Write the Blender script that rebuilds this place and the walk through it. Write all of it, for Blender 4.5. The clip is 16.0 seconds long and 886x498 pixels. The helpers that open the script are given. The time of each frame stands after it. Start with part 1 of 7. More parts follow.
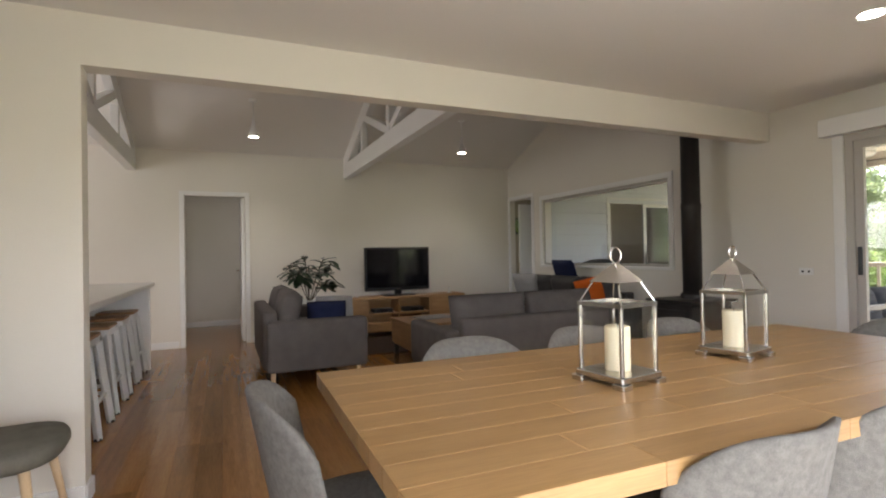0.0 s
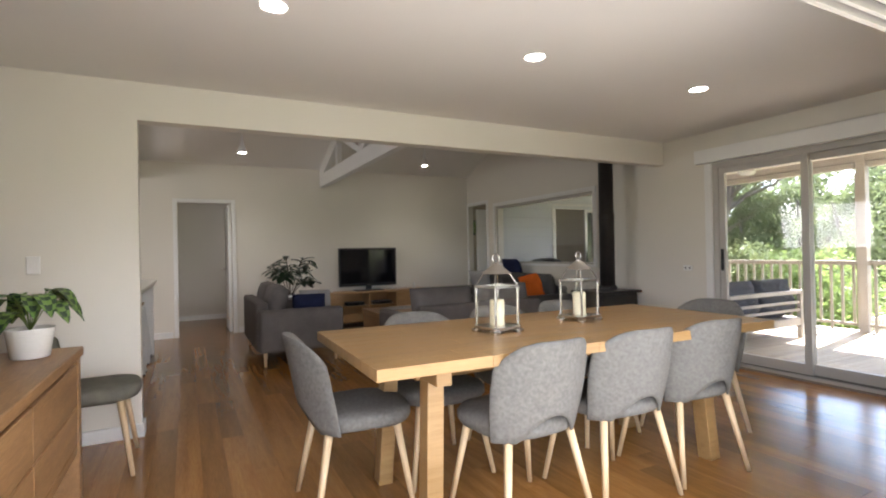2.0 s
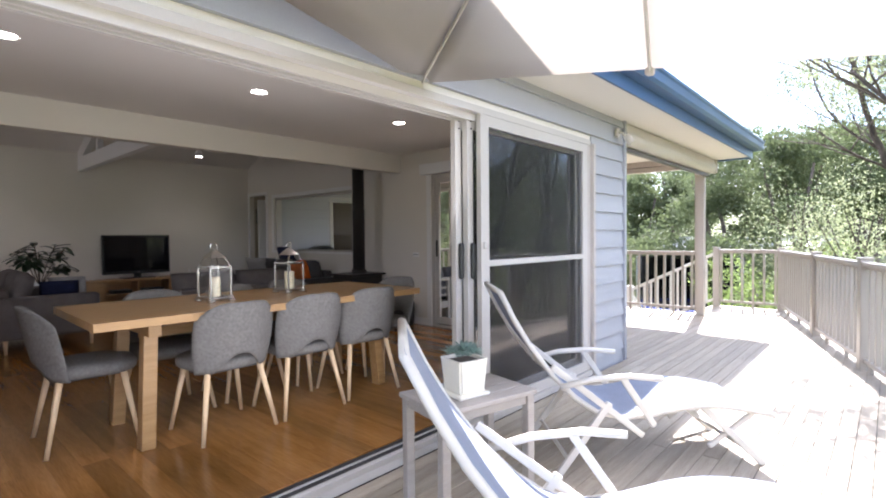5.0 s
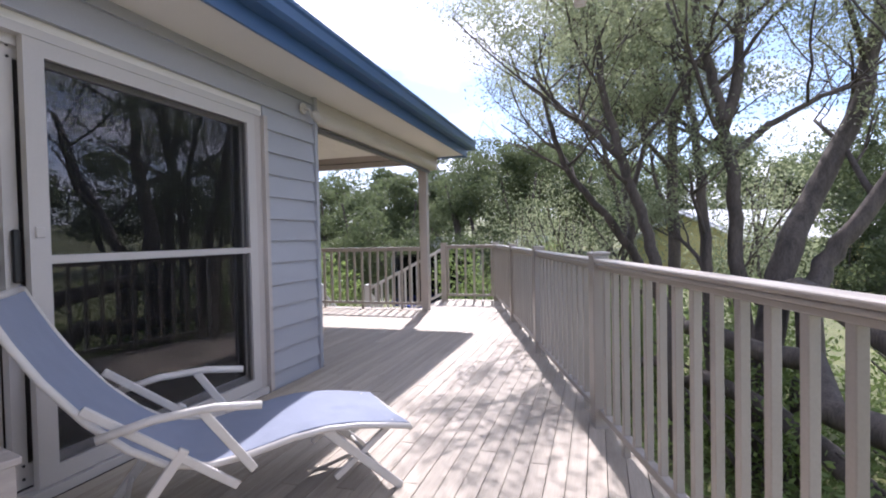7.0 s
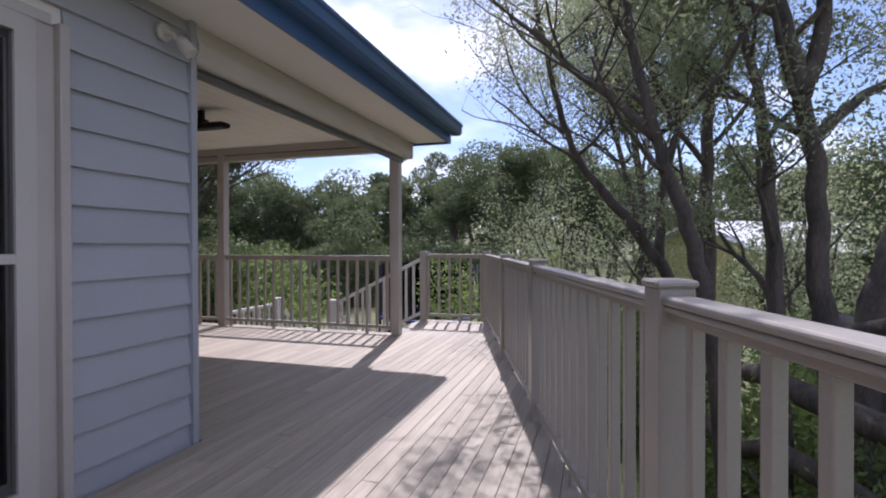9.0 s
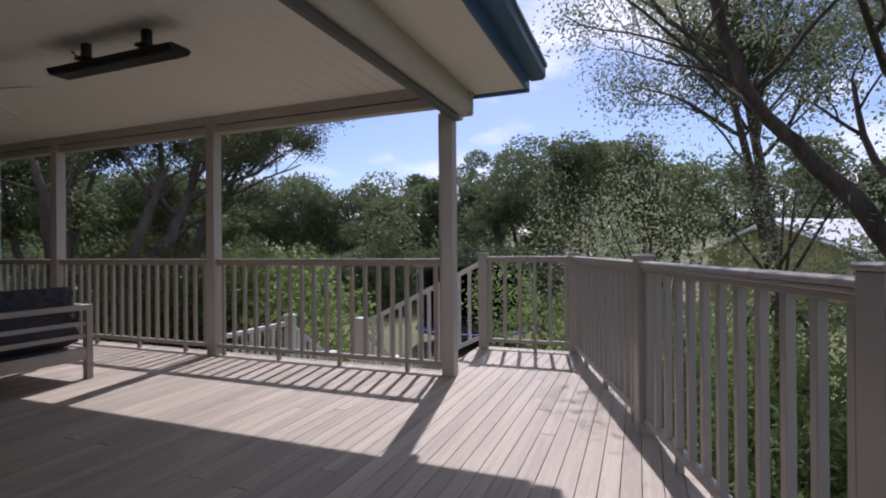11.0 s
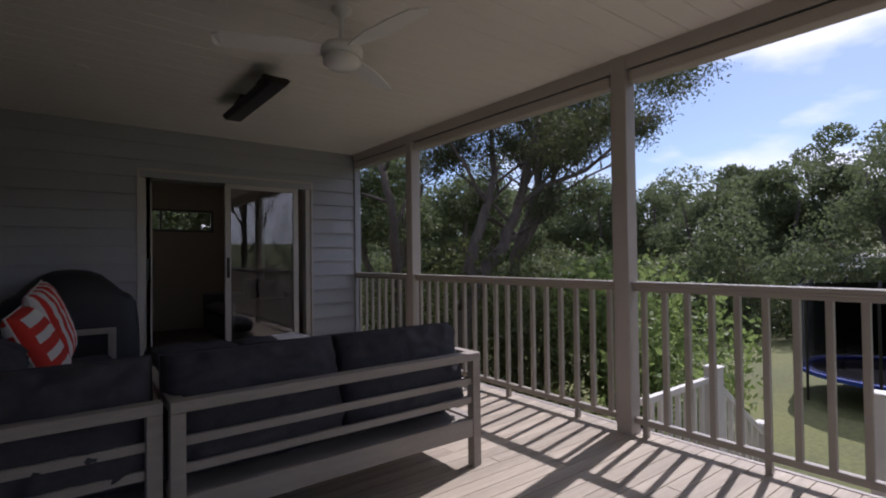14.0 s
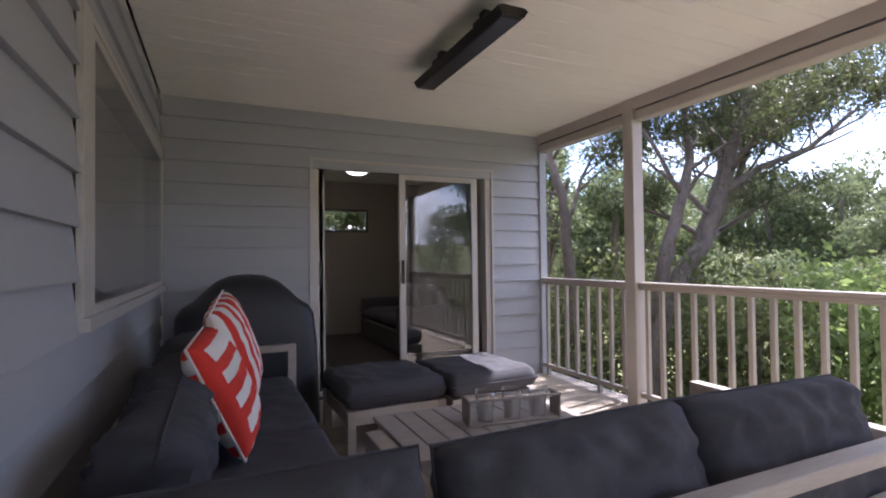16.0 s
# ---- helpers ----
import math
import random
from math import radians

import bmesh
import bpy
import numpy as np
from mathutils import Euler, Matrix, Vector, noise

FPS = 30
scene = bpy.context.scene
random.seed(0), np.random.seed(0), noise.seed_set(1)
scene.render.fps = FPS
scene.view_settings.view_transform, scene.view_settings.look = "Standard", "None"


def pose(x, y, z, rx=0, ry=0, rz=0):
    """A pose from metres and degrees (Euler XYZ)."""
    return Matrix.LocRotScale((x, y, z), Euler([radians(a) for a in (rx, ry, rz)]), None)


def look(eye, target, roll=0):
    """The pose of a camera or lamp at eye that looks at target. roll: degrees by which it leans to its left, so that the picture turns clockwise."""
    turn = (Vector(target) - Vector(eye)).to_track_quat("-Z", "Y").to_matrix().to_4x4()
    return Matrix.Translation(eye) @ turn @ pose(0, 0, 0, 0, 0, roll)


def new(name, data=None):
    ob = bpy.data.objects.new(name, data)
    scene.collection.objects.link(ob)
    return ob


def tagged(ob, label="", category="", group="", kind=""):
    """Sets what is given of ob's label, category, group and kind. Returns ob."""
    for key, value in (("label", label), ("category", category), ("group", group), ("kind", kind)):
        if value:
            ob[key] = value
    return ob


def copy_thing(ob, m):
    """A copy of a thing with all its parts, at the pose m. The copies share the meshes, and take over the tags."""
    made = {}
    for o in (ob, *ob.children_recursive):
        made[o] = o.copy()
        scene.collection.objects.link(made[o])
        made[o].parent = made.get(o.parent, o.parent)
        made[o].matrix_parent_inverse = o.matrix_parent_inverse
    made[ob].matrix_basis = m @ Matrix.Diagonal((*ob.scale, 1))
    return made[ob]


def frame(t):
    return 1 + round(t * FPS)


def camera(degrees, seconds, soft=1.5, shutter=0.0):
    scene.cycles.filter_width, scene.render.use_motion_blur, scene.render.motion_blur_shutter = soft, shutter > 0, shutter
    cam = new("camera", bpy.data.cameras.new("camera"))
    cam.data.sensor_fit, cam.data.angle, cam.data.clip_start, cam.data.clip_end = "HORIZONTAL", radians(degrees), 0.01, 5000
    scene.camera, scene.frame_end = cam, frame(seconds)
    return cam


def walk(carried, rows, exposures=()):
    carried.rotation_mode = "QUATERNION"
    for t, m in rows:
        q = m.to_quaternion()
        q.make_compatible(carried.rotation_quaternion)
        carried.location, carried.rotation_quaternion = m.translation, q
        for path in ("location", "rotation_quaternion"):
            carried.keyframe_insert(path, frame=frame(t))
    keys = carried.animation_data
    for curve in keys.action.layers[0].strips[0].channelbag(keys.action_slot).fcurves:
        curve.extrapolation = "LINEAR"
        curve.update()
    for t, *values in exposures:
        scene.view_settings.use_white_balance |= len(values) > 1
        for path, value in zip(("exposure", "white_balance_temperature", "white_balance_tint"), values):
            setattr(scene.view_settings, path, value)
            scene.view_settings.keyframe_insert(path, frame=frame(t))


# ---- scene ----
LENS = 83.1
PATH = [
    (0, (0.098, 0.042, 1.225), (0.904, 1.872, 1.245), -1.1),
    (0.5, (0.01, -0.198, 1.235), (0.801, 1.639, 1.264), -1.0),
    (1, (-0.048, -0.461, 1.245), (0.772, 1.363, 1.265), -1.3),
    (1.5, (-0.127, -0.716, 1.254), (0.719, 1.096, 1.274), -1.3),
    (2, (-0.232, -0.952, 1.252), (0.678, 0.829, 1.262), -1.2),
    (2.5, (-0.3, -1.178, 1.257), (0.675, 0.568, 1.256), -1.4),
    (3, (-0.338, -1.419, 1.261), (0.649, 0.321, 1.263), -1.6),
    (3.2, (-0.377, -1.527, 1.287), (0.622, 0.206, 1.283), -1.4),
    (5.3, (-0.307, -2.375, 1.247), (1.264, -1.137, 1.209), -0.9),
    (5.5, (-0.253, -2.458, 1.216), (1.367, -1.285, 1.186), -1.2),
    (6, (0.0, -2.52, 1.187), (1.759, -1.57, 1.14), -0.8),
    (6.5, (0.332, -2.559, 1.173), (2.196, -1.835, 1.122), -0.9),
    (7, (0.728, -2.622, 1.145), (2.64, -2.036, 1.098), -1.2),
    (7.5, (1.122, -2.642, 1.132), (3.044, -2.089, 1.084), -0.8),
    (8, (1.562, -2.566, 1.153), (3.49, -2.036, 1.104), -0.8),
    (8.2, (1.742, -2.555, 1.143), (3.667, -2.012, 1.102), -0.7),
    (10.3, (3.61, -1.947, 1.122), (5.494, -1.277, 1.107), -0.4),
    (10.5, (3.854, -1.831, 1.105), (5.729, -1.136, 1.09), -0.7),
    (11, (4.208, -1.542, 1.078), (6.071, -0.814, 1.08), -0.5),
    (11.5, (4.569, -1.268, 1.11), (6.378, -0.417, 1.107), -0.6),
    (12, (4.873, -0.909, 1.128), (6.592, 0.114, 1.128), -0.5),
    (12.5, (5.055, -0.51, 1.131), (6.669, 0.671, 1.148), -0.8),
    (13, (5.187, -0.123, 1.143), (6.674, 1.214, 1.172), -0.8),
    (13.5, (5.221, 0.332, 1.167), (6.577, 1.801, 1.2), -0.5),
    (14, (5.227, 0.708, 1.17), (6.446, 2.293, 1.205), -0.7),
    (14.5, (5.21, 1.072, 1.174), (6.262, 2.772, 1.221), -0.7),
    (15, (5.147, 1.425, 1.201), (6.07, 3.199, 1.239), -0.5),
    (15.5, (5.116, 1.721, 1.201), (5.965, 3.531, 1.243), -0.7),
    (16, (5.12, 2.029, 1.201), (5.939, 3.854, 1.243), -0.7),
]
# seconds, stops, kelvin, tint
EXPOSURES = [(0.0, 3.35, 6500, 13), (2.0, 3.35, 6350, 13), (3.2, 3.0, 6250, 15), (5.4, 2.25, 5950, 19), (6.2, 1.5, 5900, 21), (7.0, 1.05, 5850, 24), (8.0, 0.65, 5800, 26), (10.5, 0.15, 5800, 26), (12.0, -0.08, 5900, 24), (13.0, -0.3, 5900, 23), (14.0, 0.12, 5900, 24), (14.5, 0.52, 5900, 25), (15.0, 1.05, 5900, 27), (15.5, 1.68, 5900, 27), (16.0, 2.1, 5900, 27)]
cam = camera(LENS, 16.0, soft=2.0)
walk(cam, [(t, look(eye, target, roll)) for t, eye, target, roll in PATH], EXPOSURES)

# ---- daylight ----
SUN = Vector((0.785, 0.155, 1.0)).normalized()
world = bpy.data.worlds.new("world")
scene.world = world
world.use_nodes = True
wn, wl = world.node_tree.nodes, world.node_tree.links
wn.clear()
sky = wn.new("ShaderNodeTexSky")
sky.sky_type = "NISHITA"
sky.sun_disc = False
sky.sun_elevation = math.asin(SUN.z)
sky.sun_rotation = math.atan2(SUN.x, SUN.y)
sky.air_density, sky.dust_density, sky.ozone_density = 1.0, 0.9, 3.5
wco = wn.new("ShaderNodeTexCoord")
wmap = wn.new("ShaderNodeMapping")
wmap.inputs["Scale"].default_value = (1.0, 1.0, 2.6)
cloud = wn.new("ShaderNodeTexNoise")
cloud.inputs["Scale"].default_value, cloud.inputs["Detail"].default_value = 2.6, 7.0
cramp = wn.new("ShaderNodeValToRGB")
cramp.color_ramp.elements[0].position, cramp.color_ramp.elements[1].position = 0.45, 0.59
cmix = wn.new("ShaderNodeMix")
cmix.data_type = "RGBA"
cmix.inputs["B"].default_value = (9.0, 9.3, 9.8, 1)
wbg = wn.new("ShaderNodeBackground")
wbg.inputs["Strength"].default_value = 0.11
wout = wn.new("ShaderNodeOutputWorld")
wl.new(wco.outputs["Generated"], wmap.inputs["Vector"])
wl.new(wmap.outputs["Vector"], cloud.inputs["Vector"])
wl.new(cloud.outputs["Fac"], cramp.inputs["Fac"])
wl.new(cramp.outputs["Color"], cmix.inputs["Factor"])
wl.new(sky.outputs["Color"], cmix.inputs["A"])
wl.new(cmix.outputs["Result"], wbg.inputs["Color"])
wl.new(wbg.outputs["Background"], wout.inputs["Surface"])

sun = new("sun", bpy.data.lights.new("sun", "SUN"))
sun.data.energy, sun.data.angle, sun.data.color = 4.2, radians(0.6), (1.0, 0.95, 0.87)
sun.matrix_basis = look(SUN * 30, (0, 0, 0))

# ---- materials ----


def shade(name, colour, rough=0.5, metal=0.0, vary=0.12, scale=6.0, grain=60.0, bump=0.0, stretch=(1, 1, 1), per_piece=0.0, other=None, spec=0.5, coat=0.0):
    """A surface with variation at two scales, optional relief and a tone of its own for each piece."""
    m = bpy.data.materials.new(name)
    m.use_nodes = True
    nt = m.node_tree
    b = nt.nodes["Principled BSDF"]
    b.inputs["Roughness"].default_value, b.inputs["Metallic"].default_value = rough, metal
    b.inputs["Specular IOR Level"].default_value = spec
    b.inputs["Coat Weight"].default_value = coat
    b.inputs["Coat Roughness"].default_value = 0.12
    co = nt.nodes.new("ShaderNodeTexCoord")
    mp = nt.nodes.new("ShaderNodeMapping")
    mp.inputs["Scale"].default_value = stretch
    nt.links.new(co.outputs["Object"], mp.inputs["Vector"])
    vec = mp.outputs["Vector"]
    info = nt.nodes.new("ShaderNodeObjectInfo")
    if per_piece:
        sh = nt.nodes.new("ShaderNodeVectorMath")
        sh.operation = "ADD"
        mul = nt.nodes.new("ShaderNodeMath")
        mul.operation = "MULTIPLY"
        mul.inputs[1].default_value = 37.0
        nt.links.new(info.outputs["Random"], mul.inputs[0])
        nt.links.new(vec, sh.inputs[0])
        nt.links.new(mul.outputs[0], sh.inputs[1])
        vec = sh.outputs[0]
    big = nt.nodes.new("ShaderNodeTexNoise")
    big.inputs["Scale"].default_value, big.inputs["Detail"].default_value = scale, 3.0
    fine = nt.nodes.new("ShaderNodeTexNoise")
    fine.inputs["Scale"].default_value, fine.inputs["Detail"].default_value = grain, 4.0
    for n in (big, fine):
        nt.links.new(vec, n.inputs["Vector"])
    dark = tuple(c * (1 - vary) for c in colour)
    light = tuple(min(1.0, c * (1 + vary)) for c in colour)
    if other:
        dark, light = colour, other
    mix = nt.nodes.new("ShaderNodeMix")
    mix.data_type = "RGBA"
    mix.inputs["A"].default_value, mix.inputs["B"].default_value = (*dark, 1), (*light, 1)
    add = nt.nodes.new("ShaderNodeMath")
    add.operation = "MULTIPLY_ADD"
    add.inputs[1].default_value, add.inputs[2].default_value = 0.45, 0.0
    nt.links.new(fine.outputs["Fac"], add.inputs[0])
    add2 = nt.nodes.new("ShaderNodeMath")
    add2.operation = "MULTIPLY_ADD"
    add2.inputs[1].default_value = 0.55
    nt.links.new(big.outputs["Fac"], add2.inputs[0])
    nt.links.new(add.outputs[0], add2.inputs[2])
    ramp = nt.nodes.new("ShaderNodeMapRange")
    ramp.inputs["From Min"].default_value, ramp.inputs["From Max"].default_value = 0.32, 0.68
    nt.links.new(add2.outputs[0], ramp.inputs["Value"])
    nt.links.new(ramp.outputs["Result"], mix.inputs["Factor"])
    col = mix.outputs["Result"]
    if per_piece:
        hsv = nt.nodes.new("ShaderNodeHueSaturation")
        mr = nt.nodes.new("ShaderNodeMapRange")
        mr.inputs["To Min"].default_value, mr.inputs["To Max"].default_value = 1 - per_piece, 1 + per_piece
        nt.links.new(info.outputs["Random"], mr.inputs["Value"])
        nt.links.new(mr.outputs["Result"], hsv.inputs["Value"])
        nt.links.new(col, hsv.inputs["Color"])
        col = hsv.outputs["Color"]
    nt.links.new(col, b.inputs["Base Color"])
    rr = nt.nodes.new("ShaderNodeMapRange")
    rr.inputs["To Min"].default_value, rr.inputs["To Max"].default_value = max(0.02, rough * 0.85), min(1.0, rough * 1.15)
    nt.links.new(big.outputs["Fac"], rr.inputs["Value"])
    nt.links.new(rr.outputs["Result"], b.inputs["Roughness"])
    if bump:
        bp = nt.nodes.new("ShaderNodeBump")
        bp.inputs["Strength"].default_value, bp.inputs["Distance"].default_value = min(1.0, bump), 0.004
        nt.links.new(fine.outputs["Fac"], bp.inputs["Height"])
        nt.links.new(bp.outputs["Normal"], b.inputs["Normal"])
    return m


def glass(name, tint=(1, 1, 1), rough=0.0, gloss=0.045):
    """Thin clear pane: mostly passes light straight through, with real gloss at the surface."""
    m = bpy.data.materials.new(name)
    m.use_nodes = True
    nt = m.node_tree
    nt.nodes.clear()
    out = nt.nodes.new("ShaderNodeOutputMaterial")
    tr = nt.nodes.new("ShaderNodeBsdfTransparent")
    tr.inputs["Color"].default_value = (*tint, 1)
    gl = nt.nodes.new("ShaderNodeBsdfGlossy")
    gl.inputs["Roughness"].default_value = rough
    fr = nt.nodes.new("ShaderNodeLayerWeight")
    fr.inputs["Blend"].default_value = 0.5
    pw = nt.nodes.new("ShaderNodeMath")
    pw.operation = "POWER"
    pw.inputs[1].default_value = 5.0
    ma = nt.nodes.new("ShaderNodeMath")
    ma.operation = "MULTIPLY_ADD"
    ma.inputs[1].default_value, ma.inputs[2].default_value = 0.93, gloss
    nt.links.new(fr.outputs["Facing"], pw.inputs[0])
    nt.links.new(pw.outputs[0], ma.inputs[0])
    mx = nt.nodes.new("ShaderNodeMixShader")
    nt.links.new(ma.outputs[0], mx.inputs["Fac"])
    nt.links.new(tr.outputs[0], mx.inputs[1])
    nt.links.new(gl.outputs[0], mx.inputs[2])
    nt.links.new(mx.outputs[0], out.inputs["Surface"])
    return m


def glow(name, colour, power):
    m = bpy.data.materials.new(name)
    m.use_nodes = True
    b = m.node_tree.nodes["Principled BSDF"]
    b.inputs["Base Color"].default_value = (*colour, 1)
    b.inputs["Emission Color"].default_value = (*colour, 1)
    b.inputs["Emission Strength"].default_value = power
    return m


def leafy(name, a, b_, rough=0.55):
    """Foliage: each leaf has its own tone, and lets some light through."""
    m = bpy.data.materials.new(name)
    m.use_nodes = True
    nt = m.node_tree
    b = nt.nodes["Principled BSDF"]
    geo = nt.nodes.new("ShaderNodeNewGeometry")
    mix = nt.nodes.new("ShaderNodeMix")
    mix.data_type = "RGBA"
    mix.inputs["A"].default_value, mix.inputs["B"].default_value = (*a, 1), (*b_, 1)
    co = nt.nodes.new("ShaderNodeTexCoord")
    nz = nt.nodes.new("ShaderNodeTexNoise")
    nz.inputs["Scale"].default_value = 0.7
    nt.links.new(co.outputs["Object"], nz.inputs["Vector"])
    ad = nt.nodes.new("ShaderNodeMath")
    ad.operation = "MULTIPLY_ADD"
    ad.inputs[1].default_value = 0.5
    sub = nt.nodes.new("ShaderNodeMath")
    sub.operation = "SUBTRACT"
    sub.inputs[1].default_value = 0.2
    nt.links.new(geo.outputs["Random Per Island"], ad.inputs[0])
    nt.links.new(nz.outputs["Fac"], ad.inputs[2])
    nt.links.new(ad.outputs[0], sub.inputs[0])
    nt.links.new(sub.outputs[0], mix.inputs["Factor"])
    nt.links.new(mix.outputs["Result"], b.inputs["Base Color"])
    b.inputs["Roughness"].default_value = rough
    b.inputs["Specular IOR Level"].default_value = 0.35
    tl = nt.nodes.new("ShaderNodeBsdfTranslucent")
    nt.links.new(mix.outputs["Result"], tl.inputs["Color"])
    ms = nt.nodes.new("ShaderNodeMixShader")
    ms.inputs["Fac"].default_value = 0.55
    nt.links.new(b.outputs[0], ms.inputs[1])
    nt.links.new(tl.outputs[0], ms.inputs[2])
    nt.links.new(ms.outputs[0], nt.nodes["Material Output"].inputs["Surface"])
    return m


WALLPAINT = shade("wall_paint", (0.74, 0.70, 0.63), 0.6, vary=0.03, scale=1.3, grain=180, bump=0.05)
CEILPAINT = shade("ceiling_paint", (0.80, 0.77, 0.73), 0.7, vary=0.02, scale=1.0, grain=160, bump=0.04)
TRIM = shade("gloss_white_trim", (0.80, 0.79, 0.77), 0.35, vary=0.03, scale=3, grain=90)
CLAD = shade("grey_weatherboard_paint", (0.35, 0.36, 0.382), 0.55, vary=0.06, scale=2.0, grain=120, bump=0.1, per_piece=0.04)
CREAM = shade("taupe_aluminium", (0.50, 0.47, 0.42), 0.4, vary=0.05, scale=3, grain=140)
FRAMEWHITE = shade("off_white_aluminium", (0.47, 0.445, 0.41), 0.38, vary=0.04, scale=3, grain=140)
DARKRUBBER = shade("black_rubber", (0.02, 0.02, 0.022), 0.5, vary=0.2)
RAILPAINT = shade("beige_rail_paint", (0.36, 0.325, 0.28), 0.34, vary=0.07, scale=3, grain=110, bump=0.08, per_piece=0.05)
POSTPAINT = shade("taupe_post_paint", (0.43, 0.39, 0.35), 0.5, vary=0.06, scale=3, grain=110, bump=0.08)
STAIRPAINT = shade("white_stair_paint", (0.62, 0.60, 0.56), 0.5, vary=0.08, scale=4, grain=90)
SOFFIT = shade("cream_soffit_paint", (0.76, 0.73, 0.67), 0.6, vary=0.03, scale=1.2, grain=120)
GUTTER = shade("blue_steel", (0.055, 0.115, 0.24), 0.3, vary=0.08, scale=4, grain=80)
DECK = shade("weathered_deck_timber", (0.295, 0.245, 0.183), 0.6, vary=0.2, scale=2.2, grain=26, bump=0.5, stretch=(0.6, 12, 12), per_piece=0.14, other=(0.455, 0.395, 0.31))
PLANK = shade("polished_hardwood", (0.215, 0.09, 0.021), 0.2, vary=0.2, scale=1.6, grain=16, bump=0.04, stretch=(12, 0.7, 12), per_piece=0.24, other=(0.37, 0.175, 0.046), coat=0.12, spec=0.35)
OAK = shade("oak_table_top", (0.245, 0.135, 0.048), 0.36, vary=0.2, scale=2.0, grain=18, bump=0.06, stretch=(0.8, 14, 14), per_piece=0.10, other=(0.37, 0.225, 0.095))
OAKLEG = shade("pale_beech", (0.62, 0.45, 0.27), 0.45, vary=0.12, scale=3, grain=40, stretch=(8, 8, 1))
ACACIA = shade("sideboard_timber", (0.22, 0.115, 0.05), 0.42, vary=0.2, scale=2.0, grain=16, bump=0.08, stretch=(12, 0.9, 12), other=(0.42, 0.245, 0.115))
TVOAK = shade("tv_cabinet_oak", (0.40, 0.22, 0.09), 0.45, vary=0.15, scale=2.5, grain=20, stretch=(1, 12, 12), other=(0.52, 0.31, 0.14))
WEAVE = shade("grey_woven_fabric", (0.122, 0.115, 0.105), 0.95, vary=0.16, scale=60, grain=420, bump=0.9, spec=0.15, other=(0.21, 0.199, 0.182))
WEAVEDARK = shade("olive_grey_fabric", (0.12, 0.115, 0.095), 0.95, vary=0.16, scale=14, grain=420, bump=0.9, spec=0.15, other=(0.20, 0.19, 0.16))
SOFAGREY = shade("charcoal_upholstery", (0.115, 0.102, 0.098), 0.95, vary=0.18, scale=9, grain=300, bump=0.6, spec=0.15, other=(0.165, 0.147, 0.14))
LEATHER = shade("dark_leather", (0.045, 0.042, 0.042), 0.5, vary=0.25, scale=6, grain=140, bump=0.3)
NAVY = shade("navy_fabric", (0.02, 0.025, 0.06), 0.95, vary=0.2, scale=9, grain=260, bump=0.5, spec=0.1)
ORANGE = shade("orange_fabric", (0.62, 0.13, 0.02), 0.95, vary=0.1, scale=9, grain=260, bump=0.5, spec=0.1)
GREYPILLOW = shade("pale_grey_fabric", (0.34, 0.33, 0.32), 0.95, vary=0.1, scale=9, grain=260, bump=0.4, spec=0.1)
BLACKMETAL = shade("black_steel", (0.03, 0.026, 0.024), 0.45, vary=0.25, scale=5, grain=90, metal=0.3)
BLACKPLASTIC = shade("black_plastic", (0.012, 0.012, 0.013), 0.3, vary=0.2)
SCREEN = shade("dark_screen", (0.006, 0.006, 0.008), 0.08, vary=0.1)
CHROME = shade("brushed_steel", (0.58, 0.56, 0.53), 0.25, metal=1.0, vary=0.08, scale=5, grain=200)
WHITEMETAL = shade("white_enamel_metal", (0.66, 0.66, 0.65), 0.4, vary=0.05)
WAX = shade("ivory_wax", (0.78, 0.70, 0.50), 0.5, vary=0.04)
CERAMIC = shade("white_ceramic", (0.80, 0.79, 0.76), 0.25, vary=0.03)
CREAMPOT = shade("cream_glazed_pot", (0.72, 0.69, 0.60), 0.3, vary=0.04, scale=5)
SLING = shade("grey_blue_sling_mesh", (0.235, 0.26, 0.325), 0.8, vary=0.08, scale=10, grain=500, bump=0.4, spec=0.2)
ALUWHITE = shade("champagne_aluminium", (0.54, 0.515, 0.47), 0.35, vary=0.05, scale=5)
CANVAS = leafy("beige_canvas", (0.60, 0.57, 0.53), (0.64, 0.61, 0.57), 0.9)
TEAK = shade("grey_weathered_teak", (0.33, 0.30, 0.27), 0.6, vary=0.15, scale=3, grain=30, bump=0.3, stretch=(1, 10, 10), per_piece=0.08)
OUTFRAME = shade("grey_teak_frame", (0.34, 0.305, 0.265), 0.6, vary=0.14, scale=3, grain=30, bump=0.2, stretch=(1, 8, 8))
OUTCUSH = shade("charcoal_outdoor_fabric", (0.056, 0.057, 0.065), 0.9, vary=0.15, scale=40, grain=300, bump=0.6, spec=0.2, other=(0.076, 0.077, 0.087))
COVER = shade("black_vinyl_cover", (0.022, 0.023, 0.026), 0.5, vary=0.2, scale=6, grain=80, bump=0.2)
RED = shade("red_canvas", (0.62, 0.036, 0.02), 0.85, vary=0.08, scale=8, grain=300, bump=0.3)
WHITECLOTH = shade("white_canvas", (0.72, 0.70, 0.66), 0.9, vary=0.05, scale=8, grain=300, bump=0.3)
BARK = shade("grey_brown_bark", (0.042, 0.034, 0.028), 0.9, vary=0.3, scale=5, grain=34, bump=1.0, stretch=(2, 2, 0.5), other=(0.15, 0.122, 0.10))
LAWN = shade("lawn_and_leaf_litter", (0.05, 0.062, 0.02), 0.95, vary=0.4, scale=0.35, grain=14, bump=0.6, other=(0.17, 0.175, 0.055))
LEAF_A = leafy("dark_tea_tree_leaves", (0.065, 0.086, 0.042), (0.158, 0.194, 0.086))
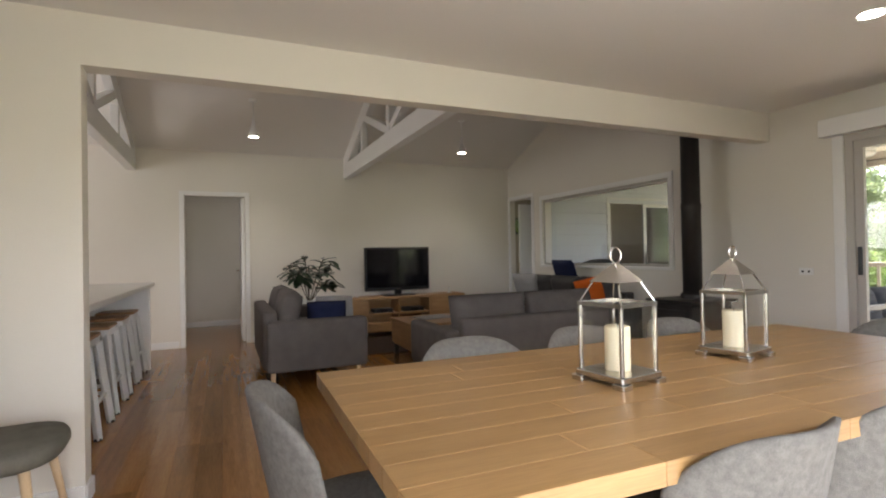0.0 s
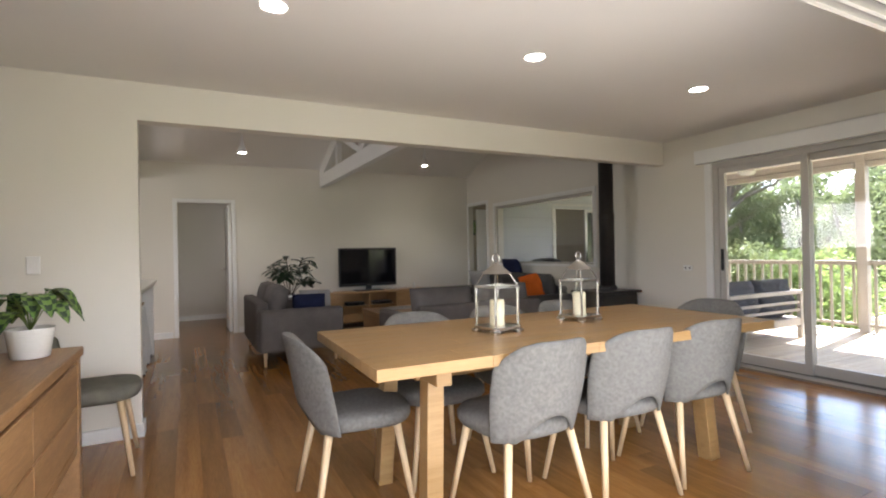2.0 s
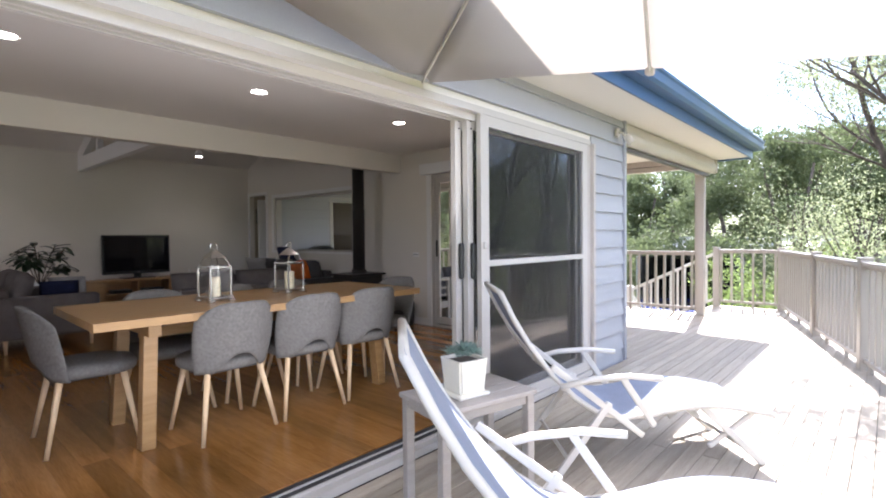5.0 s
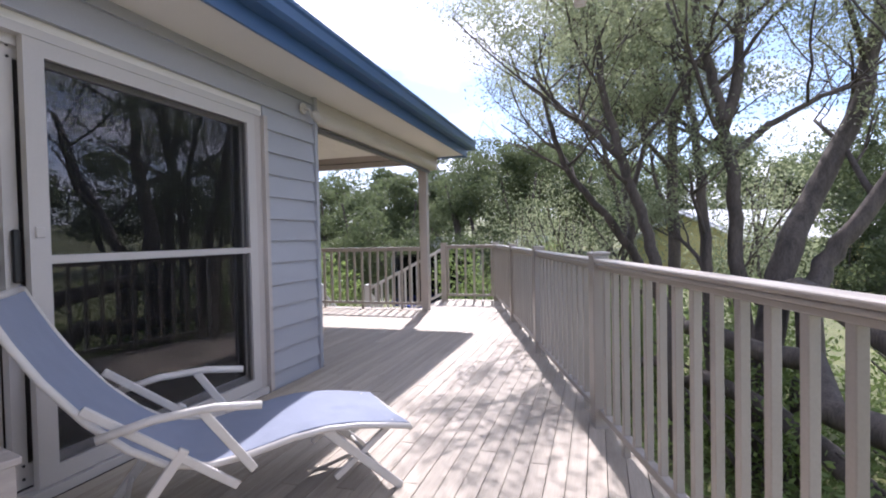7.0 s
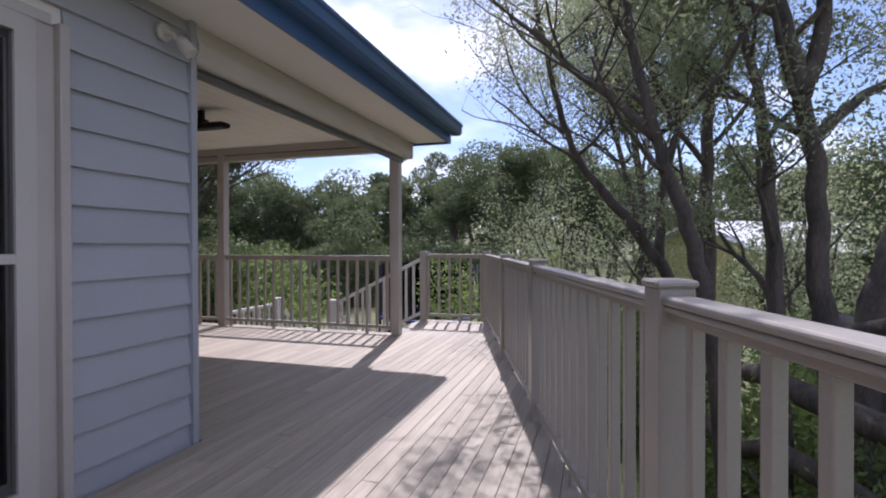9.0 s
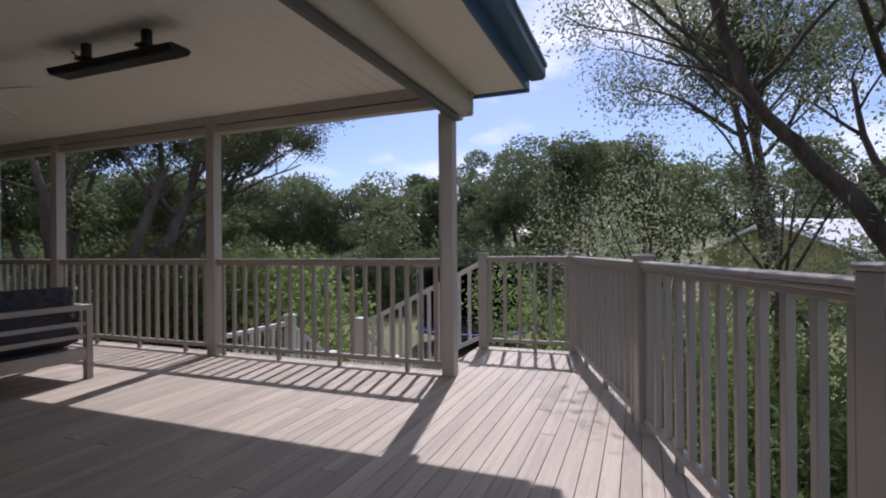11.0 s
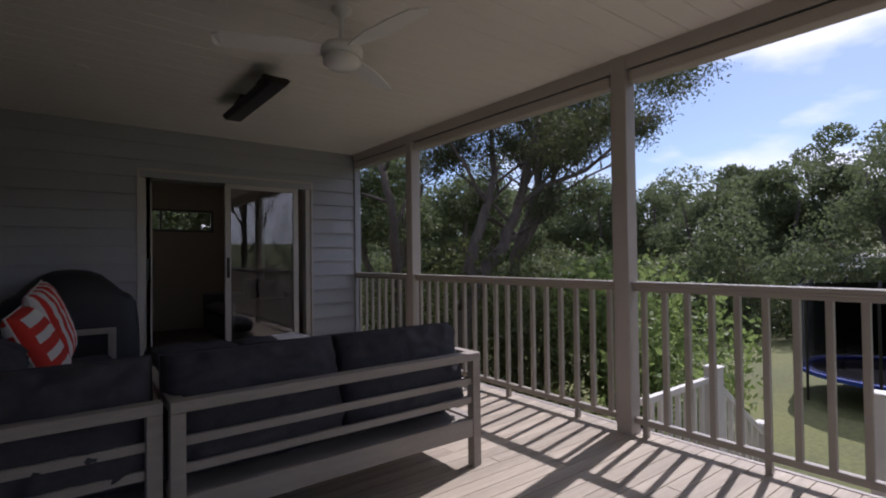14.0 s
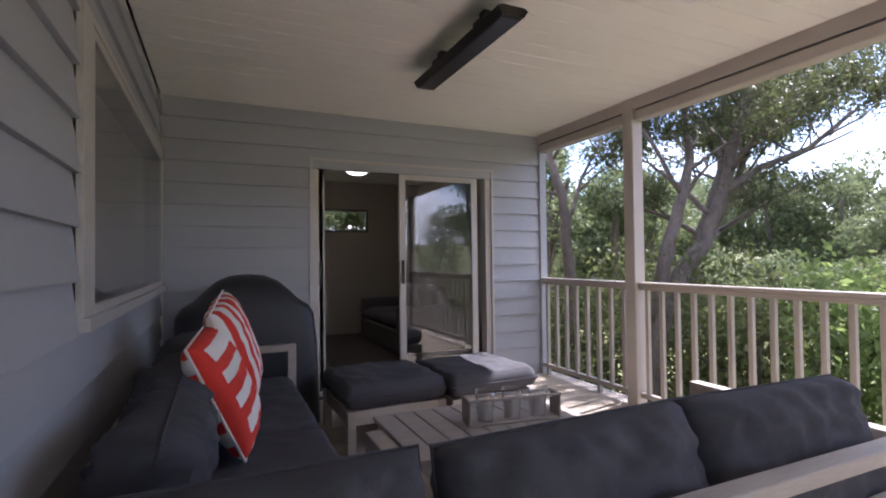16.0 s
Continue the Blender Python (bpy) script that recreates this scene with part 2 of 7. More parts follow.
LEAF_B = leafy("bright_leaves", (0.115, 0.165, 0.05), (0.26, 0.34, 0.11))
LEAF_C = leafy("grey_green_leaves", (0.17, 0.20, 0.115), (0.41, 0.45, 0.25))
LEAF_D = leafy("olive_leaves", (0.06, 0.074, 0.026), (0.15, 0.168, 0.06))
LEAF_G = leafy("gum_leaves", (0.04, 0.05, 0.022), (0.105, 0.122, 0.05))
YELLOW = shade("pale_yellow_render", (0.56, 0.50, 0.20), 0.8, vary=0.05, scale=1)
ROOFWHITE = shade("white_roof_sheet", (0.70, 0.70, 0.70), 0.5, vary=0.06, scale=1)
CLEAR = glass("clear_glass")
DIMPANE = glass("wide_window_glass", (0.97, 0.98, 0.98), 0.0, 0.06)
MIRRORY = glass("reflective_door_glass", (0.62, 0.64, 0.66), 0.0, 0.11)
TINTED = glass("screened_glass", (0.32, 0.33, 0.34), 0.0, 0.25)
FLYSCREEN = glass("fly_mesh", (0.78, 0.78, 0.79), 0.45, 0.008)
LAMPGLOW = glow("lamp_glow", (1.0, 0.93, 0.82), 6.0)
DIMGLOW = glow("dim_lamp_glow", (1.0, 0.93, 0.82), 0.9)
STEELDARK = shade("dark_bronze_aluminium", (0.10, 0.095, 0.09), 0.4, vary=0.1)

# ---- builders ----


def finish(bm, name, material, smooth=False):
    me = bpy.data.meshes.new(name)
    bm.to_mesh(me)
    bm.free()
    for mt in (material if isinstance(material, (list, tuple)) else [material]):
        me.materials.append(mt)
    if smooth:
        for p in me.polygons:
            p.use_smooth = True
    return me


def thing(name, m, label="", category="", group="", kind=""):
    ob = new(name)
    ob.empty_display_size = 0.1
    ob.matrix_basis = m if isinstance(m, Matrix) else Matrix.Translation(m)
    return tagged(ob, label, category, group, kind)


def part(name, bm, material, parent=None, label="", smooth=False):
    """Links a bmesh, or a mesh that is shared, as one object under its thing."""
    me = bm if isinstance(bm, bpy.types.Mesh) else finish(bm, name, material, smooth)
    ob = new(name, me)
    ob.parent = parent
    return tagged(ob, label)


def box(x0, x1, y0, y1, z0, z1, bevel=0.0, seg=1, bm=None):
    b = bm or bmesh.new()
    made = bmesh.ops.create_cube(b, size=1.0)["verts"]
    for v in made:
        v.co = Vector(((x0 + x1) / 2 + v.co.x * (x1 - x0), (y0 + y1) / 2 + v.co.y * (y1 - y0), (z0 + z1) / 2 + v.co.z * (z1 - z0)))
    if bevel:
        edges = list({e for v in made for e in v.link_edges})
        bmesh.ops.bevel(b, geom=edges, offset=bevel, segments=seg, affect="EDGES", profile=0.5)
    return b


def beam(p, q, w, h, bevel=0.0, up=(0, 0, 1), bm=None):
    """A straight bar from p to q, w wide and h high."""
    b = bm or bmesh.new()
    p, q = Vector(p), Vector(q)
    d = (q - p).normalized()
    s = d.cross(Vector(up))
    s = s.normalized() if s.length > 1e-4 else Vector((1, 0, 0))
    u = s.cross(d)
    vs = [b.verts.new(o + s * (a * w / 2) + u * (c * h / 2)) for o in (p, q) for a, c in ((-1, -1), (1, -1), (1, 1), (-1, 1))]
    fs = [b.faces.new([vs[i] for i in f]) for f in ((3, 2, 1, 0), (4, 5, 6, 7), (0, 1, 5, 4), (1, 2, 6, 5), (2, 3, 7, 6), (3, 0, 4, 7))]
    if bevel:
        bmesh.ops.bevel(b, geom=list({e for f in fs for e in f.edges}), offset=bevel, segments=2, affect="EDGES", profile=0.5)
    return b


def tube(points, radii, n=8, bm=None, cap=True):
    """A round bar along points; radii one number or one for each point."""
    b = bm or bmesh.new()
    pts = [Vector(p) for p in points]
    rs = radii if isinstance(radii, (list, tuple)) else [radii] * len(pts)
    rings, side = [], None
    for i, p in enumerate(pts):
        d = (pts[min(i + 1, len(pts) - 1)] - pts[max(i - 1, 0)]).normalized()
        if side is None:
            side = d.cross(Vector((0, 0, 1)))
            if side.length < 1e-3:
                side = Vector((1, 0, 0))
        side = (side - d * side.dot(d)).normalized()
        up = d.cross(side)
        rings.append([b.verts.new(p + (side * math.cos(6.28319 * k / n) + up * math.sin(6.28319 * k / n)) * rs[i]) for k in range(n)])
    for r0, r1 in zip(rings, rings[1:]):
        for k in range(n):
            b.faces.new((r0[k], r0[(k + 1) % n], r1[(k + 1) % n], r1[k]))
    if cap:
        b.faces.new(rings[0][::-1])
        b.faces.new(rings[-1])
    return b


def lathe(profile, n=20, bm=None):
    """A turned body from (radius, height) pairs."""
    b = bm or bmesh.new()
    rings = [[b.verts.new((r * math.cos(6.28319 * k / n), r * math.sin(6.28319 * k / n), z)) for k in range(n)] for r, z in profile]
    for r0, r1 in zip(rings, rings[1:]):
        for k in range(n):
            b.faces.new((r0[k], r0[(k + 1) % n], r1[(k + 1) % n], r1[k]))
    closed = profile[0] == profile[-1]
    if profile[0][0] > 1e-4 and not closed:
        b.faces.new(rings[0][::-1])
    if profile[-1][0] > 1e-4 and not closed:
        b.faces.new(rings[-1])
    bmesh.ops.remove_doubles(b, verts=b.verts, dist=1e-5)
    return b


def pillow(w, d, h, puff=0.35, n=12, seed=1, wrinkle=0.008, pinch=3.2):
    """A stuffed cushion, w by d, h thick, lying flat round its middle."""
    b = bmesh.new()
    grid = {}
    for side in (1, -1):
        for i in range(n + 1):
            for j in range(n + 1):
                u, v = 2 * i / n - 1, 2 * j / n - 1
                edge = (1 - abs(u) ** pinch) * (1 - abs(v) ** pinch)
                z = side * h / 2 * (max(edge, 0.0) ** puff)
                rim = i in (0, n) or j in (0, n)
                if rim and side == -1:
                    grid[side, i, j] = grid[1, i, j]
                    continue
                p = Vector((u * w / 2, v * d / 2, z))
                if not rim:
                    p.z += side * wrinkle * min(1.0, 3 * edge) * noise.noise(Vector((u * 3.1 + seed, v * 3.1, side + seed * 0.7)))
                    p.z += side * wrinkle * 0.6 * noise.noise(Vector((u * 8 + seed, v * 8, side)))
                if not rim and wrinkle > 0.025:
                    fold = 1 - abs(noise.noise(Vector((u * 4.2 + seed * 3.1, v * 1.7 - seed, side * 2.0))))
                    p.z += side * (0.034 * fold ** 7 - 0.011) * (0.35 + 0.65 * v * v) * min(1.0, 2.5 * edge)
                grid[side, i, j] = b.verts.new(p)
        for i in range(n):
            for j in range(n):
                q = [grid[side, i, j], grid[side, i + 1, j], grid[side, i + 1, j + 1], grid[side, i, j + 1]]
                b.faces.new(q if side == 1 else q[::-1])
    return b


def moved(bm, m):
    bmesh.ops.transform(bm, matrix=m, verts=bm.verts)
    return bm


def merged(*bms):
    """Several bmeshes as one."""
    out = bmesh.new()
    for b in bms:
        me = bpy.data.meshes.new("tmp")
        b.to_mesh(me)
        b.free()
        out.from_mesh(me)
        bpy.data.meshes.remove(me)
    return out


def lit_spot(name, place, watts, size, blend=0.6, colour=(1.0, 0.93, 0.84)):
    s = new(name, bpy.data.lights.new(name, "SPOT"))
    s.data.energy, s.data.spot_size, s.data.spot_blend, s.data.shadow_soft_size, s.data.color = watts, radians(size), blend, 0.05, colour
    s.location = place
    return s



# ---- large structure ----
FL = 0.06            # indoor floor level; the deck is at 0
EX, EI = 4.71, 4.59  # east wall: outside and inside faces
SX, SI = -0.21, -0.07  # south wall: outside and inside faces
NY = 7.42            # far wall of the living room
WX = -3.6            # west wall
DIV0, DIV1 = 2.945, 3.065
CEIL = 2.43
ENDY = 6.44          # end wall of the covered deck
COVER_Z = 2.508


def structure(name, bm, material, label="", category="", parent=None, smooth=False):
    ob = part(name, bm, material, parent, label, smooth)
    return tagged(ob, label, category, kind="structure")


def wall_boxes(pieces):
    b = bmesh.new()
    for p in pieces:
        box(*p, bm=b)
    return b


structure("floor_base", box(WX, EI, SI, NY + 2.2, -0.12, FL - 0.012), shade("floor_shadow_gap", (0.03, 0.016, 0.008), 0.8), "dark subfloor in the joints of the boards", "floor")
# walls; openings are left between the boxes
wall_south = structure("wall_south", wall_boxes([
    (WX, -0.62, SX + 0.02, SI, -0.1, 2.7), (-0.62, 3.95, SX + 0.02, SI, 2.12, 2.7), (3.95, EX - 0.02, SX + 0.02, SI, -0.1, 2.7)]), WALLPAINT, "off-white plastered south wall", "wall")
wall_east = structure("wall_east", wall_boxes([
    (EI, EX - 0.02, SI, 0.68, -0.1, 2.7), (EI, EX - 0.02, 0.68, 2.36, 2.1, 2.7), (EI, EX - 0.02, 0.68, 2.36, -0.1, 0.05), (EI, EX - 0.02, 2.36, 4.06, -0.1, 4.2),
    (EI, EX - 0.02, 4.06, 6.43, -0.1, 1.02), (EI, EX - 0.02, 4.06, 6.43, 2.02, 4.2), (EI, EX - 0.02, 6.43, 6.72, -0.1, 4.2), (EI, EX - 0.02, 6.72, 7.38, 2.1, 4.2), (EI, EX - 0.02, 7.38, 10.2, -0.1, 4.2)]), WALLPAINT, "off-white plastered east wall", "wall")
structure("wall_north", wall_boxes([
    (WX, -0.36, NY, NY + 0.12, 0, 4.2), (-0.36, 0.38, NY, NY + 0.12, FL + 2.0, 4.2), (0.38, EI, NY, NY + 0.12, 0, 4.2)]), WALLPAINT, "off-white far wall of the living room", "wall")
structure("wall_dividing", wall_boxes([
    (WX, -0.52, DIV0, DIV1, 0, 4.2), (-0.52, EI, DIV0, DIV1, 2.175, 4.2)]), WALLPAINT, "off-white wall with a wide square opening", "wall")
structure("wall_west", box(WX - 0.12, WX, SX, NY + 2.2, 0, 4.2), WALLPAINT, "off-white west wall", "wall")
structure("wall_hall", wall_boxes([(WX, EI, NY + 2.1, NY + 2.2, 0, 2.6), (-0.75, -0.65, NY + 0.12, NY + 2.1, 0, 2.6), (0.95, 1.05, NY + 0.12, NY + 2.1, 0, 2.6)]), WALLPAINT, "off-white hall walls behind the doorway", "wall")
structure("ceiling_hall", box(WX, EI, NY + 0.12, NY + 2.2, 2.5, 2.6), CEILPAINT, "white hall ceiling", "ceiling")
structure("ceiling_dining", box(WX, EI, SI, DIV0, CEIL, CEIL + 0.1), CEILPAINT, "flat white dining room ceiling", "ceiling")
# raked living room ceiling, highest in the middle
RIDGE_Y, RIDGE_Z, PLATE_Z = 5.24, 3.55, 2.66


def slope_panel(y0, z0, y1, z1, x0, x1, thick=0.1):
    b = bmesh.new()
    vs = [b.verts.new(c) for c in ((x0, y0, z0), (x1, y0, z0), (x1, y1, z1), (x0, y1, z1), (x0, y0, z0 + thick), (x1, y0, z0 + thick), (x1, y1, z1 + thick), (x0, y1, z1 + thick))]
    for f in ((0, 1, 2, 3), (7, 6, 5, 4), (0, 4, 5, 1), (1, 5, 6, 2), (2, 6, 7, 3), (3, 7, 4, 0)):
        b.faces.new([vs[i] for i in f])
    bmesh.ops.recalc_face_normals(b, faces=b.faces)
    return b


structure("ceiling_living_near", slope_panel(DIV1, PLATE_Z, RIDGE_Y, RIDGE_Z, WX, EI), CEILPAINT, "raked white living room ceiling", "ceiling")
structure("ceiling_living_far", slope_panel(RIDGE_Y, RIDGE_Z, NY, PLATE_Z, WX, EI), CEILPAINT, "raked white living room ceiling", "ceiling")
# skirting boards
for n, (x0, x1, y0, y1) in enumerate([(WX, -0.52, DIV0 - 0.014, DIV0), (-0.52, -0.506, DIV0 - 0.014, DIV1), (WX, -0.44, NY - 0.014, NY), (0.46, EI, NY - 0.014, NY), (EI - 0.014, EI, DIV0, 6.64), (EI - 0.014, EI, 2.42, DIV0), (EI - 0.014, EI, SI, 0.62), (-0.65, 0.95, NY + 2.086, NY + 2.1)]):
    structure("baseboard", box(x0, x1, y0, y1, FL, FL + 0.09, 0.003), TRIM, "white painted skirting board", "skirting")
# doorway trims
for x0, x1, z0, z1 in ((-0.42, -0.36, FL, FL + 2.06), (0.38, 0.44, FL, FL + 2.06), (-0.36, 0.38, FL + 2.0, FL + 2.06)):
    structure("trim", box(x0, x1, NY - 0.016, NY, z0, z1, 0.004), TRIM, "white painted door architrave", "trim")
for y0, y1, z0, z1 in ((6.66, 6.72, FL, 2.16), (7.36, NY, FL, 2.16), (6.72, 7.36, 2.1, 2.16)):
    structure("trim", box(EI - 0.016, EI, y0, y1, z0, z1, 0.004), TRIM, "white painted door architrave", "trim")
# open white leaf in the far doorway
leaf = structure("door_1", box(0.335, 0.375, NY + 0.1, NY + 0.86, FL + 0.01, FL + 1.99, 0.004), TRIM, "white hinged door standing open into the hall", "door")
part("door_handle", merged(tube([(0.335, NY + 0.80, FL + 0.98), (0.285, NY + 0.80, FL + 0.98), (0.285, NY + 0.70, FL + 0.98)], 0.01, 8)), CHROME, leaf, "steel lever handle")
leaf = structure("door_2", box(4.75, 5.46, 7.33, 7.37, FL + 0.01, FL + 1.99, 0.004), TRIM, "white hinged door standing open", "door")


def sliding_door(name, m, width, height, panels, label, glazing):
    """An aluminium sliding door in local x-z, its outer face at y = 0, panels as (x0, x1, track)."""
    d = thing(name, m, label, "sliding door", kind="structure")
    t = 0.055
    part("door_frame", wall_boxes([(0, t, 0, 0.11, 0, height), (width - t, width, 0, 0.11, 0, height), (t, width - t, 0, 0.11, height - t, height), (t, width - t, 0, 0.11, 0, 0.035)]), FRAMEWHITE, d, "off-white aluminium frame")
    part("track", wall_boxes([(t, width - t, 0.03, 0.036, 0.035, 0.05), (t, width - t, 0.07, 0.076, 0.035, 0.05)]), STEELDARK, d, "dark sill track")
    for x0, x1, k in panels:
        y0 = 0.018 + 0.042 * k
        z0, z1, s = 0.05, height - t, 0.06
        p = part("sliding_panel", wall_boxes([(x0, x0 + s, y0, y0 + 0.035, z0, z1), (x1 - s, x1, y0, y0 + 0.035, z0, z1), (x0 + s, x1 - s, y0, y0 + 0.035, z1 - s, z1), (x0 + s, x1 - s, y0, y0 + 0.035, z0, z0 + 0.09)]), FRAMEWHITE, d)
        g = part("pane", box(x0 + s, x1 - s, y0 + 0.014, y0 + 0.02, z0 + 0.09, z1 - s), glazing, p, "clear glass")
        g.visible_shadow = False
        hx = x0 + 0.03 if k == 0 else x1 - 0.03
        part("handle", merged(box(hx - 0.014, hx + 0.014, y0 - 0.022, y0, 0.95, 1.17, 0.008, 2), box(hx - 0.014, hx + 0.014, y0 + 0.035, y0 + 0.057, 0.95, 1.17, 0.008, 2)), BLACKPLASTIC, p, "black pull handle with a latch")
    return d


# dining room sliding door to the covered deck, in the east wall
sd = sliding_door("door_3", pose(EX - 0.006, 0.68, 0.05, 0, 0, 90), 1.68, 2.05, [(0.055, 0.86, 0), (0.80, 1.625, 1)], "two-panel aluminium sliding glass door, closed, to the deck", CLEAR)
for y0, y1, z0, z1 in ((2.36, 2.44, FL, 2.16), (0.60, 0.68, FL, 2.16)):
    structure("trim", box(EI - 0.018, EI, y0, y1, z0, z1, 0.004), TRIM, "white painted door architrave", "trim")
structure("pelmet", box(EI - 0.09, EI, 0.5, 2.5, 2.10, 2.24, 0.004), TRIM, "white blind pelmet over the sliding door", "trim")
# end wall sliding door of the covered deck (open half)
sliding_door("door_4", pose(5.86, ENDY - 0.012, 0.03, 0, 0, 0), 1.76, 2.04, [(0.055, 0.10, 1), (0.80, 1.62, 0)], "aluminium sliding glass door standing half open", MIRRORY)
# big stacking door in the south wall: track, jambs, stacked leaves and a fixed screen panel
stack = thing("door_5", (0, 0, 0), "wide aluminium stacking door pushed fully open", "sliding door", kind="structure")
part("head_track", wall_boxes([(-0.62, 3.93, SX - 0.02, SI + 0.02, 2.075, 2.12), (-0.58, 2.33, SX + 0.03, SX + 0.045, 2.03, 2.075), (-0.58, 2.33, SX + 0.085, SX + 0.10, 2.03, 2.075), (-0.58, 2.33, SI - 0.01, SI + 0.01, 2.03, 2.075)]), FRAMEWHITE, stack)
part("head_seal", wall_boxes([(-0.58, 2.33, SX + 0.046, SX + 0.084, 2.066, 2.0745), (-0.58, 2.33, SX + 0.101, SI - 0.011, 2.066, 2.0745)]), DARKRUBBER, stack, "dark track channel")
part("sill_track", wall_boxes([(-0.62, 3.93, SX - 0.035, SI + 0.01, 0.0, 0.045), (-0.58, 2.33, SX + 0.02, SX + 0.03, 0.045, 0.06), (-0.58, 2.33, SX + 0.08, SX + 0.09, 0.045, 0.06)]), FRAMEWHITE, stack)
part("sill_seal", wall_boxes([(-0.58, 2.33, SX + 0.031, SX + 0.079, 0.046, 0.052), (-0.58, 2.33, SX + 0.091, SI + 0.009, 0.046, 0.052)]), DARKRUBBER, stack, "dark sill channel")
part("jamb", wall_boxes([(-0.62, -0.57, SX - 0.02, SI + 0.02, 0.045, 2.075)]), FRAMEWHITE, stack)
part("jamb_seal", box(-0.57, -0.562, SX + 0.03, SX + 0.07, 0.045, 2.03), DARKRUBBER, stack, "black rubber seal")
for k, x0 in enumerate((2.185, 2.248)):
    y0 = SX + 0.05 + 0.05 * (1 - k)
    lf = part("sliding_panel", wall_boxes([(x0, x0 + 0.06, y0, y0 + 0.04, 0.06, 2.065), (3.80, 3.86, y0, y0 + 0.04, 0.06, 2.065), (x0 + 0.06, 3.80, y0, y0 + 0.04, 1.98, 2.065), (x0 + 0.06, 3.80, y0, y0 + 0.04, 0.06, 0.16)]), FRAMEWHITE, stack)
    pn = part("pane", box(x0 + 0.06, 3.80, y0 + 0.016, y0 + 0.022, 0.16, 1.98), TINTED, lf, "tinted glass")
    pn.visible_shadow = False
    part("handle", merged(box(x0 + 0.02, x0 + 0.055, y0 - 0.03, y0, 0.98, 1.22, 0.012, 2), box(x0 + 0.02, x0 + 0.055, y0 + 0.04, y0 + 0.07, 0.98, 1.22, 0.012, 2)), BLACKPLASTIC, lf, "black pull handle")
    for z in (0.10, 0.16, 1.98, 2.03):
        part("screw_cap", moved(lathe([(0.007, 0), (0.007, 0.004)], 8), pose(x0 + 0.04, y0, z, 90)), BLACKPLASTIC, lf)
scr = part("screen_door", wall_boxes([(2.31, 2.40, SX - 0.015, SX + 0.02, 0.05, 2.075), (3.79, 3.87, SX - 0.015, SX + 0.02, 0.05, 2.075), (2.40, 3.79, SX - 0.015, SX + 0.02, 2.0, 2.075), (2.40, 3.79, SX - 0.015, SX + 0.02, 0.05, 0.13), (2.40, 3.79, SX - 0.012, SX + 0.017, 1.06, 1.10)]), FRAMEWHITE, stack, "off-white framed fly screen")
part("mesh", wall_boxes([(2.40, 3.79, SX, SX + 0.003, 0.13, 1.06), (2.40, 3.79, SX, SX + 0.003, 1.10, 2.0)]), FLYSCREEN, scr, "dark fly mesh")
part("latch", box(2.33, 2.37, SX - 0.028, SX - 0.015, 1.18, 1.23, 0.004), FRAMEWHITE, scr)
# the post colour darkens these jambs in place of the shade of their recess
part("jamb", wall_boxes([(3.872, 3.95, SX - 0.006, SI, 0.045, 2.075)]), POSTPAINT, stack, "door jamb with its recess shade put into a taupe colour")
part("outer_jamb", box(3.951, 3.995, SX - 0.04, SI, 0.0, 2.09, 0.003), POSTPAINT, stack, "door jamb with its recess shade put into a taupe colour")

# living room window to the covered deck
win = thing("window_1", (0, 0, 0), "wide fixed window in an off-white aluminium frame", "window", kind="structure")
part("window_frame", wall_boxes([(EI + 0.02, EX + 0.02, 4.06, 4.095, 1.02, 2.02), (EI + 0.02, EX + 0.018, 6.395, 6.43, 1.02, 2.02), (EI + 0.02, EX + 0.018, 4.095, 6.395, 1.985, 2.02), (EI + 0.02, EX + 0.018, 4.095, 6.395, 1.02, 1.06)]), FRAMEWHITE, win)
pn = part("pane", box(EX + 0.004, EX + 0.010, 4.095, 6.395, 1.06, 1.985), DIMPANE, win)
pn.visible_shadow = False
part("window_sill", merged(box(EI - 0.035, EI + 0.02, 4.0, 6.48, 1.0, 1.035, 0.004), box(EI - 0.015, EI, 4.0, 4.06, 1.035, 2.08), box(EI - 0.015, EI, 6.43, 6.49, 1.035, 2.08), box(EI - 0.015, EI, 4.06, 6.43, 2.02, 2.08)), TRIM, win, "white painted sill and architrave")

# outside cladding: one board above another, each slightly proud at its foot
PITCH = 0.172


def weatherboards(wall, spans_at, origin, along, out, z_from, z_to):
    """Boards on a wall. spans_at(z) gives the stretches along it that are clad at that height."""
    z = z_from
    while z < z_to:
        h = min(PITCH + 0.02, z_to - z)
        for a, c in spans_at(z + PITCH / 2):
            b = bmesh.new()
            prof = ((0.0, 0.0), (0.033, 0.0), (0.033, 0.006), (0.008, h), (0.0, h))
            rings = [[b.verts.new(Vector(origin) + Vector(along) * s + Vector(out) * o + Vector((0, 0, z + dz))) for o, dz in prof] for s in (a, c)]
            n = len(prof)
            for i in range(n):
                b.faces.new((rings[0][i], rings[0][(i + 1) % n], rings[1][(i + 1) % n], rings[1][i]))
            b.faces.new(rings[0][::-1])
            b.faces.new(rings[1])
            bmesh.ops.recalc_face_normals(b, faces=b.faces)
            part("weatherboard", b, CLAD, wall)
        z += PITCH


def south_spans(z):
    return [(-3.6, -0.64), (3.996, 4.70)] if z < 2.1 else [(-3.6, 4.70)]


def east_spans(z):
    if z < 1.0 or z > 2.04:
        return [(-0.2, 0.66), (2.38, 6.43)] if z < 2.1 else [(-0.2, 6.43)]
    return [(-0.2, 0.66), (2.38, 3.93)]


def end_spans(z):
    return [(4.73, 5.84), (7.64, 8.24)] if z < 2.08 else [(4.73, 8.24)]


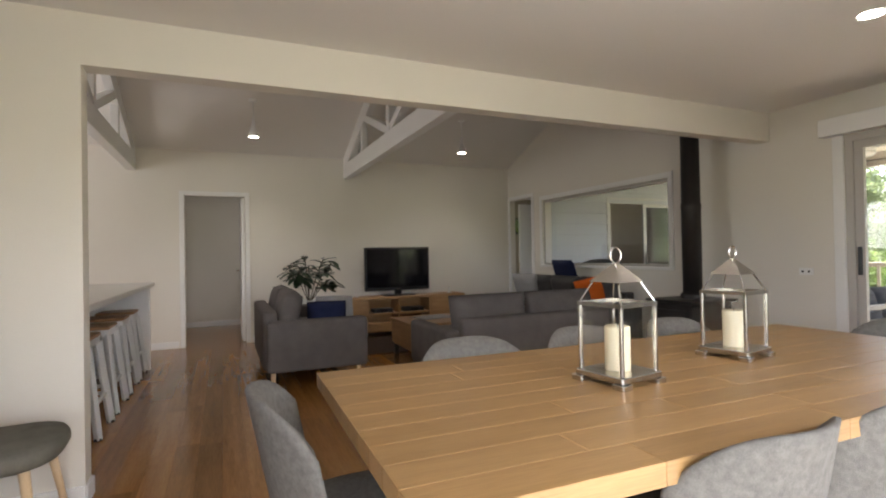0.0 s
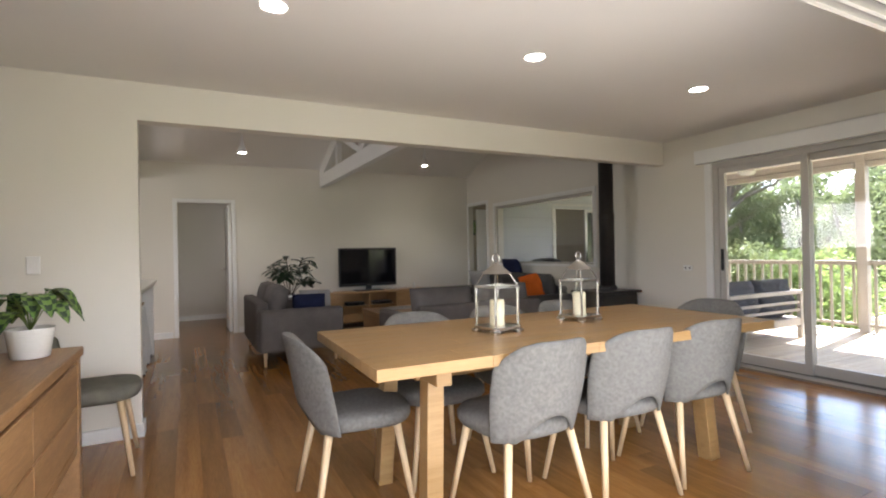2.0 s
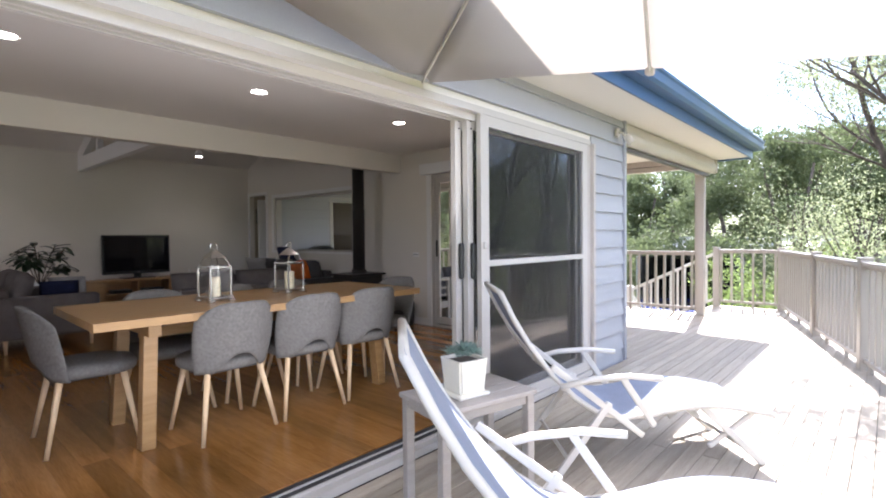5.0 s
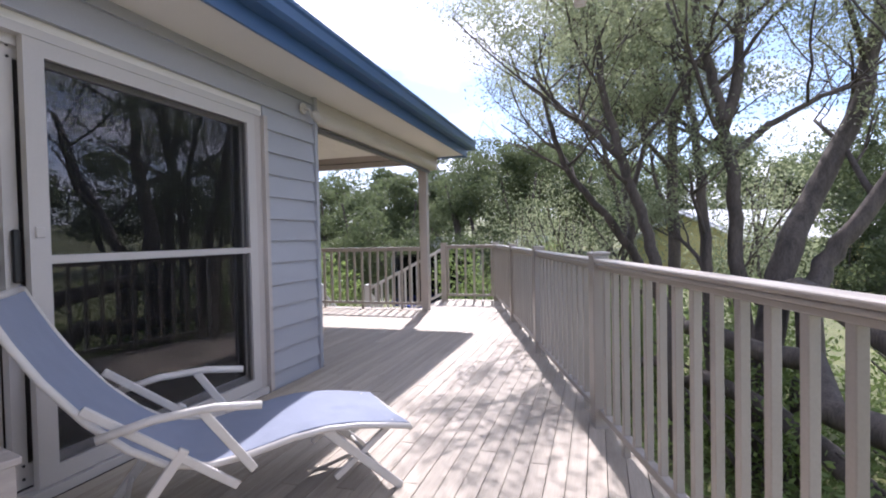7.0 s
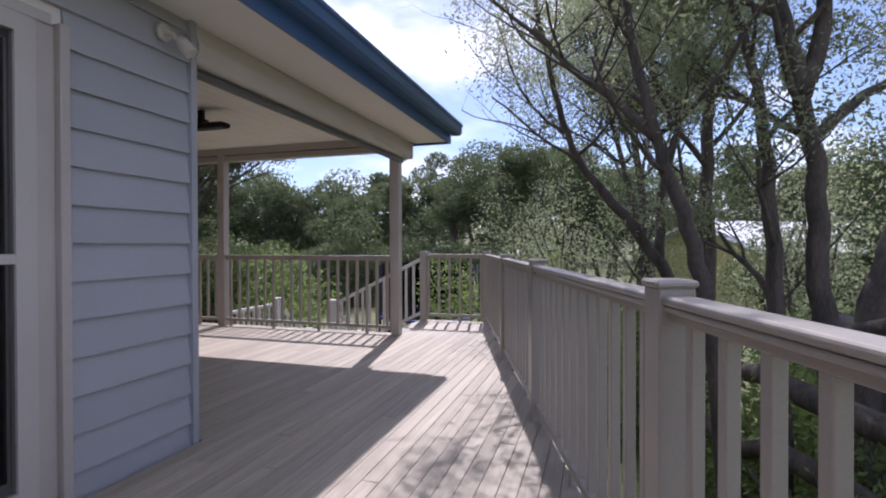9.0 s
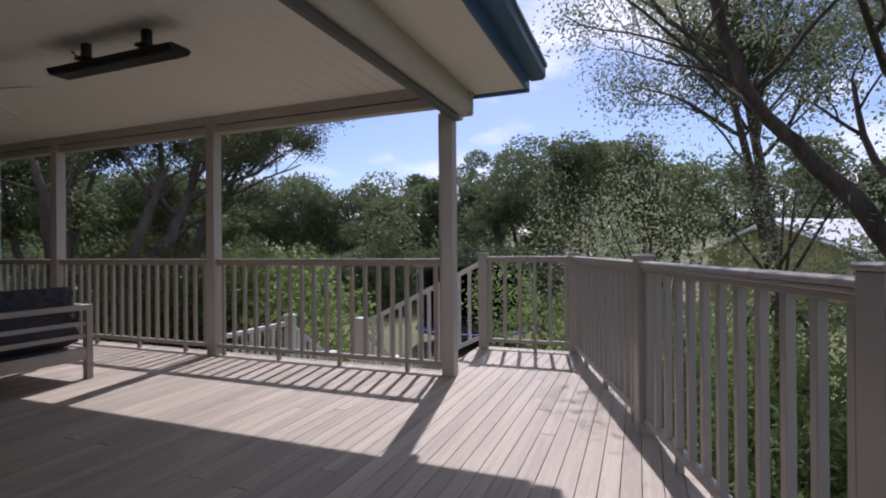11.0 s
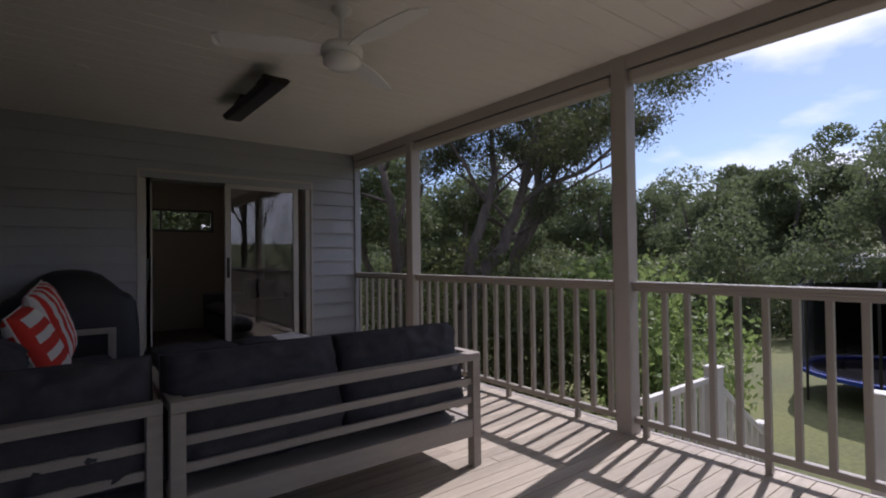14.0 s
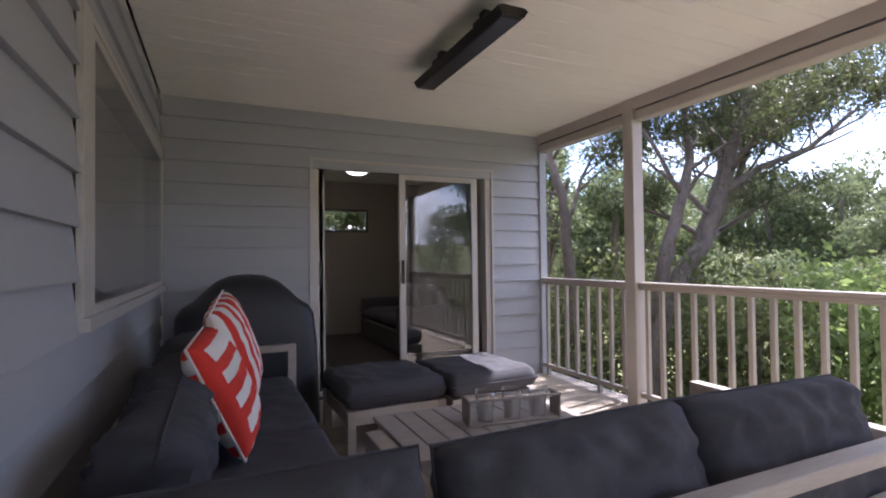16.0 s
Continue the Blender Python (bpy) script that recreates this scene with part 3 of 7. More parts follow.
weatherboards(wall_south, south_spans, (0, SX + 0.02, 0), (1, 0, 0), (0, -1, 0), -0.06, 2.44)
weatherboards(wall_east, east_spans, (EX - 0.02, 0, 0), (0, 1, 0), (1, 0, 0), -0.06, COVER_Z)
wall_end = structure("wall_end", wall_boxes([(EX - 0.02, 5.86, ENDY, ENDY + 0.12, -0.1, 2.6), (7.62, 8.26, ENDY, ENDY + 0.12, -0.1, 2.6), (5.86, 7.62, ENDY, ENDY + 0.12, 2.07, 2.6)]), WALLPAINT, "end wall of the covered deck, grey weatherboard outside", "wall")
weatherboards(wall_end, end_spans, (0, ENDY, 0), (1, 0, 0), (0, -1, 0), -0.06, COVER_Z)
structure("trim", box(EX - 0.02, EX + 0.024, SX - 0.028, SX + 0.02, -0.06, 2.44, 0.003), CLAD, "grey corner stop", "trim")
structure("trim", box(8.2, 8.28, ENDY - 0.05, ENDY + 0.06, -0.06, COVER_Z, 0.003), CLAD, "grey corner board", "trim")
structure("trim", wall_boxes([(5.835, 5.858, ENDY - 0.035, ENDY, 0, 2.095), (7.622, 7.645, ENDY - 0.035, ENDY, 0, 2.095), (5.858, 7.622, ENDY - 0.035, ENDY, 2.072, 2.095)]), FRAMEWHITE, "off-white door surround", "trim")
structure("trim", wall_boxes([(EX, EX + 0.022, 3.93, 4.058, 1.03, 2.05), (EX, EX + 0.022, 4.058, 6.432, 2.022, 2.05), (EX, EX + 0.04, 3.93, 6.432, 0.985, 1.028)]), FRAMEWHITE, "off-white window surround", "trim")

# room behind the end wall
structure("wall_room", wall_boxes([(4.71, 6.05, 9.9, 10.0, 0, 2.6), (7.33, 8.3, 9.9, 10.0, 0, 2.6), (6.05, 7.33, 9.9, 10.0, 0, 1.65), (6.05, 7.33, 9.9, 10.0, 2.02, 2.6), (8.2, 8.3, ENDY + 0.12, 9.9, 0, 2.6)]), shade("tan_wall_paint", (0.40, 0.345, 0.26), 0.7, vary=0.04, scale=1.5, grain=160, bump=0.05), "tan painted walls of the back room", "wall")
structure("ceiling_room", box(4.6, 8.3, ENDY + 0.12, 10.0, 2.45, 2.55), CEILPAINT, "white ceiling of the back room", "ceiling")
structure("floor_room", box(4.59, 8.3, ENDY + 0.0, 10.0, -0.1, 0.045), shade("brown_carpet", (0.10, 0.075, 0.055), 0.95, grain=200, bump=0.6), "brown carpet of the back room", "floor")
w2 = thing("window_2", (0, 0, 0), "small high window with a dark frame", "window", kind="structure")
part("window_frame", wall_boxes([(6.05, 6.09, 9.9, 9.96, 1.65, 2.02), (7.29, 7.33, 9.9, 9.96, 1.65, 2.02), (6.09, 7.29, 9.9, 9.96, 1.98, 2.02), (6.09, 7.29, 9.9, 9.96, 1.65, 1.69), (6.52, 6.55, 9.9, 9.96, 1.69, 1.98)]), STEELDARK, w2)
pn = part("pane", box(6.09, 7.29, 9.93, 9.934, 1.69, 1.98), CLEAR, w2)
pn.visible_shadow = False

# covered deck: ceiling, beams, roof, gutters
covered_boards = merged(*[box(EX, 8.32, -0.12 + 0.15 * k, 0.027 + 0.15 * k, COVER_Z, COVER_Z + 0.03, 0.004) for k in range(44)])
for v in covered_boards.verts:
    v.co.z -= 0.02 * (v.co.x - EX) / (8.32 - EX)
structure("ceiling_covered_deck", covered_boards, SOFFIT, "cream lining boards over the deck", "ceiling")
structure("roof", wall_boxes([(EX - 0.05, 8.40, -0.72, ENDY + 0.1, 2.602, 2.65), (WX, EX - 0.05, -0.72, SX, 2.602, 2.65), (WX, EX - 0.4, SX, 7.9, 4.25, 4.33), (EX, 8.34, -0.14, -0.05, COVER_Z, 2.60), (8.26, 8.34, -0.05, ENDY + 0.1, COVER_Z, 2.60)]), shade("grey_roof_sheet", (0.2, 0.2, 0.21), 0.5), "grey metal roof", "roof")
structure("roof_sheet", wall_boxes([(WX - 0.2, EX, DIV0 - 0.1, DIV0, 2.62, 4.3), (WX - 0.2, EX, SX, DIV0, 2.62, 2.68), (4.6, 8.6, ENDY + 0.1, 10.2, 2.6, 2.68)]), shade("blue_roof_sheet", (0.07, 0.12, 0.22), 0.5), "blue metal roof", "roof")
structure("soffit", box(WX, 8.36, -0.68, -0.145, 2.42, 2.45), SOFFIT, "cream lined eave", "soffit")
structure("soffit", box(WX, EX - 0.02, -0.145, SX + 0.02, 2.42, 2.45), SOFFIT, "cream lined eave", "soffit")
gut = thing("gutter", (0, 0, 0), "dark blue metal gutter and fascia along the eave", "gutter", kind="structure")
part("fascia", box(WX, 8.40, -0.70, -0.68, 2.395, 2.60, 0.002), GUTTER, gut)
gp = bmesh.new()
prof = [(-0.70, 2.505), (-0.80, 2.505), (-0.825, 2.53), (-0.825, 2.60), (-0.84, 2.615), (-0.84, 2.64), (-0.825, 2.64), (-0.81, 2.615), (-0.71, 2.62)]
ra = [gp.verts.new((WX, y, z)) for y, z in prof]
rb = [gp.verts.new((8.46, y, z)) for y, z in prof]
for i in range(len(prof)):
    j = (i + 1) % len(prof)
    gp.faces.new((ra[i], ra[j], rb[j], rb[i]))
gp.faces.new(ra[::-1])
gp.faces.new(rb)
part("gutter_trough", gp, GUTTER, gut)
part("fascia_end", wall_boxes([(8.36, 8.40, -0.68, ENDY, 2.395, 2.60)]), GUTTER, gut)
structure("eave_beam", box(EX, 8.33, -0.13, -0.06, 2.20, COVER_Z, 0.004), CREAM, "cream boxed beam at the edge of the covered deck", "beam")
blind = thing("roller_blind", (0, 0, 0), "rolled-up outdoor blind in a cream cassette under the eave", "blind")
cas = bmesh.new()
prof = [(-0.132, 2.415), (-0.215, 2.415)] + [(-0.165 + 0.085 * math.cos(radians(a)), 2.285 + 0.085 * math.sin(radians(a))) for a in range(150, 291, 14)] + [(-0.132, 2.205)]
ra = [cas.verts.new((EX + 0.03, y, z)) for y, z in prof]
rb = [cas.verts.new((8.20, y, z)) for y, z in prof]
for i in range(len(prof)):
    j = (i + 1) % len(prof)
    cas.faces.new((ra[i], ra[j], rb[j], rb[i]))
cas.faces.new(ra[::-1])
cas.faces.new(rb)
bmesh.ops.recalc_face_normals(cas, faces=cas.faces)
part("cassette", cas, CREAM, blind)
part("bottom_bar", box(EX + 0.06, 8.14, -0.165, -0.115, 2.145, 2.188, 0.006), STEELDARK, blind, "dark weighted bottom bar")
part("end_cap", box(8.201, 8.235, -0.26, -0.135, 2.20, 2.412, 0.02, 3), CREAM, blind)
for x in (8.29, 8.34):
    part("clip", box(x - 0.012, x + 0.012, -0.24, -0.20, 2.385, 2.419, 0.003), STEELDARK, blind, "small dark clip")
structure("eave_beam", box(8.178, 8.292, 0.085, ENDY - 0.05, 2.395, COVER_Z - 0.012, 0.004), POSTPAINT, "taupe beam over the posts", "beam")
for y0, y1 in ((0.03, 2.55), (2.67, 5.06), (5.18, ENDY - 0.06)):
    bl = thing("side_blind", (0, 0, 0), "rolled-up clear blind under the beam", "blind", group="blinds between the posts")
    part("cassette", box(8.185, 8.285, y0 + 0.01, y1 - 0.01, 2.305, 2.385, 0.008), POSTPAINT, bl)
    part("slot", box(8.183, 8.283, y0 + 0.02, y1 - 0.02, 2.388, 2.394, 0.001), STEELDARK, bl, "dark slot over the blind")

# posts of the covered deck
for y in (-0.03, 2.61, 5.12):
    structure("post", box(8.17, 8.28, y - 0.055, y + 0.055, -0.35, COVER_Z, 0.005), POSTPAINT, "taupe painted timber post", "post")
    structure("post_guide", box(8.205, 8.245, y + 0.056, y + 0.085, 0.05, 2.25, 0.003), POSTPAINT, "blind guide beside the post", "trim")

# ground
gb = bmesh.new()
GN = 90


def ground_z(x, y):
    r = math.hypot(x - 6, y)
    hill = max(0.0, r - 30) * 0.055
    return -1.45 + min(hill, 9.0) + 0.12 * noise.noise(Vector((x * 0.12, y * 0.12, 0))) - 0.35 * max(0.0, min(1.0, (x - 9) / 8)) * (r < 60)


gv = {}
for i in range(GN + 1):
    for j in range(GN + 1):
        u, v = 2 * i / GN - 1, 2 * j / GN - 1
        x, y = 6 + 900 * u * abs(u) ** 1.6, 900 * v * abs(v) ** 1.6
        gv[i, j] = gb.verts.new((x, y, ground_z(x, y)))
for i in range(GN):
    for j in range(GN):
        gb.faces.new((gv[i, j], gv[i + 1, j], gv[i + 1, j + 1], gv[i, j + 1]))
structure("ground", gb, LAWN, "dry lawn and leaf litter", "ground", smooth=True)

# ---- railings ----
BAL = finish(box(-0.0165, 0.0165, -0.0165, 0.0165, 0.0, 0.87, 0.003), "baluster", RAILPAINT)


def railing(name, a, b, top=1.0, post_at=(), label="beige painted railing with square balusters", feet=True, spacing=0.14, cap_w=0.084, post_top=1.04, phase=None):
    """A railing between two points on the deck, with posts at the given fractions."""
    a, b = Vector(a), Vector(b)
    L = (b - a).length
    yaw = math.degrees(math.atan2(b.y - a.y, b.x - a.x))
    r = thing(name, pose(a.x, a.y, a.z, 0, 0, yaw), label, "railing", kind="structure")
    part("top_rail", box(0, L, -cap_w / 2, cap_w / 2, top - 0.024, top, 0.010, 3), RAILPAINT, r)
    part("moulding", box(0, L, -cap_w / 2 + 0.006, cap_w / 2 - 0.006, top - 0.042, top - 0.0245, 0.006, 2), RAILPAINT, r)
    part("sub_rail", box(0, L, -0.021, 0.021, top - 0.064, top - 0.0425, 0.003), RAILPAINT, r)
    part("bottom_rail", box(0, L, -0.022, 0.022, 0.075, 0.115, 0.004), RAILPAINT, r)
    n = int(L / spacing)
    step = L / n if phase is None else spacing
    start = step / 2 if phase is None else phase
    for k in range(n):
        u = start + k * step
        if any(abs(u - f) < 0.062 for f in post_at):
            continue
        ob = part("baluster", BAL, None, r)
        ob.location = (u, 0, 0.085)
        if feet and k % 5 == 2:
            f = part("foot", box(-0.016, 0.016, -0.016, 0.016, 0, 0.075), RAILPAINT, r)
            f.location = (u, 0, 0)
    for f in post_at:
        p = part("newel_post", merged(box(f - 0.048, f + 0.048, -0.048, 0.048, -0.3, post_top - 0.02, 0.005), box(f - 0.055, f + 0.055, -0.055, 0.055, post_top - 0.02, post_top, 0.006)), RAILPAINT, r)
    return r


# posts stand in the line y = -2.64 + 0.3036 (x - 3.81)
def rail_y(x):
    return -2.64 + 0.3036 * (x - 3.81)


cos_rail = math.cos(math.atan(0.3036))
x_posts = (-1.72, 0.02, 1.84, 3.83, 5.65, 7.34)
railing("railing_diagonal", (-1.72, rail_y(-1.72), 0), (9.47, rail_y(9.47), 0), post_at=[(x + 1.72) / cos_rail for x in x_posts], spacing=0.1432, phase=0.0754)
railing("railing_corner", (9.47, rail_y(9.47), 0), (9.44, 0.035, 0), post_at=(0.0, 0.955), feet=True)
railing("railing_side", (8.225, 0.027, 0), (8.225, 2.553, 0))
railing("railing_side", (8.225, 2.667, 0), (8.225, 5.063, 0))
railing("railing_side", (8.225, 5.175, 0), (8.225, ENDY - 0.05, 0))
railing("railing_west", (-1.9, SX - 0.05, 0), (-1.72, rail_y(-1.72), 0), post_at=(0.05,))

# ---- stairs down to the garden ----
stair = thing("stairs", (0, 0, 0), "white timber stairs turning down to the lawn", "stairs", kind="structure")
for k in range(3):
    y0 = 0.09 + 0.28 * k
    part("tread", box(8.32, 9.38, y0, y0 + 0.29, -0.18 * (k + 1) - 0.04, -0.18 * (k + 1), 0.004), TEAK, stair)
part("landing", box(8.32, 9.42, 0.93, 2.66, -0.76, -0.72, 0.004), TEAK, stair)
for k in range(4):
    x0 = 9.42 + 0.27 * k
    part("tread", box(x0, x0 + 0.28, 1.56, 2.58, -0.9 - 0.18 * k - 0.04, -0.9 - 0.18 * k, 0.004), TEAK, stair)


def stair_rail(p, q, drop0, n):
    """A sloping handrail with balusters from p to q."""
    p, q = Vector(p), Vector(q)
    part("handrail", beam(p, q, 0.045, 0.05, 0.006), STAIRPAINT, stair)
    off = Vector((0, 0, -drop0))
    part("lower_rail", beam(p + off, q + off, 0.035, 0.045, 0.004), STAIRPAINT, stair)
    for k in range(1, n):
        a = p.lerp(q, k / n)
        part("baluster", beam(a + off, a, 0.032, 0.032), STAIRPAINT, stair)


stair_rail((9.43, 0.07, 0.92), (9.43, 1.52, 0.20), 0.8, 12)
stair_rail((9.47, 1.56, 0.12), (10.35, 1.56, -0.48), 0.75, 7)
stair_rail((9.47, 2.60, 0.12), (10.35, 2.60, -0.48), 0.75, 7)
stair_rail((8.40, 2.62, 0.16), (9.38, 2.62, 0.16), 0.8, 8)
for x, y, zt in ((9.43, 1.56, 0.27), (9.43, 2.60, 0.27), (10.38, 1.56, -0.38), (10.38, 2.60, -0.38)):
    part("newel_post", merged(box(x - 0.055, x + 0.055, y - 0.055, y + 0.055, -1.9, zt - 0.02, 0.005), box(x - 0.062, x + 0.062, y - 0.062, y + 0.062, zt - 0.02, zt, 0.006)), STAIRPAINT, stair)
part("stringer", wall_boxes([(8.30, 8.34, 0.09, 2.66, -1.3, -0.77), (9.36, 9.40, 0.93, 1.50, -1.5, -0.77)]), STAIRPAINT, stair)

# ---- lamps of the house ----


def downlight(x, y, z, watts, name="downlight", size=0.055, group="recessed downlights"):
    d = thing(name, (x, y, z), "round white recessed downlight, lit", "downlight", group=group)
    part("trim_ring", lathe([(size, 0.0), (size + 0.012, -0.006), (size + 0.014, 0.0)], 20), TRIM, d)
    part("lens", lathe([(0.001, -0.003), (size, -0.003), (size, 0.0)], 20), LAMPGLOW, d, "glowing lens")
    lit_spot("downlight_lamp", (x, y, z - 0.03), watts * 0.38, 140)


for x in (0.15, 1.68, 3.20):
    downlight(x, 1.5, CEIL, 1.5)


def pendant(x, y, z):
    p = thing("pendant_lamp", (x, y, z), "small white cone pendant lamp, lit", "pendant lamp", group="cone pendants in the living room")
    top = RIDGE_Z - (y - RIDGE_Y) * (RIDGE_Z - PLATE_Z) / (NY - RIDGE_Y) - z if y > RIDGE_Y else 0.7
    part("rod", tube([(0, 0, 0.1), (0, 0, top)], 0.008, 6), TRIM, p)
    part("shade", lathe([(0.075, 0.0), (0.055, 0.03), (0.03, 0.10), (0.014, 0.20), (0.012, 0.215)], 18), TRIM, p, smooth=True)
    part("bulb", lathe([(0.001, -0.002), (0.05, -0.002), (0.05, 0.004)], 16), LAMPGLOW, p, "glowing bulb")
    part("ceiling_rose", lathe([(0.045, top - 0.03), (0.045, top)], 14), TRIM, p)
    lit_spot("pendant_lamp_light", (x, y, z - 0.03), 1.6, 130)


pendant(0.45, 6.34, 2.655)
pendant(3.19, 6.34, 2.64)

# added area lamps: sky in the wide south opening, fill for an invented kitchen window, hall daylight
for nm, m, sx, sy, w in (("south_daylight", look((0.85, SI + 0.12, 1.08), (0.85, 3, 2.5)), 2.7, 1.95, 3.3), ("kitchen_fill", look((WX + 0.05, 5.3, 1.6), (0, 5.3, 1.2)), 1.8, 1.1, 4.8), ("hall_daylight", look((0.9, NY + 1.5, 1.4), (-0.5, NY + 1.5, 1.3)), 0.8, 1.6, 0.28)):
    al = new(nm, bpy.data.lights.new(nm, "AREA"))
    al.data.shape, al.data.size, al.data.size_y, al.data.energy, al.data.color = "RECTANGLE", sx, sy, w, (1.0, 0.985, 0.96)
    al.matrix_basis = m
# out-of-view frame made up to surround the kitchen fill lamp; the wall has no opening
kw = thing("window_3", (WX - 0.02, 5.3, 1.6), "invented kitchen window frame, out of view, round an added fill lamp", "window", kind="structure")
part("window_frame", wall_boxes([(0.02, 0.06, -0.97, -0.91, -0.62, 0.62), (0.02, 0.06, 0.91, 0.97, -0.62, 0.62), (0.02, 0.06, -0.91, 0.91, 0.56, 0.62), (0.02, 0.06, -0.91, 0.91, -0.62, -0.56)]), TRIM, kw)

# ---- roof trusses in the living room ----


def truss(x, group="white painted roof trusses"):
    t = thing("roof_truss", (x, 0, 0), "white painted timber truss under the raked ceiling", "truss", group=group)
    up = (1, 0, 0)
    part("tie_beam", box(-0.05, 0.05, 3.09, NY - 0.005, 2.365, 2.57, 0.005), TRIM, t)
    top = (0, RIDGE_Y, RIDGE_Z - 0.10)
    for a in ((0, NY - 0.01, PLATE_Z - 0.08), (0, 3.1, PLATE_Z - 0.08)):
        part("top_chord", beam(a, top, 0.20, 0.09, 0.004, up), TRIM, t)
    part("king_post", beam((0, RIDGE_Y, 2.571), (0, RIDGE_Y, RIDGE_Z - 0.05), 0.09, 0.09, 0.004, (0, 1, 0)), TRIM, t)
    for s in (1, -1):
        part("web", beam((0, RIDGE_Y + s * 1.15, 2.571), (0, RIDGE_Y + s * 1.15, 2.98), 0.075, 0.085, 0.003, (0, 1, 0)), TRIM, t)
        part("web", beam((0, RIDGE_Y + s * 0.06, 2.60), (0, RIDGE_Y + s * 1.1, 3.02), 0.085, 0.085, 0.003, up), TRIM, t)


truss(1.80)
truss(-0.95)

# ---- dining room ----
TOP = 0.838


def dining_table():
    t = thing("dining_table", pose(1.511, 1.209, FL, 0, 0, -1.3), "long oak dining table with thick slab legs and a strip-laid top", "table")
    h = TOP - FL
    rng = random.Random(4)
    y = -0.505
    k = 0
    widths = [0.101] * 10
    for w in widths:
        cuts = [-1.145]
        c = -1.145 + rng.uniform(0.35, 0.9)
        while c < 0.9:
            cuts.append(c)
            c += rng.uniform(0.5, 0.95)
        cuts.append(1.145)
        for a, b in zip(cuts, cuts[1:]):
            part("table_stave", box(a, b - 0.0006, y, y + w - 0.0006, h - 0.046, h, 0.0012), OAK, t)
        y += w
    for s in (-1, 1):
        for q in (-1, 1):
            part("leg", beam((s * 0.86, q * 0.30, 0), (s * 0.82, q * 0.26, h - 0.047), 0.075, 0.085, 0.004, (0, 1, 0)), OAK, t)
        part("cross_rail", box(s * 0.83 - 0.035, s * 0.83 + 0.035, -0.40, 0.40, h - 0.125, h - 0.0465, 0.003), OAK, t)
    part("stretcher", box(-0.80, 0.80, -0.03, 0.03, h - 0.19, h - 0.126, 0.003), OAK, t)
    return t


dining_table()


def chair_shell(seed=0):
    """The wrap-round upholstered back: a bent sheet with a rounded top and a curved cut-out below."""
    b = bmesh.new()
    nu, nv, th = 18, 12, 0.042
    pts = {}
    for side in (0, 1):
        for i in range(nu + 1):
            u = 2 * i / nu - 1
            for j in range(nv + 1):
                v = j / nv
                low = 0.40 + 0.11 * max(0.0, 1 - (u / 0.62) ** 2)
                high = 0.828 - 0.11 * abs(u) ** 4.5
                z = low + (high - low) * v
                hw = 0.220 + 0.035 * math.sin(3.1416 * min(1.0, max(0.0, (z - 0.36) / 0.55)))
                rim = 1 - 0.75 * max(abs(u) ** 8, abs(2 * v - 1) ** 8)
                depth = -0.245 + 0.115 * u * u - 0.20 * (z - 0.42)
                pts[side, i, j] = b.verts.new((u * hw, depth + side * 0.045 * rim, z))
    for side in (0, 1):
        for i in range(nu):
            for j in range(nv):
                q = [pts[side, i, j], pts[side, i + 1, j], pts[side, i + 1, j + 1], pts[side, i, j + 1]]
                b.faces.new(q if side == 0 else q[::-1])
    for i in range(nu):
        b.faces.new((pts[0, i + 1, 0], pts[0, i, 0], pts[1, i, 0], pts[1, i + 1, 0]))
        b.faces.new((pts[0, i, nv], pts[0, i + 1, nv], pts[1, i + 1, nv], pts[1, i, nv]))
    for j in range(nv):
        b.faces.new((pts[0, 0, j], pts[0, 0, j + 1], pts[1, 0, j + 1], pts[1, 0, j]))
        b.faces.new((pts[0, nu, j + 1], pts[0, nu, j], pts[1, nu, j], pts[1, nu, j + 1]))
    return b


def dining_chair(material=WEAVE):
    """Faces +y; the seat's middle stands over the origin."""
    c = thing("dining_chair", (0, 0, 0), "grey woven dining chair with curved back and beech legs", "chair", group="chairs round the dining table")
    part("backrest", chair_shell(), material, c, smooth=True)
    seat = bmesh.new()
    n, rings = 28, []
    prof = ((0.80, 0.405), (0.95, 0.41), (1.0, 0.43), (1.0, 0.455), (0.95, 0.475), (0.7, 0.485), (0.0, 0.487))
    for f, z in prof:
        ring = []
        for k in range(n):
            a = 6.28319 * k / n
            ca, sa = math.cos(a), math.sin(a)
            rx = 0.235 * (abs(ca) ** 0.72) * (1 if ca > 0 else -1)
            ry = 0.235 * (abs(sa) ** 0.72) * (1 if sa > 0 else -1)
            ring.append(seat.verts.new((rx * f * (1.0 + 0.04 * (sa > 0)), ry * f + 0.02, z)))
        rings.append(ring)
    for r0, r1 in zip(rings, rings[1:]):
        for k in range(n):
            seat.faces.new((r0[k], r0[(k + 1) % n], r1[(k + 1) % n], r1[k]))
    seat.faces.new(rings[0][::-1])
    bmesh.ops.remove_doubles(seat, verts=seat.verts, dist=1e-4)
    part("seat", seat, material, c, smooth=True)
    for sx in (-1, 1):
        for sy in (-1, 1):
            part("leg", tube([(sx * 0.235, sy * 0.225 - 0.01, 0), (sx * 0.165, sy * 0.155, 0.415)], [0.0115, 0.019], 10), OAKLEG, c, "tapered pale beech leg", smooth=True)
    part("seat_base", box(-0.17, 0.17, -0.16, 0.17, 0.392, 0.408, 0.004), BLACKPLASTIC, c)
    return c


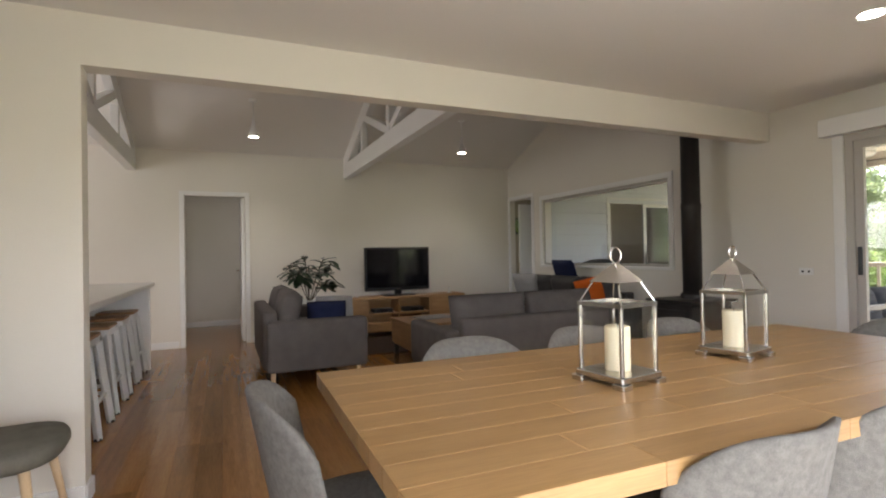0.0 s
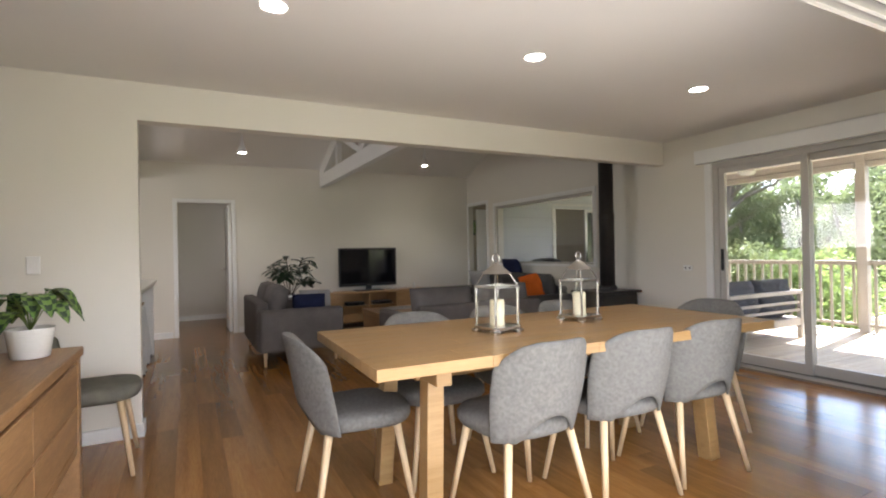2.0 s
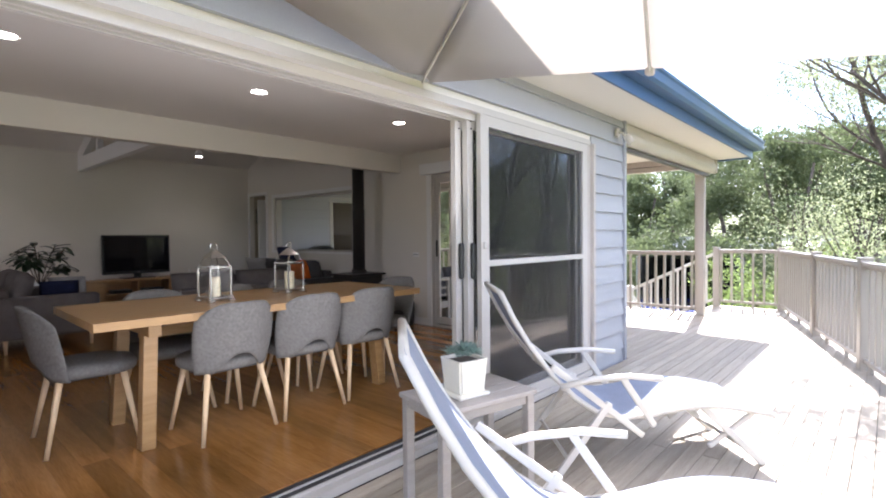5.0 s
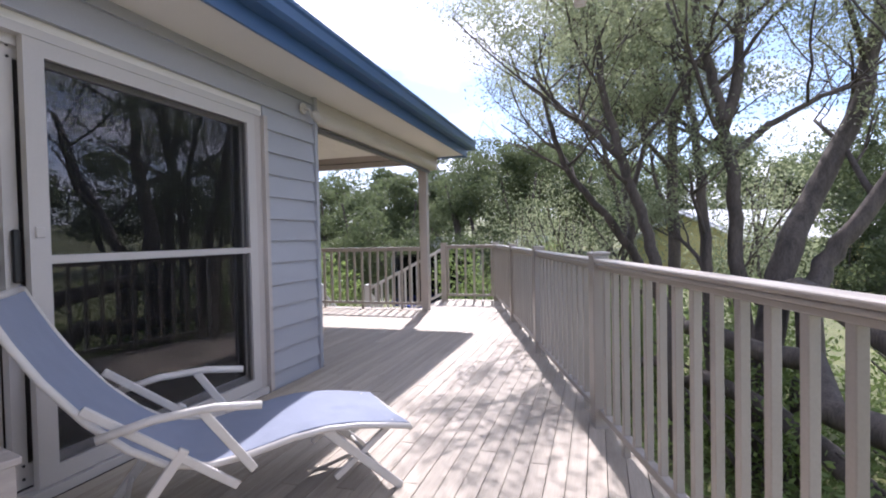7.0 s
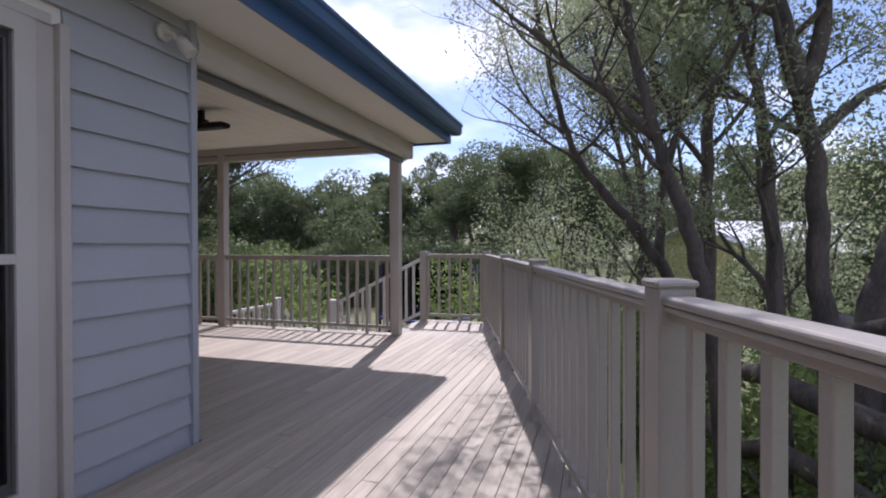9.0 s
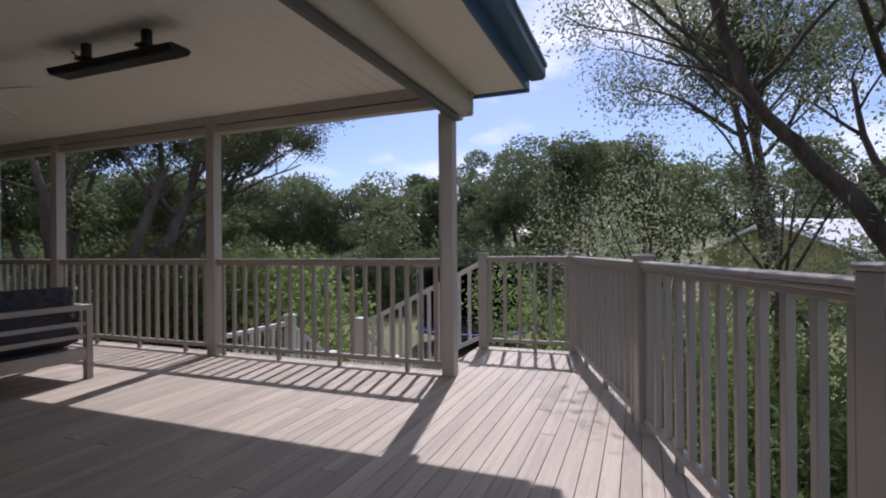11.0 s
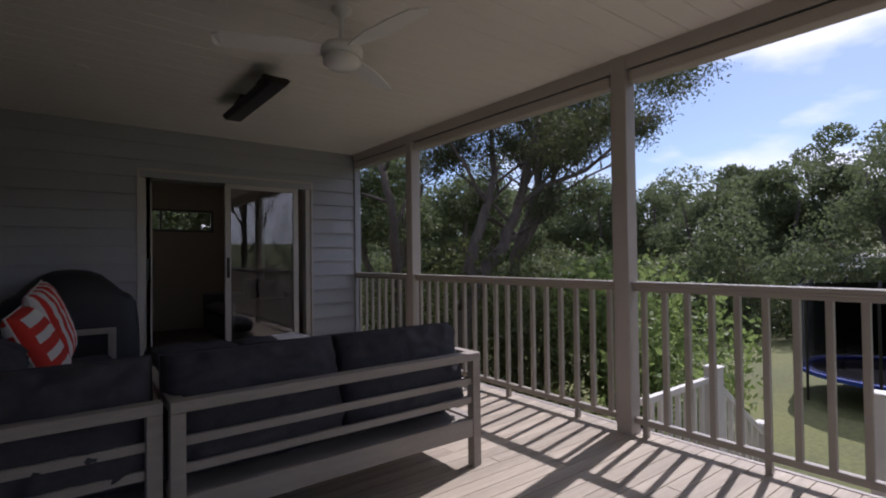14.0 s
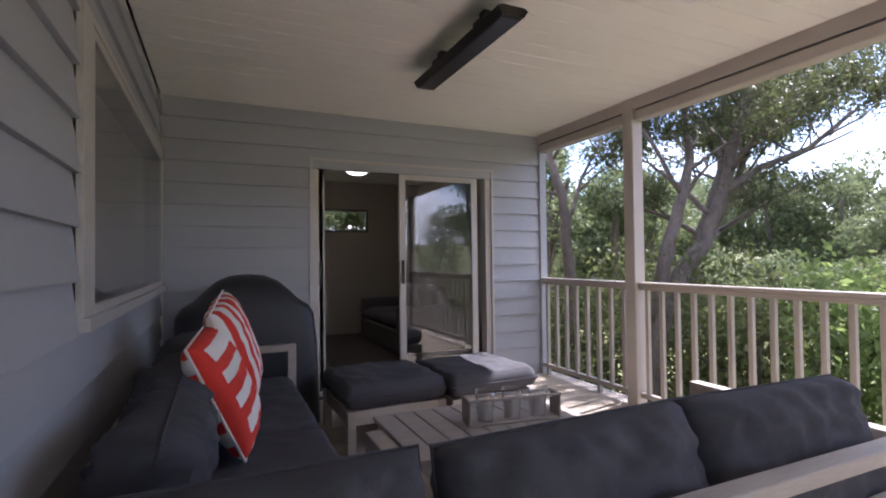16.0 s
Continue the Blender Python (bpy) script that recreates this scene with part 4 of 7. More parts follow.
# south side, facing the table
first = dining_chair()
first.matrix_basis = pose(1.09, 0.93, FL, 0, 0, 2)
CH = (1.635, 0.925, -2), (2.17, 0.93, -4)
for x, y, r in CH:
    copy_thing(first, pose(x, y, FL, 0, 0, r))
for x, y, r in ((0.98, 1.55, 180), (1.55, 1.56, 178), (2.10, 1.56, 183)):
    copy_thing(first, pose(x, y, FL, 0, 0, r))
copy_thing(first, pose(0.47, 1.40, FL, 0, 0, -92))
copy_thing(first, pose(2.68, 1.22, FL, 0, 0, 95))
spare = dining_chair(WEAVEDARK)
tagged(spare, "olive-grey fabric chair beside the sideboard", "chair", "spare chairs by the wall")
spare.matrix_basis = pose(-0.74, 2.50, FL, 0, 0, -88)
copy_thing(spare, pose(-0.80, 0.42, FL, 0, 0, -90))


def lantern(x, y, rot):
    ln = thing("lantern", pose(x, y, TOP, 0, 0, rot), "brushed steel and glass lantern with an ivory candle on the table", "lantern", group="lanterns on the dining table")
    w, h = 0.075, 0.225
    part("base", merged(box(-w - 0.012, w + 0.012, -w - 0.012, w + 0.012, 0.016, 0.034, 0.003), *[box(sx * w - 0.02, sx * w + 0.02, sy * w - 0.02, sy * w + 0.02, 0, 0.016, 0.002) for sx in (-1, 1) for sy in (-1, 1)]), CHROME, ln)
    for sx in (-1, 1):
        for sy in (-1, 1):
            part("upright", box(sx * w - 0.005, sx * w + 0.005, sy * w - 0.005, sy * w + 0.005, 0.034, h, 0.001), CHROME, ln)
    part("top_frame", wall_boxes([(-w - 0.006, w + 0.006, sy * w - 0.006, sy * w + 0.006, h, h + 0.012) for sy in (-1, 1)] + [(sx * w - 0.006, sx * w + 0.006, -w + 0.006, w - 0.006, h, h + 0.012) for sx in (-1, 1)]), CHROME, ln)
    for a, b in (((-w, -w), (w, -w)), ((w, -w), (w, w)), ((w, w), (-w, w)), ((-w, w), (-w, -w))):
        g = part("pane", beam((a[0] * 0.97, a[1] * 0.97, 0.13), (b[0] * 0.97, b[1] * 0.97, 0.13), 0.002, 0.185), CLEAR, ln, "clear glass pane")
        g.visible_shadow = False
    for sx in (-1, 1):
        for sy in (-1, 1):
            part("strut", tube([(sx * w, sy * w, h + 0.01), (sx * 0.045, sy * 0.045, h + 0.075)], 0.003, 6), CHROME, ln)
    roof = bmesh.new()
    ring = [roof.verts.new((sx * 0.055, sy * 0.055, h + 0.07)) for sx, sy in ((-1, -1), (1, -1), (1, 1), (-1, 1))]
    tip = [roof.verts.new((sx * 0.006, sy * 0.006, h + 0.125)) for sx, sy in ((-1, -1), (1, -1), (1, 1), (-1, 1))]
    for k in range(4):
        roof.faces.new((ring[k], ring[(k + 1) % 4], tip[(k + 1) % 4], tip[k]))
    roof.faces.new(ring[::-1])
    roof.faces.new(tip)
    part("roof", roof, CHROME, ln)
    part("ring_handle", tube([(0.024 * math.sin(a * 0.5236), 0, h + 0.148 + 0.024 * math.cos(a * 0.5236)) for a in range(13)], 0.003, 6, cap=False), CHROME, ln)
    can = thing("candle", pose(x, y, TOP + 0.0345), "ivory pillar candle inside the lantern", "candle", group="candles in the lanterns")
    part("wax", lathe([(0.036, 0), (0.037, 0.003), (0.037, 0.125), (0.033, 0.13), (0.012, 0.124), (0.0, 0.123)], 20), WAX, can, smooth=True)
    part("wick", tube([(0, 0, 0.12), (0.002, 0, 0.136)], 0.0015, 5), BLACKPLASTIC, can)


lantern(1.17, 1.20, 8)
lantern(1.79, 1.28, 10)


PLANTDARK = shade("dark_leaf", (0.015, 0.04, 0.018), 0.4, vary=0.2)
PLANTPALE = shade("pale_leaf_stripe", (0.13, 0.22, 0.05), 0.4, vary=0.2)


def striped_leaf_plant(x, y, z, seed, s=1.0):
    rng = random.Random(seed)
    p = thing("potted_plant", (x, y, z), "striped calathea plant in a white ceramic pot", "plant")
    part("pot", lathe([(0.055 * s, 0), (0.062 * s, 0.004), (0.078 * s, 0.11 * s), (0.08 * s, 0.115 * s), (0.073 * s, 0.113 * s), (0.068 * s, 0.10 * s), (0.0, 0.098 * s)], 22), CERAMIC, p, smooth=True)
    for k in range(17):
        a = k * 2.4 + rng.uniform(-0.2, 0.2)
        reach = rng.uniform(0.07, 0.17) * s
        rise = rng.uniform(0.07, 0.15) * s
        d = Vector((math.cos(a), math.sin(a), 0))
        base, tip0 = Vector((0, 0, 0.1 * s)), d * reach * 0.55 + Vector((0, 0, 0.1 * s + rise))
        part("stem", tube([base, base.lerp(tip0, 0.6) + Vector((0, 0, 0.02)), tip0], 0.0022, 5), LEAF_B, p)
        L, W = rng.uniform(0.11, 0.15) * s, rng.uniform(0.028, 0.036) * s
        b = bmesh.new()
        side = d.cross(Vector((0, 0, 1)))
        rows = []
        for i in range(9):
            f = i / 8
            c = tip0 + d * L * f * 0.8 + Vector((0, 0, 0.02 * math.sin(f * 3.1) - 0.075 * s * f * f))
            wd = W * max(0.02, math.sin((f * 0.94 + 0.04) * 3.1416)) ** 0.7
            rows.append([b.verts.new(c + side * wd * q + Vector((0, 0, 0.007 * abs(q)))) for q in (-1, -0.5, 0, 0.5, 1)])
        for i in range(8):
            for q in range(4):
                f = b.faces.new((rows[i][q], rows[i][q + 1], rows[i + 1][q + 1], rows[i + 1][q]))
                f.material_index = (i + (q in (0, 3))) % 2
        part("leaf", b, [PLANTDARK, PLANTPALE], p, "dark green leaf with pale stripes")
    return p




def sideboard():
    s = thing("sideboard", (-0.70, 1.23, FL), "solid timber sideboard with wide drawers and panel legs", "sideboard")
    h = 0.76
    part("top", box(-0.48, 0.0, -0.85, 0.85, h - 0.045, h, 0.004), ACACIA, s)
    part("side_panel", box(-0.47, -0.012, 0.775, 0.838, 0, h - 0.0455, 0.003), ACACIA, s)
    part("side_panel", box(-0.47, -0.012, -0.838, -0.775, 0, h - 0.0455, 0.003), ACACIA, s)
    part("body", box(-0.46, -0.035, -0.774, 0.774, 0.30, h - 0.05, 0.002), ACACIA, s)
    part("bottom_rail", box(-0.46, -0.02, -0.774, 0.774, 0.255, 0.298, 0.003), ACACIA, s)
    for y0, y1 in ((-0.768, -0.004), (0.004, 0.768)):
        part("drawer_front", box(-0.034, -0.016, y0, y1, 0.31, 0.48, 0.003), ACACIA, s)
        part("drawer_front", box(-0.034, -0.016, y0, y1, 0.488, 0.685, 0.003), ACACIA, s)
    part("back_panel", box(-0.46, -0.44, -0.774, 0.774, 0.02, 0.254), ACACIA, s)


sideboard()
striped_leaf_plant(-0.86, 1.86, FL + 0.76, 3, 1.15)
striped_leaf_plant(-1.02, 1.02, FL + 0.76, 8, 1.05)
sw = thing("light_switch", (-1.08, DIV0 - 0.012, 1.22), "white wall switch plate", "switch")
part("plate", box(-0.035, 0.035, 0, 0.012, -0.055, 0.055, 0.003), TRIM, sw)
part("rocker", box(-0.01, 0.01, -0.004, 0, -0.016, 0.016, 0.001), TRIM, sw)
sw = thing("blind_chain_cleat", (EI - 0.02, 2.66, 1.02), "small white wall outlet with a blind cord", "outlet")
part("plate", box(0.008, 0.02, -0.055, 0.055, -0.03, 0.03, 0.003), TRIM, sw)
for dy in (-0.025, 0.025):
    part("socket", box(0.004, 0.008, dy - 0.008, dy + 0.008, -0.008, 0.008), BLACKPLASTIC, sw)

# ---- living room ----


def sofa(name, m, w, d, back_h, arm_h, seats, material, label, arm=0.14, legs=True, cushions=True, group=""):
    """Faces +y. Its back runs along y = 0, x from 0 to w."""
    s = thing(name, m, label, "sofa", group=group)
    z0 = 0.15 if legs else 0.04
    part("base", box(0.02, w - 0.02, 0.05, d - 0.02, z0, 0.30, 0.02, 2), material, s, smooth=False)
    for x in (0, w - arm):
        part("armrest", box(x, x + arm, 0.02, d, z0, arm_h, 0.035, 3), material, s)
    part("back_frame", box(arm + 0.002, w - arm - 0.002, 0.0, 0.13, z0, back_h - 0.12, 0.03, 3), material, s)
    cw = (w - 2 * arm) / seats
    for k in range(seats):
        x = arm + cw * (k + 0.5)
        part("seat_cushion", moved(pillow(cw - 0.01, d - 0.16, 0.17, 0.16, 12, k + 3, pinch=7), pose(x, d / 2 + 0.08, 0.385)), material, s, smooth=True)
        part("back_cushion", moved(pillow(cw - 0.015, 0.50, 0.20, 0.32, 12, k + 9, pinch=5), pose(x, 0.235, back_h - 0.19, 76, 0, 0)), material, s, smooth=True)
    if legs:
        for x in (0.07, w - 0.07):
            for y in (0.08, d - 0.08):
                part("leg", tube([(x, y, 0), (x, y, z0)], [0.014, 0.022], 8), OAKLEG, s, "tapered timber leg", smooth=True)
    return s


sofa("armchair_sofa", pose(0.41, 6.22, FL, 0, 0, -90), 1.62, 0.92, 0.80, 0.60, 2, SOFAGREY, "charcoal fabric two-seat sofa facing the room", group="charcoal fabric sofas")
sofa("armchair_sofa", pose(1.74, 3.70, FL), 1.80, 0.90, 0.75, 0.54, 2, SOFAGREY, "charcoal fabric two-seat sofa with its back to the dining room", arm=0.13, group="charcoal fabric sofas")
sofa("leather_sofa", pose(4.50, 4.35, FL, 0, 0, 90), 2.1, 0.92, 0.80, 0.58, 3, LEATHER, "dark leather three-seat sofa under the window", legs=False)


def loose_cushion(x, y, z, w, rx, ry, rz, material, label, seed=1):
    c = thing("cushion", pose(x, y, z, rx, ry, rz), label, "cushion")
    part("cover", pillow(w, w, 0.16, 0.5, 14, seed), material, c, smooth=True)
    return c


loose_cushion(1.0, 4.88, FL + 0.575, 0.36, 68, 0, 168, NAVY, "navy cushion leaning on the charcoal sofa", 2)
loose_cushion(1.12, 5.08, FL + 0.60, 0.36, 70, 0, 160, GREYPILLOW, "pale patterned cushion on the charcoal sofa", 5)
loose_cushion(4.14, 4.80, FL + 0.66, 0.40, 62, 12, 95, ORANGE, "bright orange cushion on the leather sofa", 6)
loose_cushion(4.12, 6.16, FL + 0.66, 0.44, 66, 0, 110, GREYPILLOW, "pale grey cushion on the leather sofa", 7)
throw = thing("throw", (4.42, 5.55, FL + 0.76), "dark blue throw over the sofa back", "throw")
part("cloth", moved(pillow(0.5, 0.42, 0.12, 0.3, 12, 21, 0.02), pose(-0.08, 0, 0.06, 0, 70, 0)), NAVY, throw, smooth=True)


def tv_unit():
    t = thing("tv_cabinet", (2.42, 6.98, FL), "low oak television cabinet with open shelves between cupboards", "cabinet")
    w, d, h = 1.09, 0.40, 0.56
    part("top", box(-w, w, 0, d, h - 0.03, h, 0.004), TVOAK, t)
    part("bottom", box(-w, w, 0.01, d, 0.06, 0.09, 0.003), TVOAK, t)
    for x in (-w, -0.46, 0.02, 0.50, w - 0.028):
        part("upright", box(x, x + 0.028, 0.012, d - 0.01, 0.0905, h - 0.0305, 0.002), TVOAK, t)
    part("shelf", box(-0.43, 0.498, 0.02, d - 0.01, 0.31, 0.33, 0.002), TVOAK, t)
    part("back", box(-w + 0.03, w - 0.03, d - 0.01, d, 0.0905, h - 0.0305), TVOAK, t)
    for x0, x1 in ((-w + 0.03, -0.462), (0.53, w - 0.03)):
        part("door", box(x0, x1, -0.006, 0.010, 0.095, h - 0.036, 0.003), TVOAK, t)
    part("drawer", box(-0.43, 0.498, -0.006, 0.010, 0.0925, 0.20, 0.003), TVOAK, t)
    for x in (-w + 0.08, w - 0.08):
        part("leg", box(x - 0.03, x + 0.03, 0.03, d - 0.03, 0, 0.06), TVOAK, t)
    for x, z, w2 in ((0.26, 0.333, 0.16), (-0.2, 0.333, 0.14)):
        bx = thing("media_player", (2.42 + x, 7.10, FL + z - 0.003), "flat black media player on the shelf", "media player", group="media players")
        part("case", box(-w2, w2, -0.09, 0.12, 0.004, 0.055, 0.004), BLACKPLASTIC, bx)
        part("display", box(-0.05, 0.05, -0.0925, -0.0905, 0.02, 0.038), SCREEN, bx)


tv_unit()
tv = thing("television", (2.50, 7.20, FL + 0.56), "flat black television on a low stand, switched off", "television")
part("stand_foot", box(-0.24, 0.24, -0.11, 0.11, 0, 0.018, 0.006), BLACKPLASTIC, tv)
part("stand_neck", box(-0.05, 0.05, -0.02, 0.02, 0.018, 0.09, 0.005), BLACKPLASTIC, tv)
part("housing", box(-0.505, 0.505, -0.015, 0.05, 0.075, 0.72, 0.01, 2), BLACKPLASTIC, tv)
part("screen", box(-0.475, 0.475, -0.0185, -0.0155, 0.125, 0.69), SCREEN, tv, "dark glossy screen")
part("badge", box(-0.03, 0.03, -0.0185, -0.0155, 0.092, 0.104), CHROME, tv)
orn = thing("glass_bowl", (1.58, 7.12, FL + 0.56), "small white bowl and shells on the cabinet", "bowl")
part("bowl", lathe([(0.03, 0), (0.09, 0.03), (0.10, 0.045), (0.095, 0.045), (0.0, 0.012)], 18), CERAMIC, orn, smooth=True)
for k in range(3):
    part("shell", moved(lathe([(0.0, 0), (0.03, 0.01), (0.0, 0.03)], 10), pose(0.14 + 0.07 * k, 0.02 * k, 0)), CERAMIC, orn)
orn = thing("ornament", (3.34, 7.2, FL + 0.56), "small white ornament on the cabinet", "ornament")
part("figure", lathe([(0.03, 0), (0.03, 0.01), (0.012, 0.03), (0.026, 0.07), (0.0, 0.11)], 12), CERAMIC, orn, smooth=True)


def coffee_table():
    t = thing("coffee_table", (2.40, 5.36, FL), "low boxy timber coffee table with magazines", "coffee table")
    part("top", box(-0.49, 0.49, -0.39, 0.39, 0.39, 0.425, 0.004), ACACIA, t)
    part("base_board", box(-0.46, 0.46, -0.36, 0.36, 0.12, 0.145, 0.003), ACACIA, t)
    for sx in (-1, 1):
        part("end_panel", box(sx * 0.465 - 0.016, sx * 0.465 + 0.016, -0.36, 0.36, 0.1455, 0.3895, 0.003), ACACIA, t)
        for sy in (-1, 1):
            part("leg", box(sx * 0.44 - 0.025, sx * 0.44 + 0.025, sy * 0.33 - 0.025, sy * 0.33 + 0.025, 0, 0.1195, 0.003), BLACKMETAL, t, "dark metal leg")
    part("drawer_front", box(-0.448, 0.448, -0.362, -0.345, 0.15, 0.385, 0.003), ACACIA, t)
    part("back_panel", box(-0.448, 0.448, 0.345, 0.362, 0.15, 0.385, 0.003), ACACIA, t)
    mg = thing("magazine", pose(2.34, 5.45, FL + 0.425, 0, 0, 12), "open pale magazine on the coffee table", "magazine")
    part("pages", box(-0.20, 0.20, -0.14, 0.14, 0, 0.012, 0.002), GREYPILLOW, mg)


coffee_table()
rug = structure("rug", box(1.55, 3.6, 5.75, 6.9, FL + 0.0005, FL + 0.012, 0.004), shade("dark_rug", (0.045, 0.025, 0.016), 0.95, vary=0.3, scale=8, grain=120, bump=0.6), "dark flat-woven rug under the coffee table", "rug")


def indoor_plant(x, y, seed):
    rng = random.Random(seed)
    p = thing("potted_plant", (x, y, FL), "tall leafy rubber plant in a pale pot on a stand", "plant")
    part("stand", lathe([(0.14, 0.0), (0.15, 0.02), (0.12, 0.36), (0.0, 0.36)], 18), ACACIA, p)
    part("pot", lathe([(0.09, 0.36), (0.12, 0.38), (0.145, 0.60), (0.135, 0.60), (0.125, 0.56), (0.0, 0.55)], 20), CERAMIC, p, smooth=True)
    b = bmesh.new()
    leaves = bmesh.new()
    for k in range(9):
        a = k * 2.4 + rng.uniform(-0.3, 0.3)
        d = Vector((math.cos(a), math.sin(a), 0))
        tip = d * rng.uniform(0.15, 0.36) + Vector((0, 0, 0.55 + rng.uniform(0.2, 0.62)))
        mid = Vector((0, 0, 0.55)).lerp(tip, 0.5) + Vector((0, 0, 0.06))
        tube([(0, 0, 0.55), mid, tip], 0.006, 5, bm=b)
        for q in range(11):
            c = mid.lerp(tip, q / 10)
            aa = a + rng.uniform(-1.9, 1.9)
            dd = (Vector((math.cos(aa), math.sin(aa), 0)) + Vector((0, 0, rng.uniform(-0.25, 0.7)))).normalized()
            side = dd.cross(Vector((0, 0, 1))).normalized()
            L, W = rng.uniform(0.15, 0.24), rng.uniform(0.03, 0.05)
            nrm = side.cross(dd)
            rows = []
            for i in range(5):
                f = i / 4
                wd = W * math.sin(0.12 + f * 2.9) ** 0.8
                cc = c + dd * L * f - Vector((0, 0, 0.07 * f * f))
                rows.append([leaves.verts.new(cc + side * wd * s + nrm * 0.012 * abs(s)) for s in (-1, 0, 1)])
            for i in range(4):
                for s in range(2):
                    leaves.faces.new((rows[i][s], rows[i][s + 1], rows[i + 1][s + 1], rows[i + 1][s]))
    part("stem", b, BARK, p)
    part("foliage", leaves, shade("rubber_plant_leaf", (0.012, 0.03, 0.016), 0.3, vary=0.3, other=(0.04, 0.075, 0.035)), p, "glossy dark green leaves", smooth=True)


indoor_plant(1.12, 6.72, 5)


def wood_heater():
    h = thing("wood_heater", (4.265, 3.51, FL), "black cast-iron wood heater with a tall black flue", "heater")
    part("body", box(-0.30, 0.26, -0.22, 0.24, 0.16, 0.66, 0.02, 2), BLACKMETAL, h)
    part("top_plate", box(-0.34, 0.29, -0.26, 0.27, 0.66, 0.69, 0.008, 2), BLACKMETAL, h)
    part("door", box(-0.325, -0.302, -0.17, 0.19, 0.24, 0.60, 0.008, 2), BLACKMETAL, h, "iron door with a glass pane")
    part("plinth", box(-0.26, 0.22, -0.18, 0.20, 0.02, 0.16, 0.01), BLACKMETAL, h)
    part("flue", lathe([(0.088, 0.69), (0.088, 1.55), (0.092, 1.56), (0.092, 1.60), (0.085, 1.61), (0.085, 3.05)], 24), BLACKMETAL, h, "tall black flue pipe", smooth=True)
    part("flue_collar", lathe([(0.11, 0.691), (0.11, 0.73), (0.089, 0.75)], 24), BLACKMETAL, h)
    part("hearth_tile", box(-0.55, 0.30, -0.40, 0.42, 0.0, 0.02, 0.003), shade("dark_hearth_tile", (0.03, 0.03, 0.032), 0.4), h)


wood_heater()
bk = thing("wood_basket", (4.40, 2.72, FL), "black metal firewood basket with two hoop handles", "basket")
part("bin", lathe([(0.13, 0), (0.15, 0.30), (0.155, 0.30), (0.145, 0.28), (0.125, 0.02), (0.0, 0.02)], 18), BLACKMETAL, bk)
for dy in (-0.1, 0.1):
    part("handle", tube([(0.05 * math.cos(a * 0.314), dy, 0.30 + 0.07 * math.sin(a * 0.314)) for a in range(11)], 0.006, 6), BLACKMETAL, bk)
part("log", moved(tube([(-0.1, 0, 0), (0.1, 0, 0)], 0.045, 9), pose(0, 0, 0.28)), BARK, bk)


# ---- kitchen bar ----
bar = thing("kitchen_bar", (0, 0, FL), "white breakfast bar with a pale stone top", "bar counter")
part("panel", box(-1.28, -1.16, 3.35, 6.20, 0, 0.88, 0.003), TRIM, bar)
part("worktop", box(-1.62, -0.58, 3.30, 6.25, 0.88, 0.92, 0.005), shade("pale_stone", (0.62, 0.60, 0.56), 0.3, vary=0.06, scale=20), bar, "pale stone worktop")
part("end_panel", box(-1.158, -0.62, 6.14, 6.20, 0, 0.879, 0.003), TRIM, bar)
part("back_cabinet", box(-1.60, -1.282, 3.35, 6.20, 0, 0.879, 0.003), TRIM, bar)


def bar_stool():
    s = thing("bar_stool", (0, 0, 0), "white enamelled metal bar stool with a timber seat", "stool", group="stools at the kitchen bar")
    part("seat", box(-0.16, 0.16, -0.16, 0.16, 0.635, 0.662, 0.012, 2), ACACIA, s, "square timber seat")
    part("seat_rim", wall_boxes([(-0.15, 0.15, sy * 0.145 - 0.006, sy * 0.145 + 0.006, 0.585, 0.634) for sy in (-1, 1)] + [(sx * 0.145 - 0.006, sx * 0.145 + 0.006, -0.138, 0.138, 0.585, 0.634) for sx in (-1, 1)]), WHITEMETAL, s)
    for sx in (-1, 1):
        for sy in (-1, 1):
            part("leg", beam((sx * 0.205, sy * 0.205, 0), (sx * 0.14, sy * 0.14, 0.60), 0.05, 0.035, 0.008, (sy, -sx, 0)), WHITEMETAL, s)
            part("foot", box(sx * 0.205 - 0.022, sx * 0.205 + 0.022, sy * 0.205 - 0.022, sy * 0.205 + 0.022, -0.0, 0.018, 0.004), BLACKPLASTIC, s)
    for a, b in (((-1, -1), (1, -1)), ((1, -1), (1, 1)), ((1, 1), (-1, 1)), ((-1, 1), (-1, -1))):
        part("stretcher", beam((a[0] * 0.18, a[1] * 0.18, 0.22), (b[0] * 0.18, b[1] * 0.18, 0.22), 0.02, 0.024, 0.003), WHITEMETAL, s)
    return s


st = bar_stool()
st.matrix_basis = pose(-0.86, 4.12, FL)
for y in (4.72, 5.32, 5.86):
    copy_thing(st, pose(-0.86, y, FL))

# back room
cl = thing("ceiling_lamp", (6.86, 8.75, 2.45), "round white ceiling lamp, lit", "ceiling lamp")
part("dish", lathe([(0.0, -0.08), (0.10, -0.065), (0.17, -0.02), (0.18, 0.0)], 22), DIMGLOW, cl, smooth=True)
lit_spot("ceiling_lamp_light", (6.86, 8.75, 2.34), 0.12, 160)
sofa("guest_sofa", pose(7.95, 7.6, 0.045, 0, 0, 90), 1.8, 0.9, 0.78, 0.6, 2, SOFAGREY, "dark sofa in the back room", legs=False)

# ---- deck furniture by the house ----


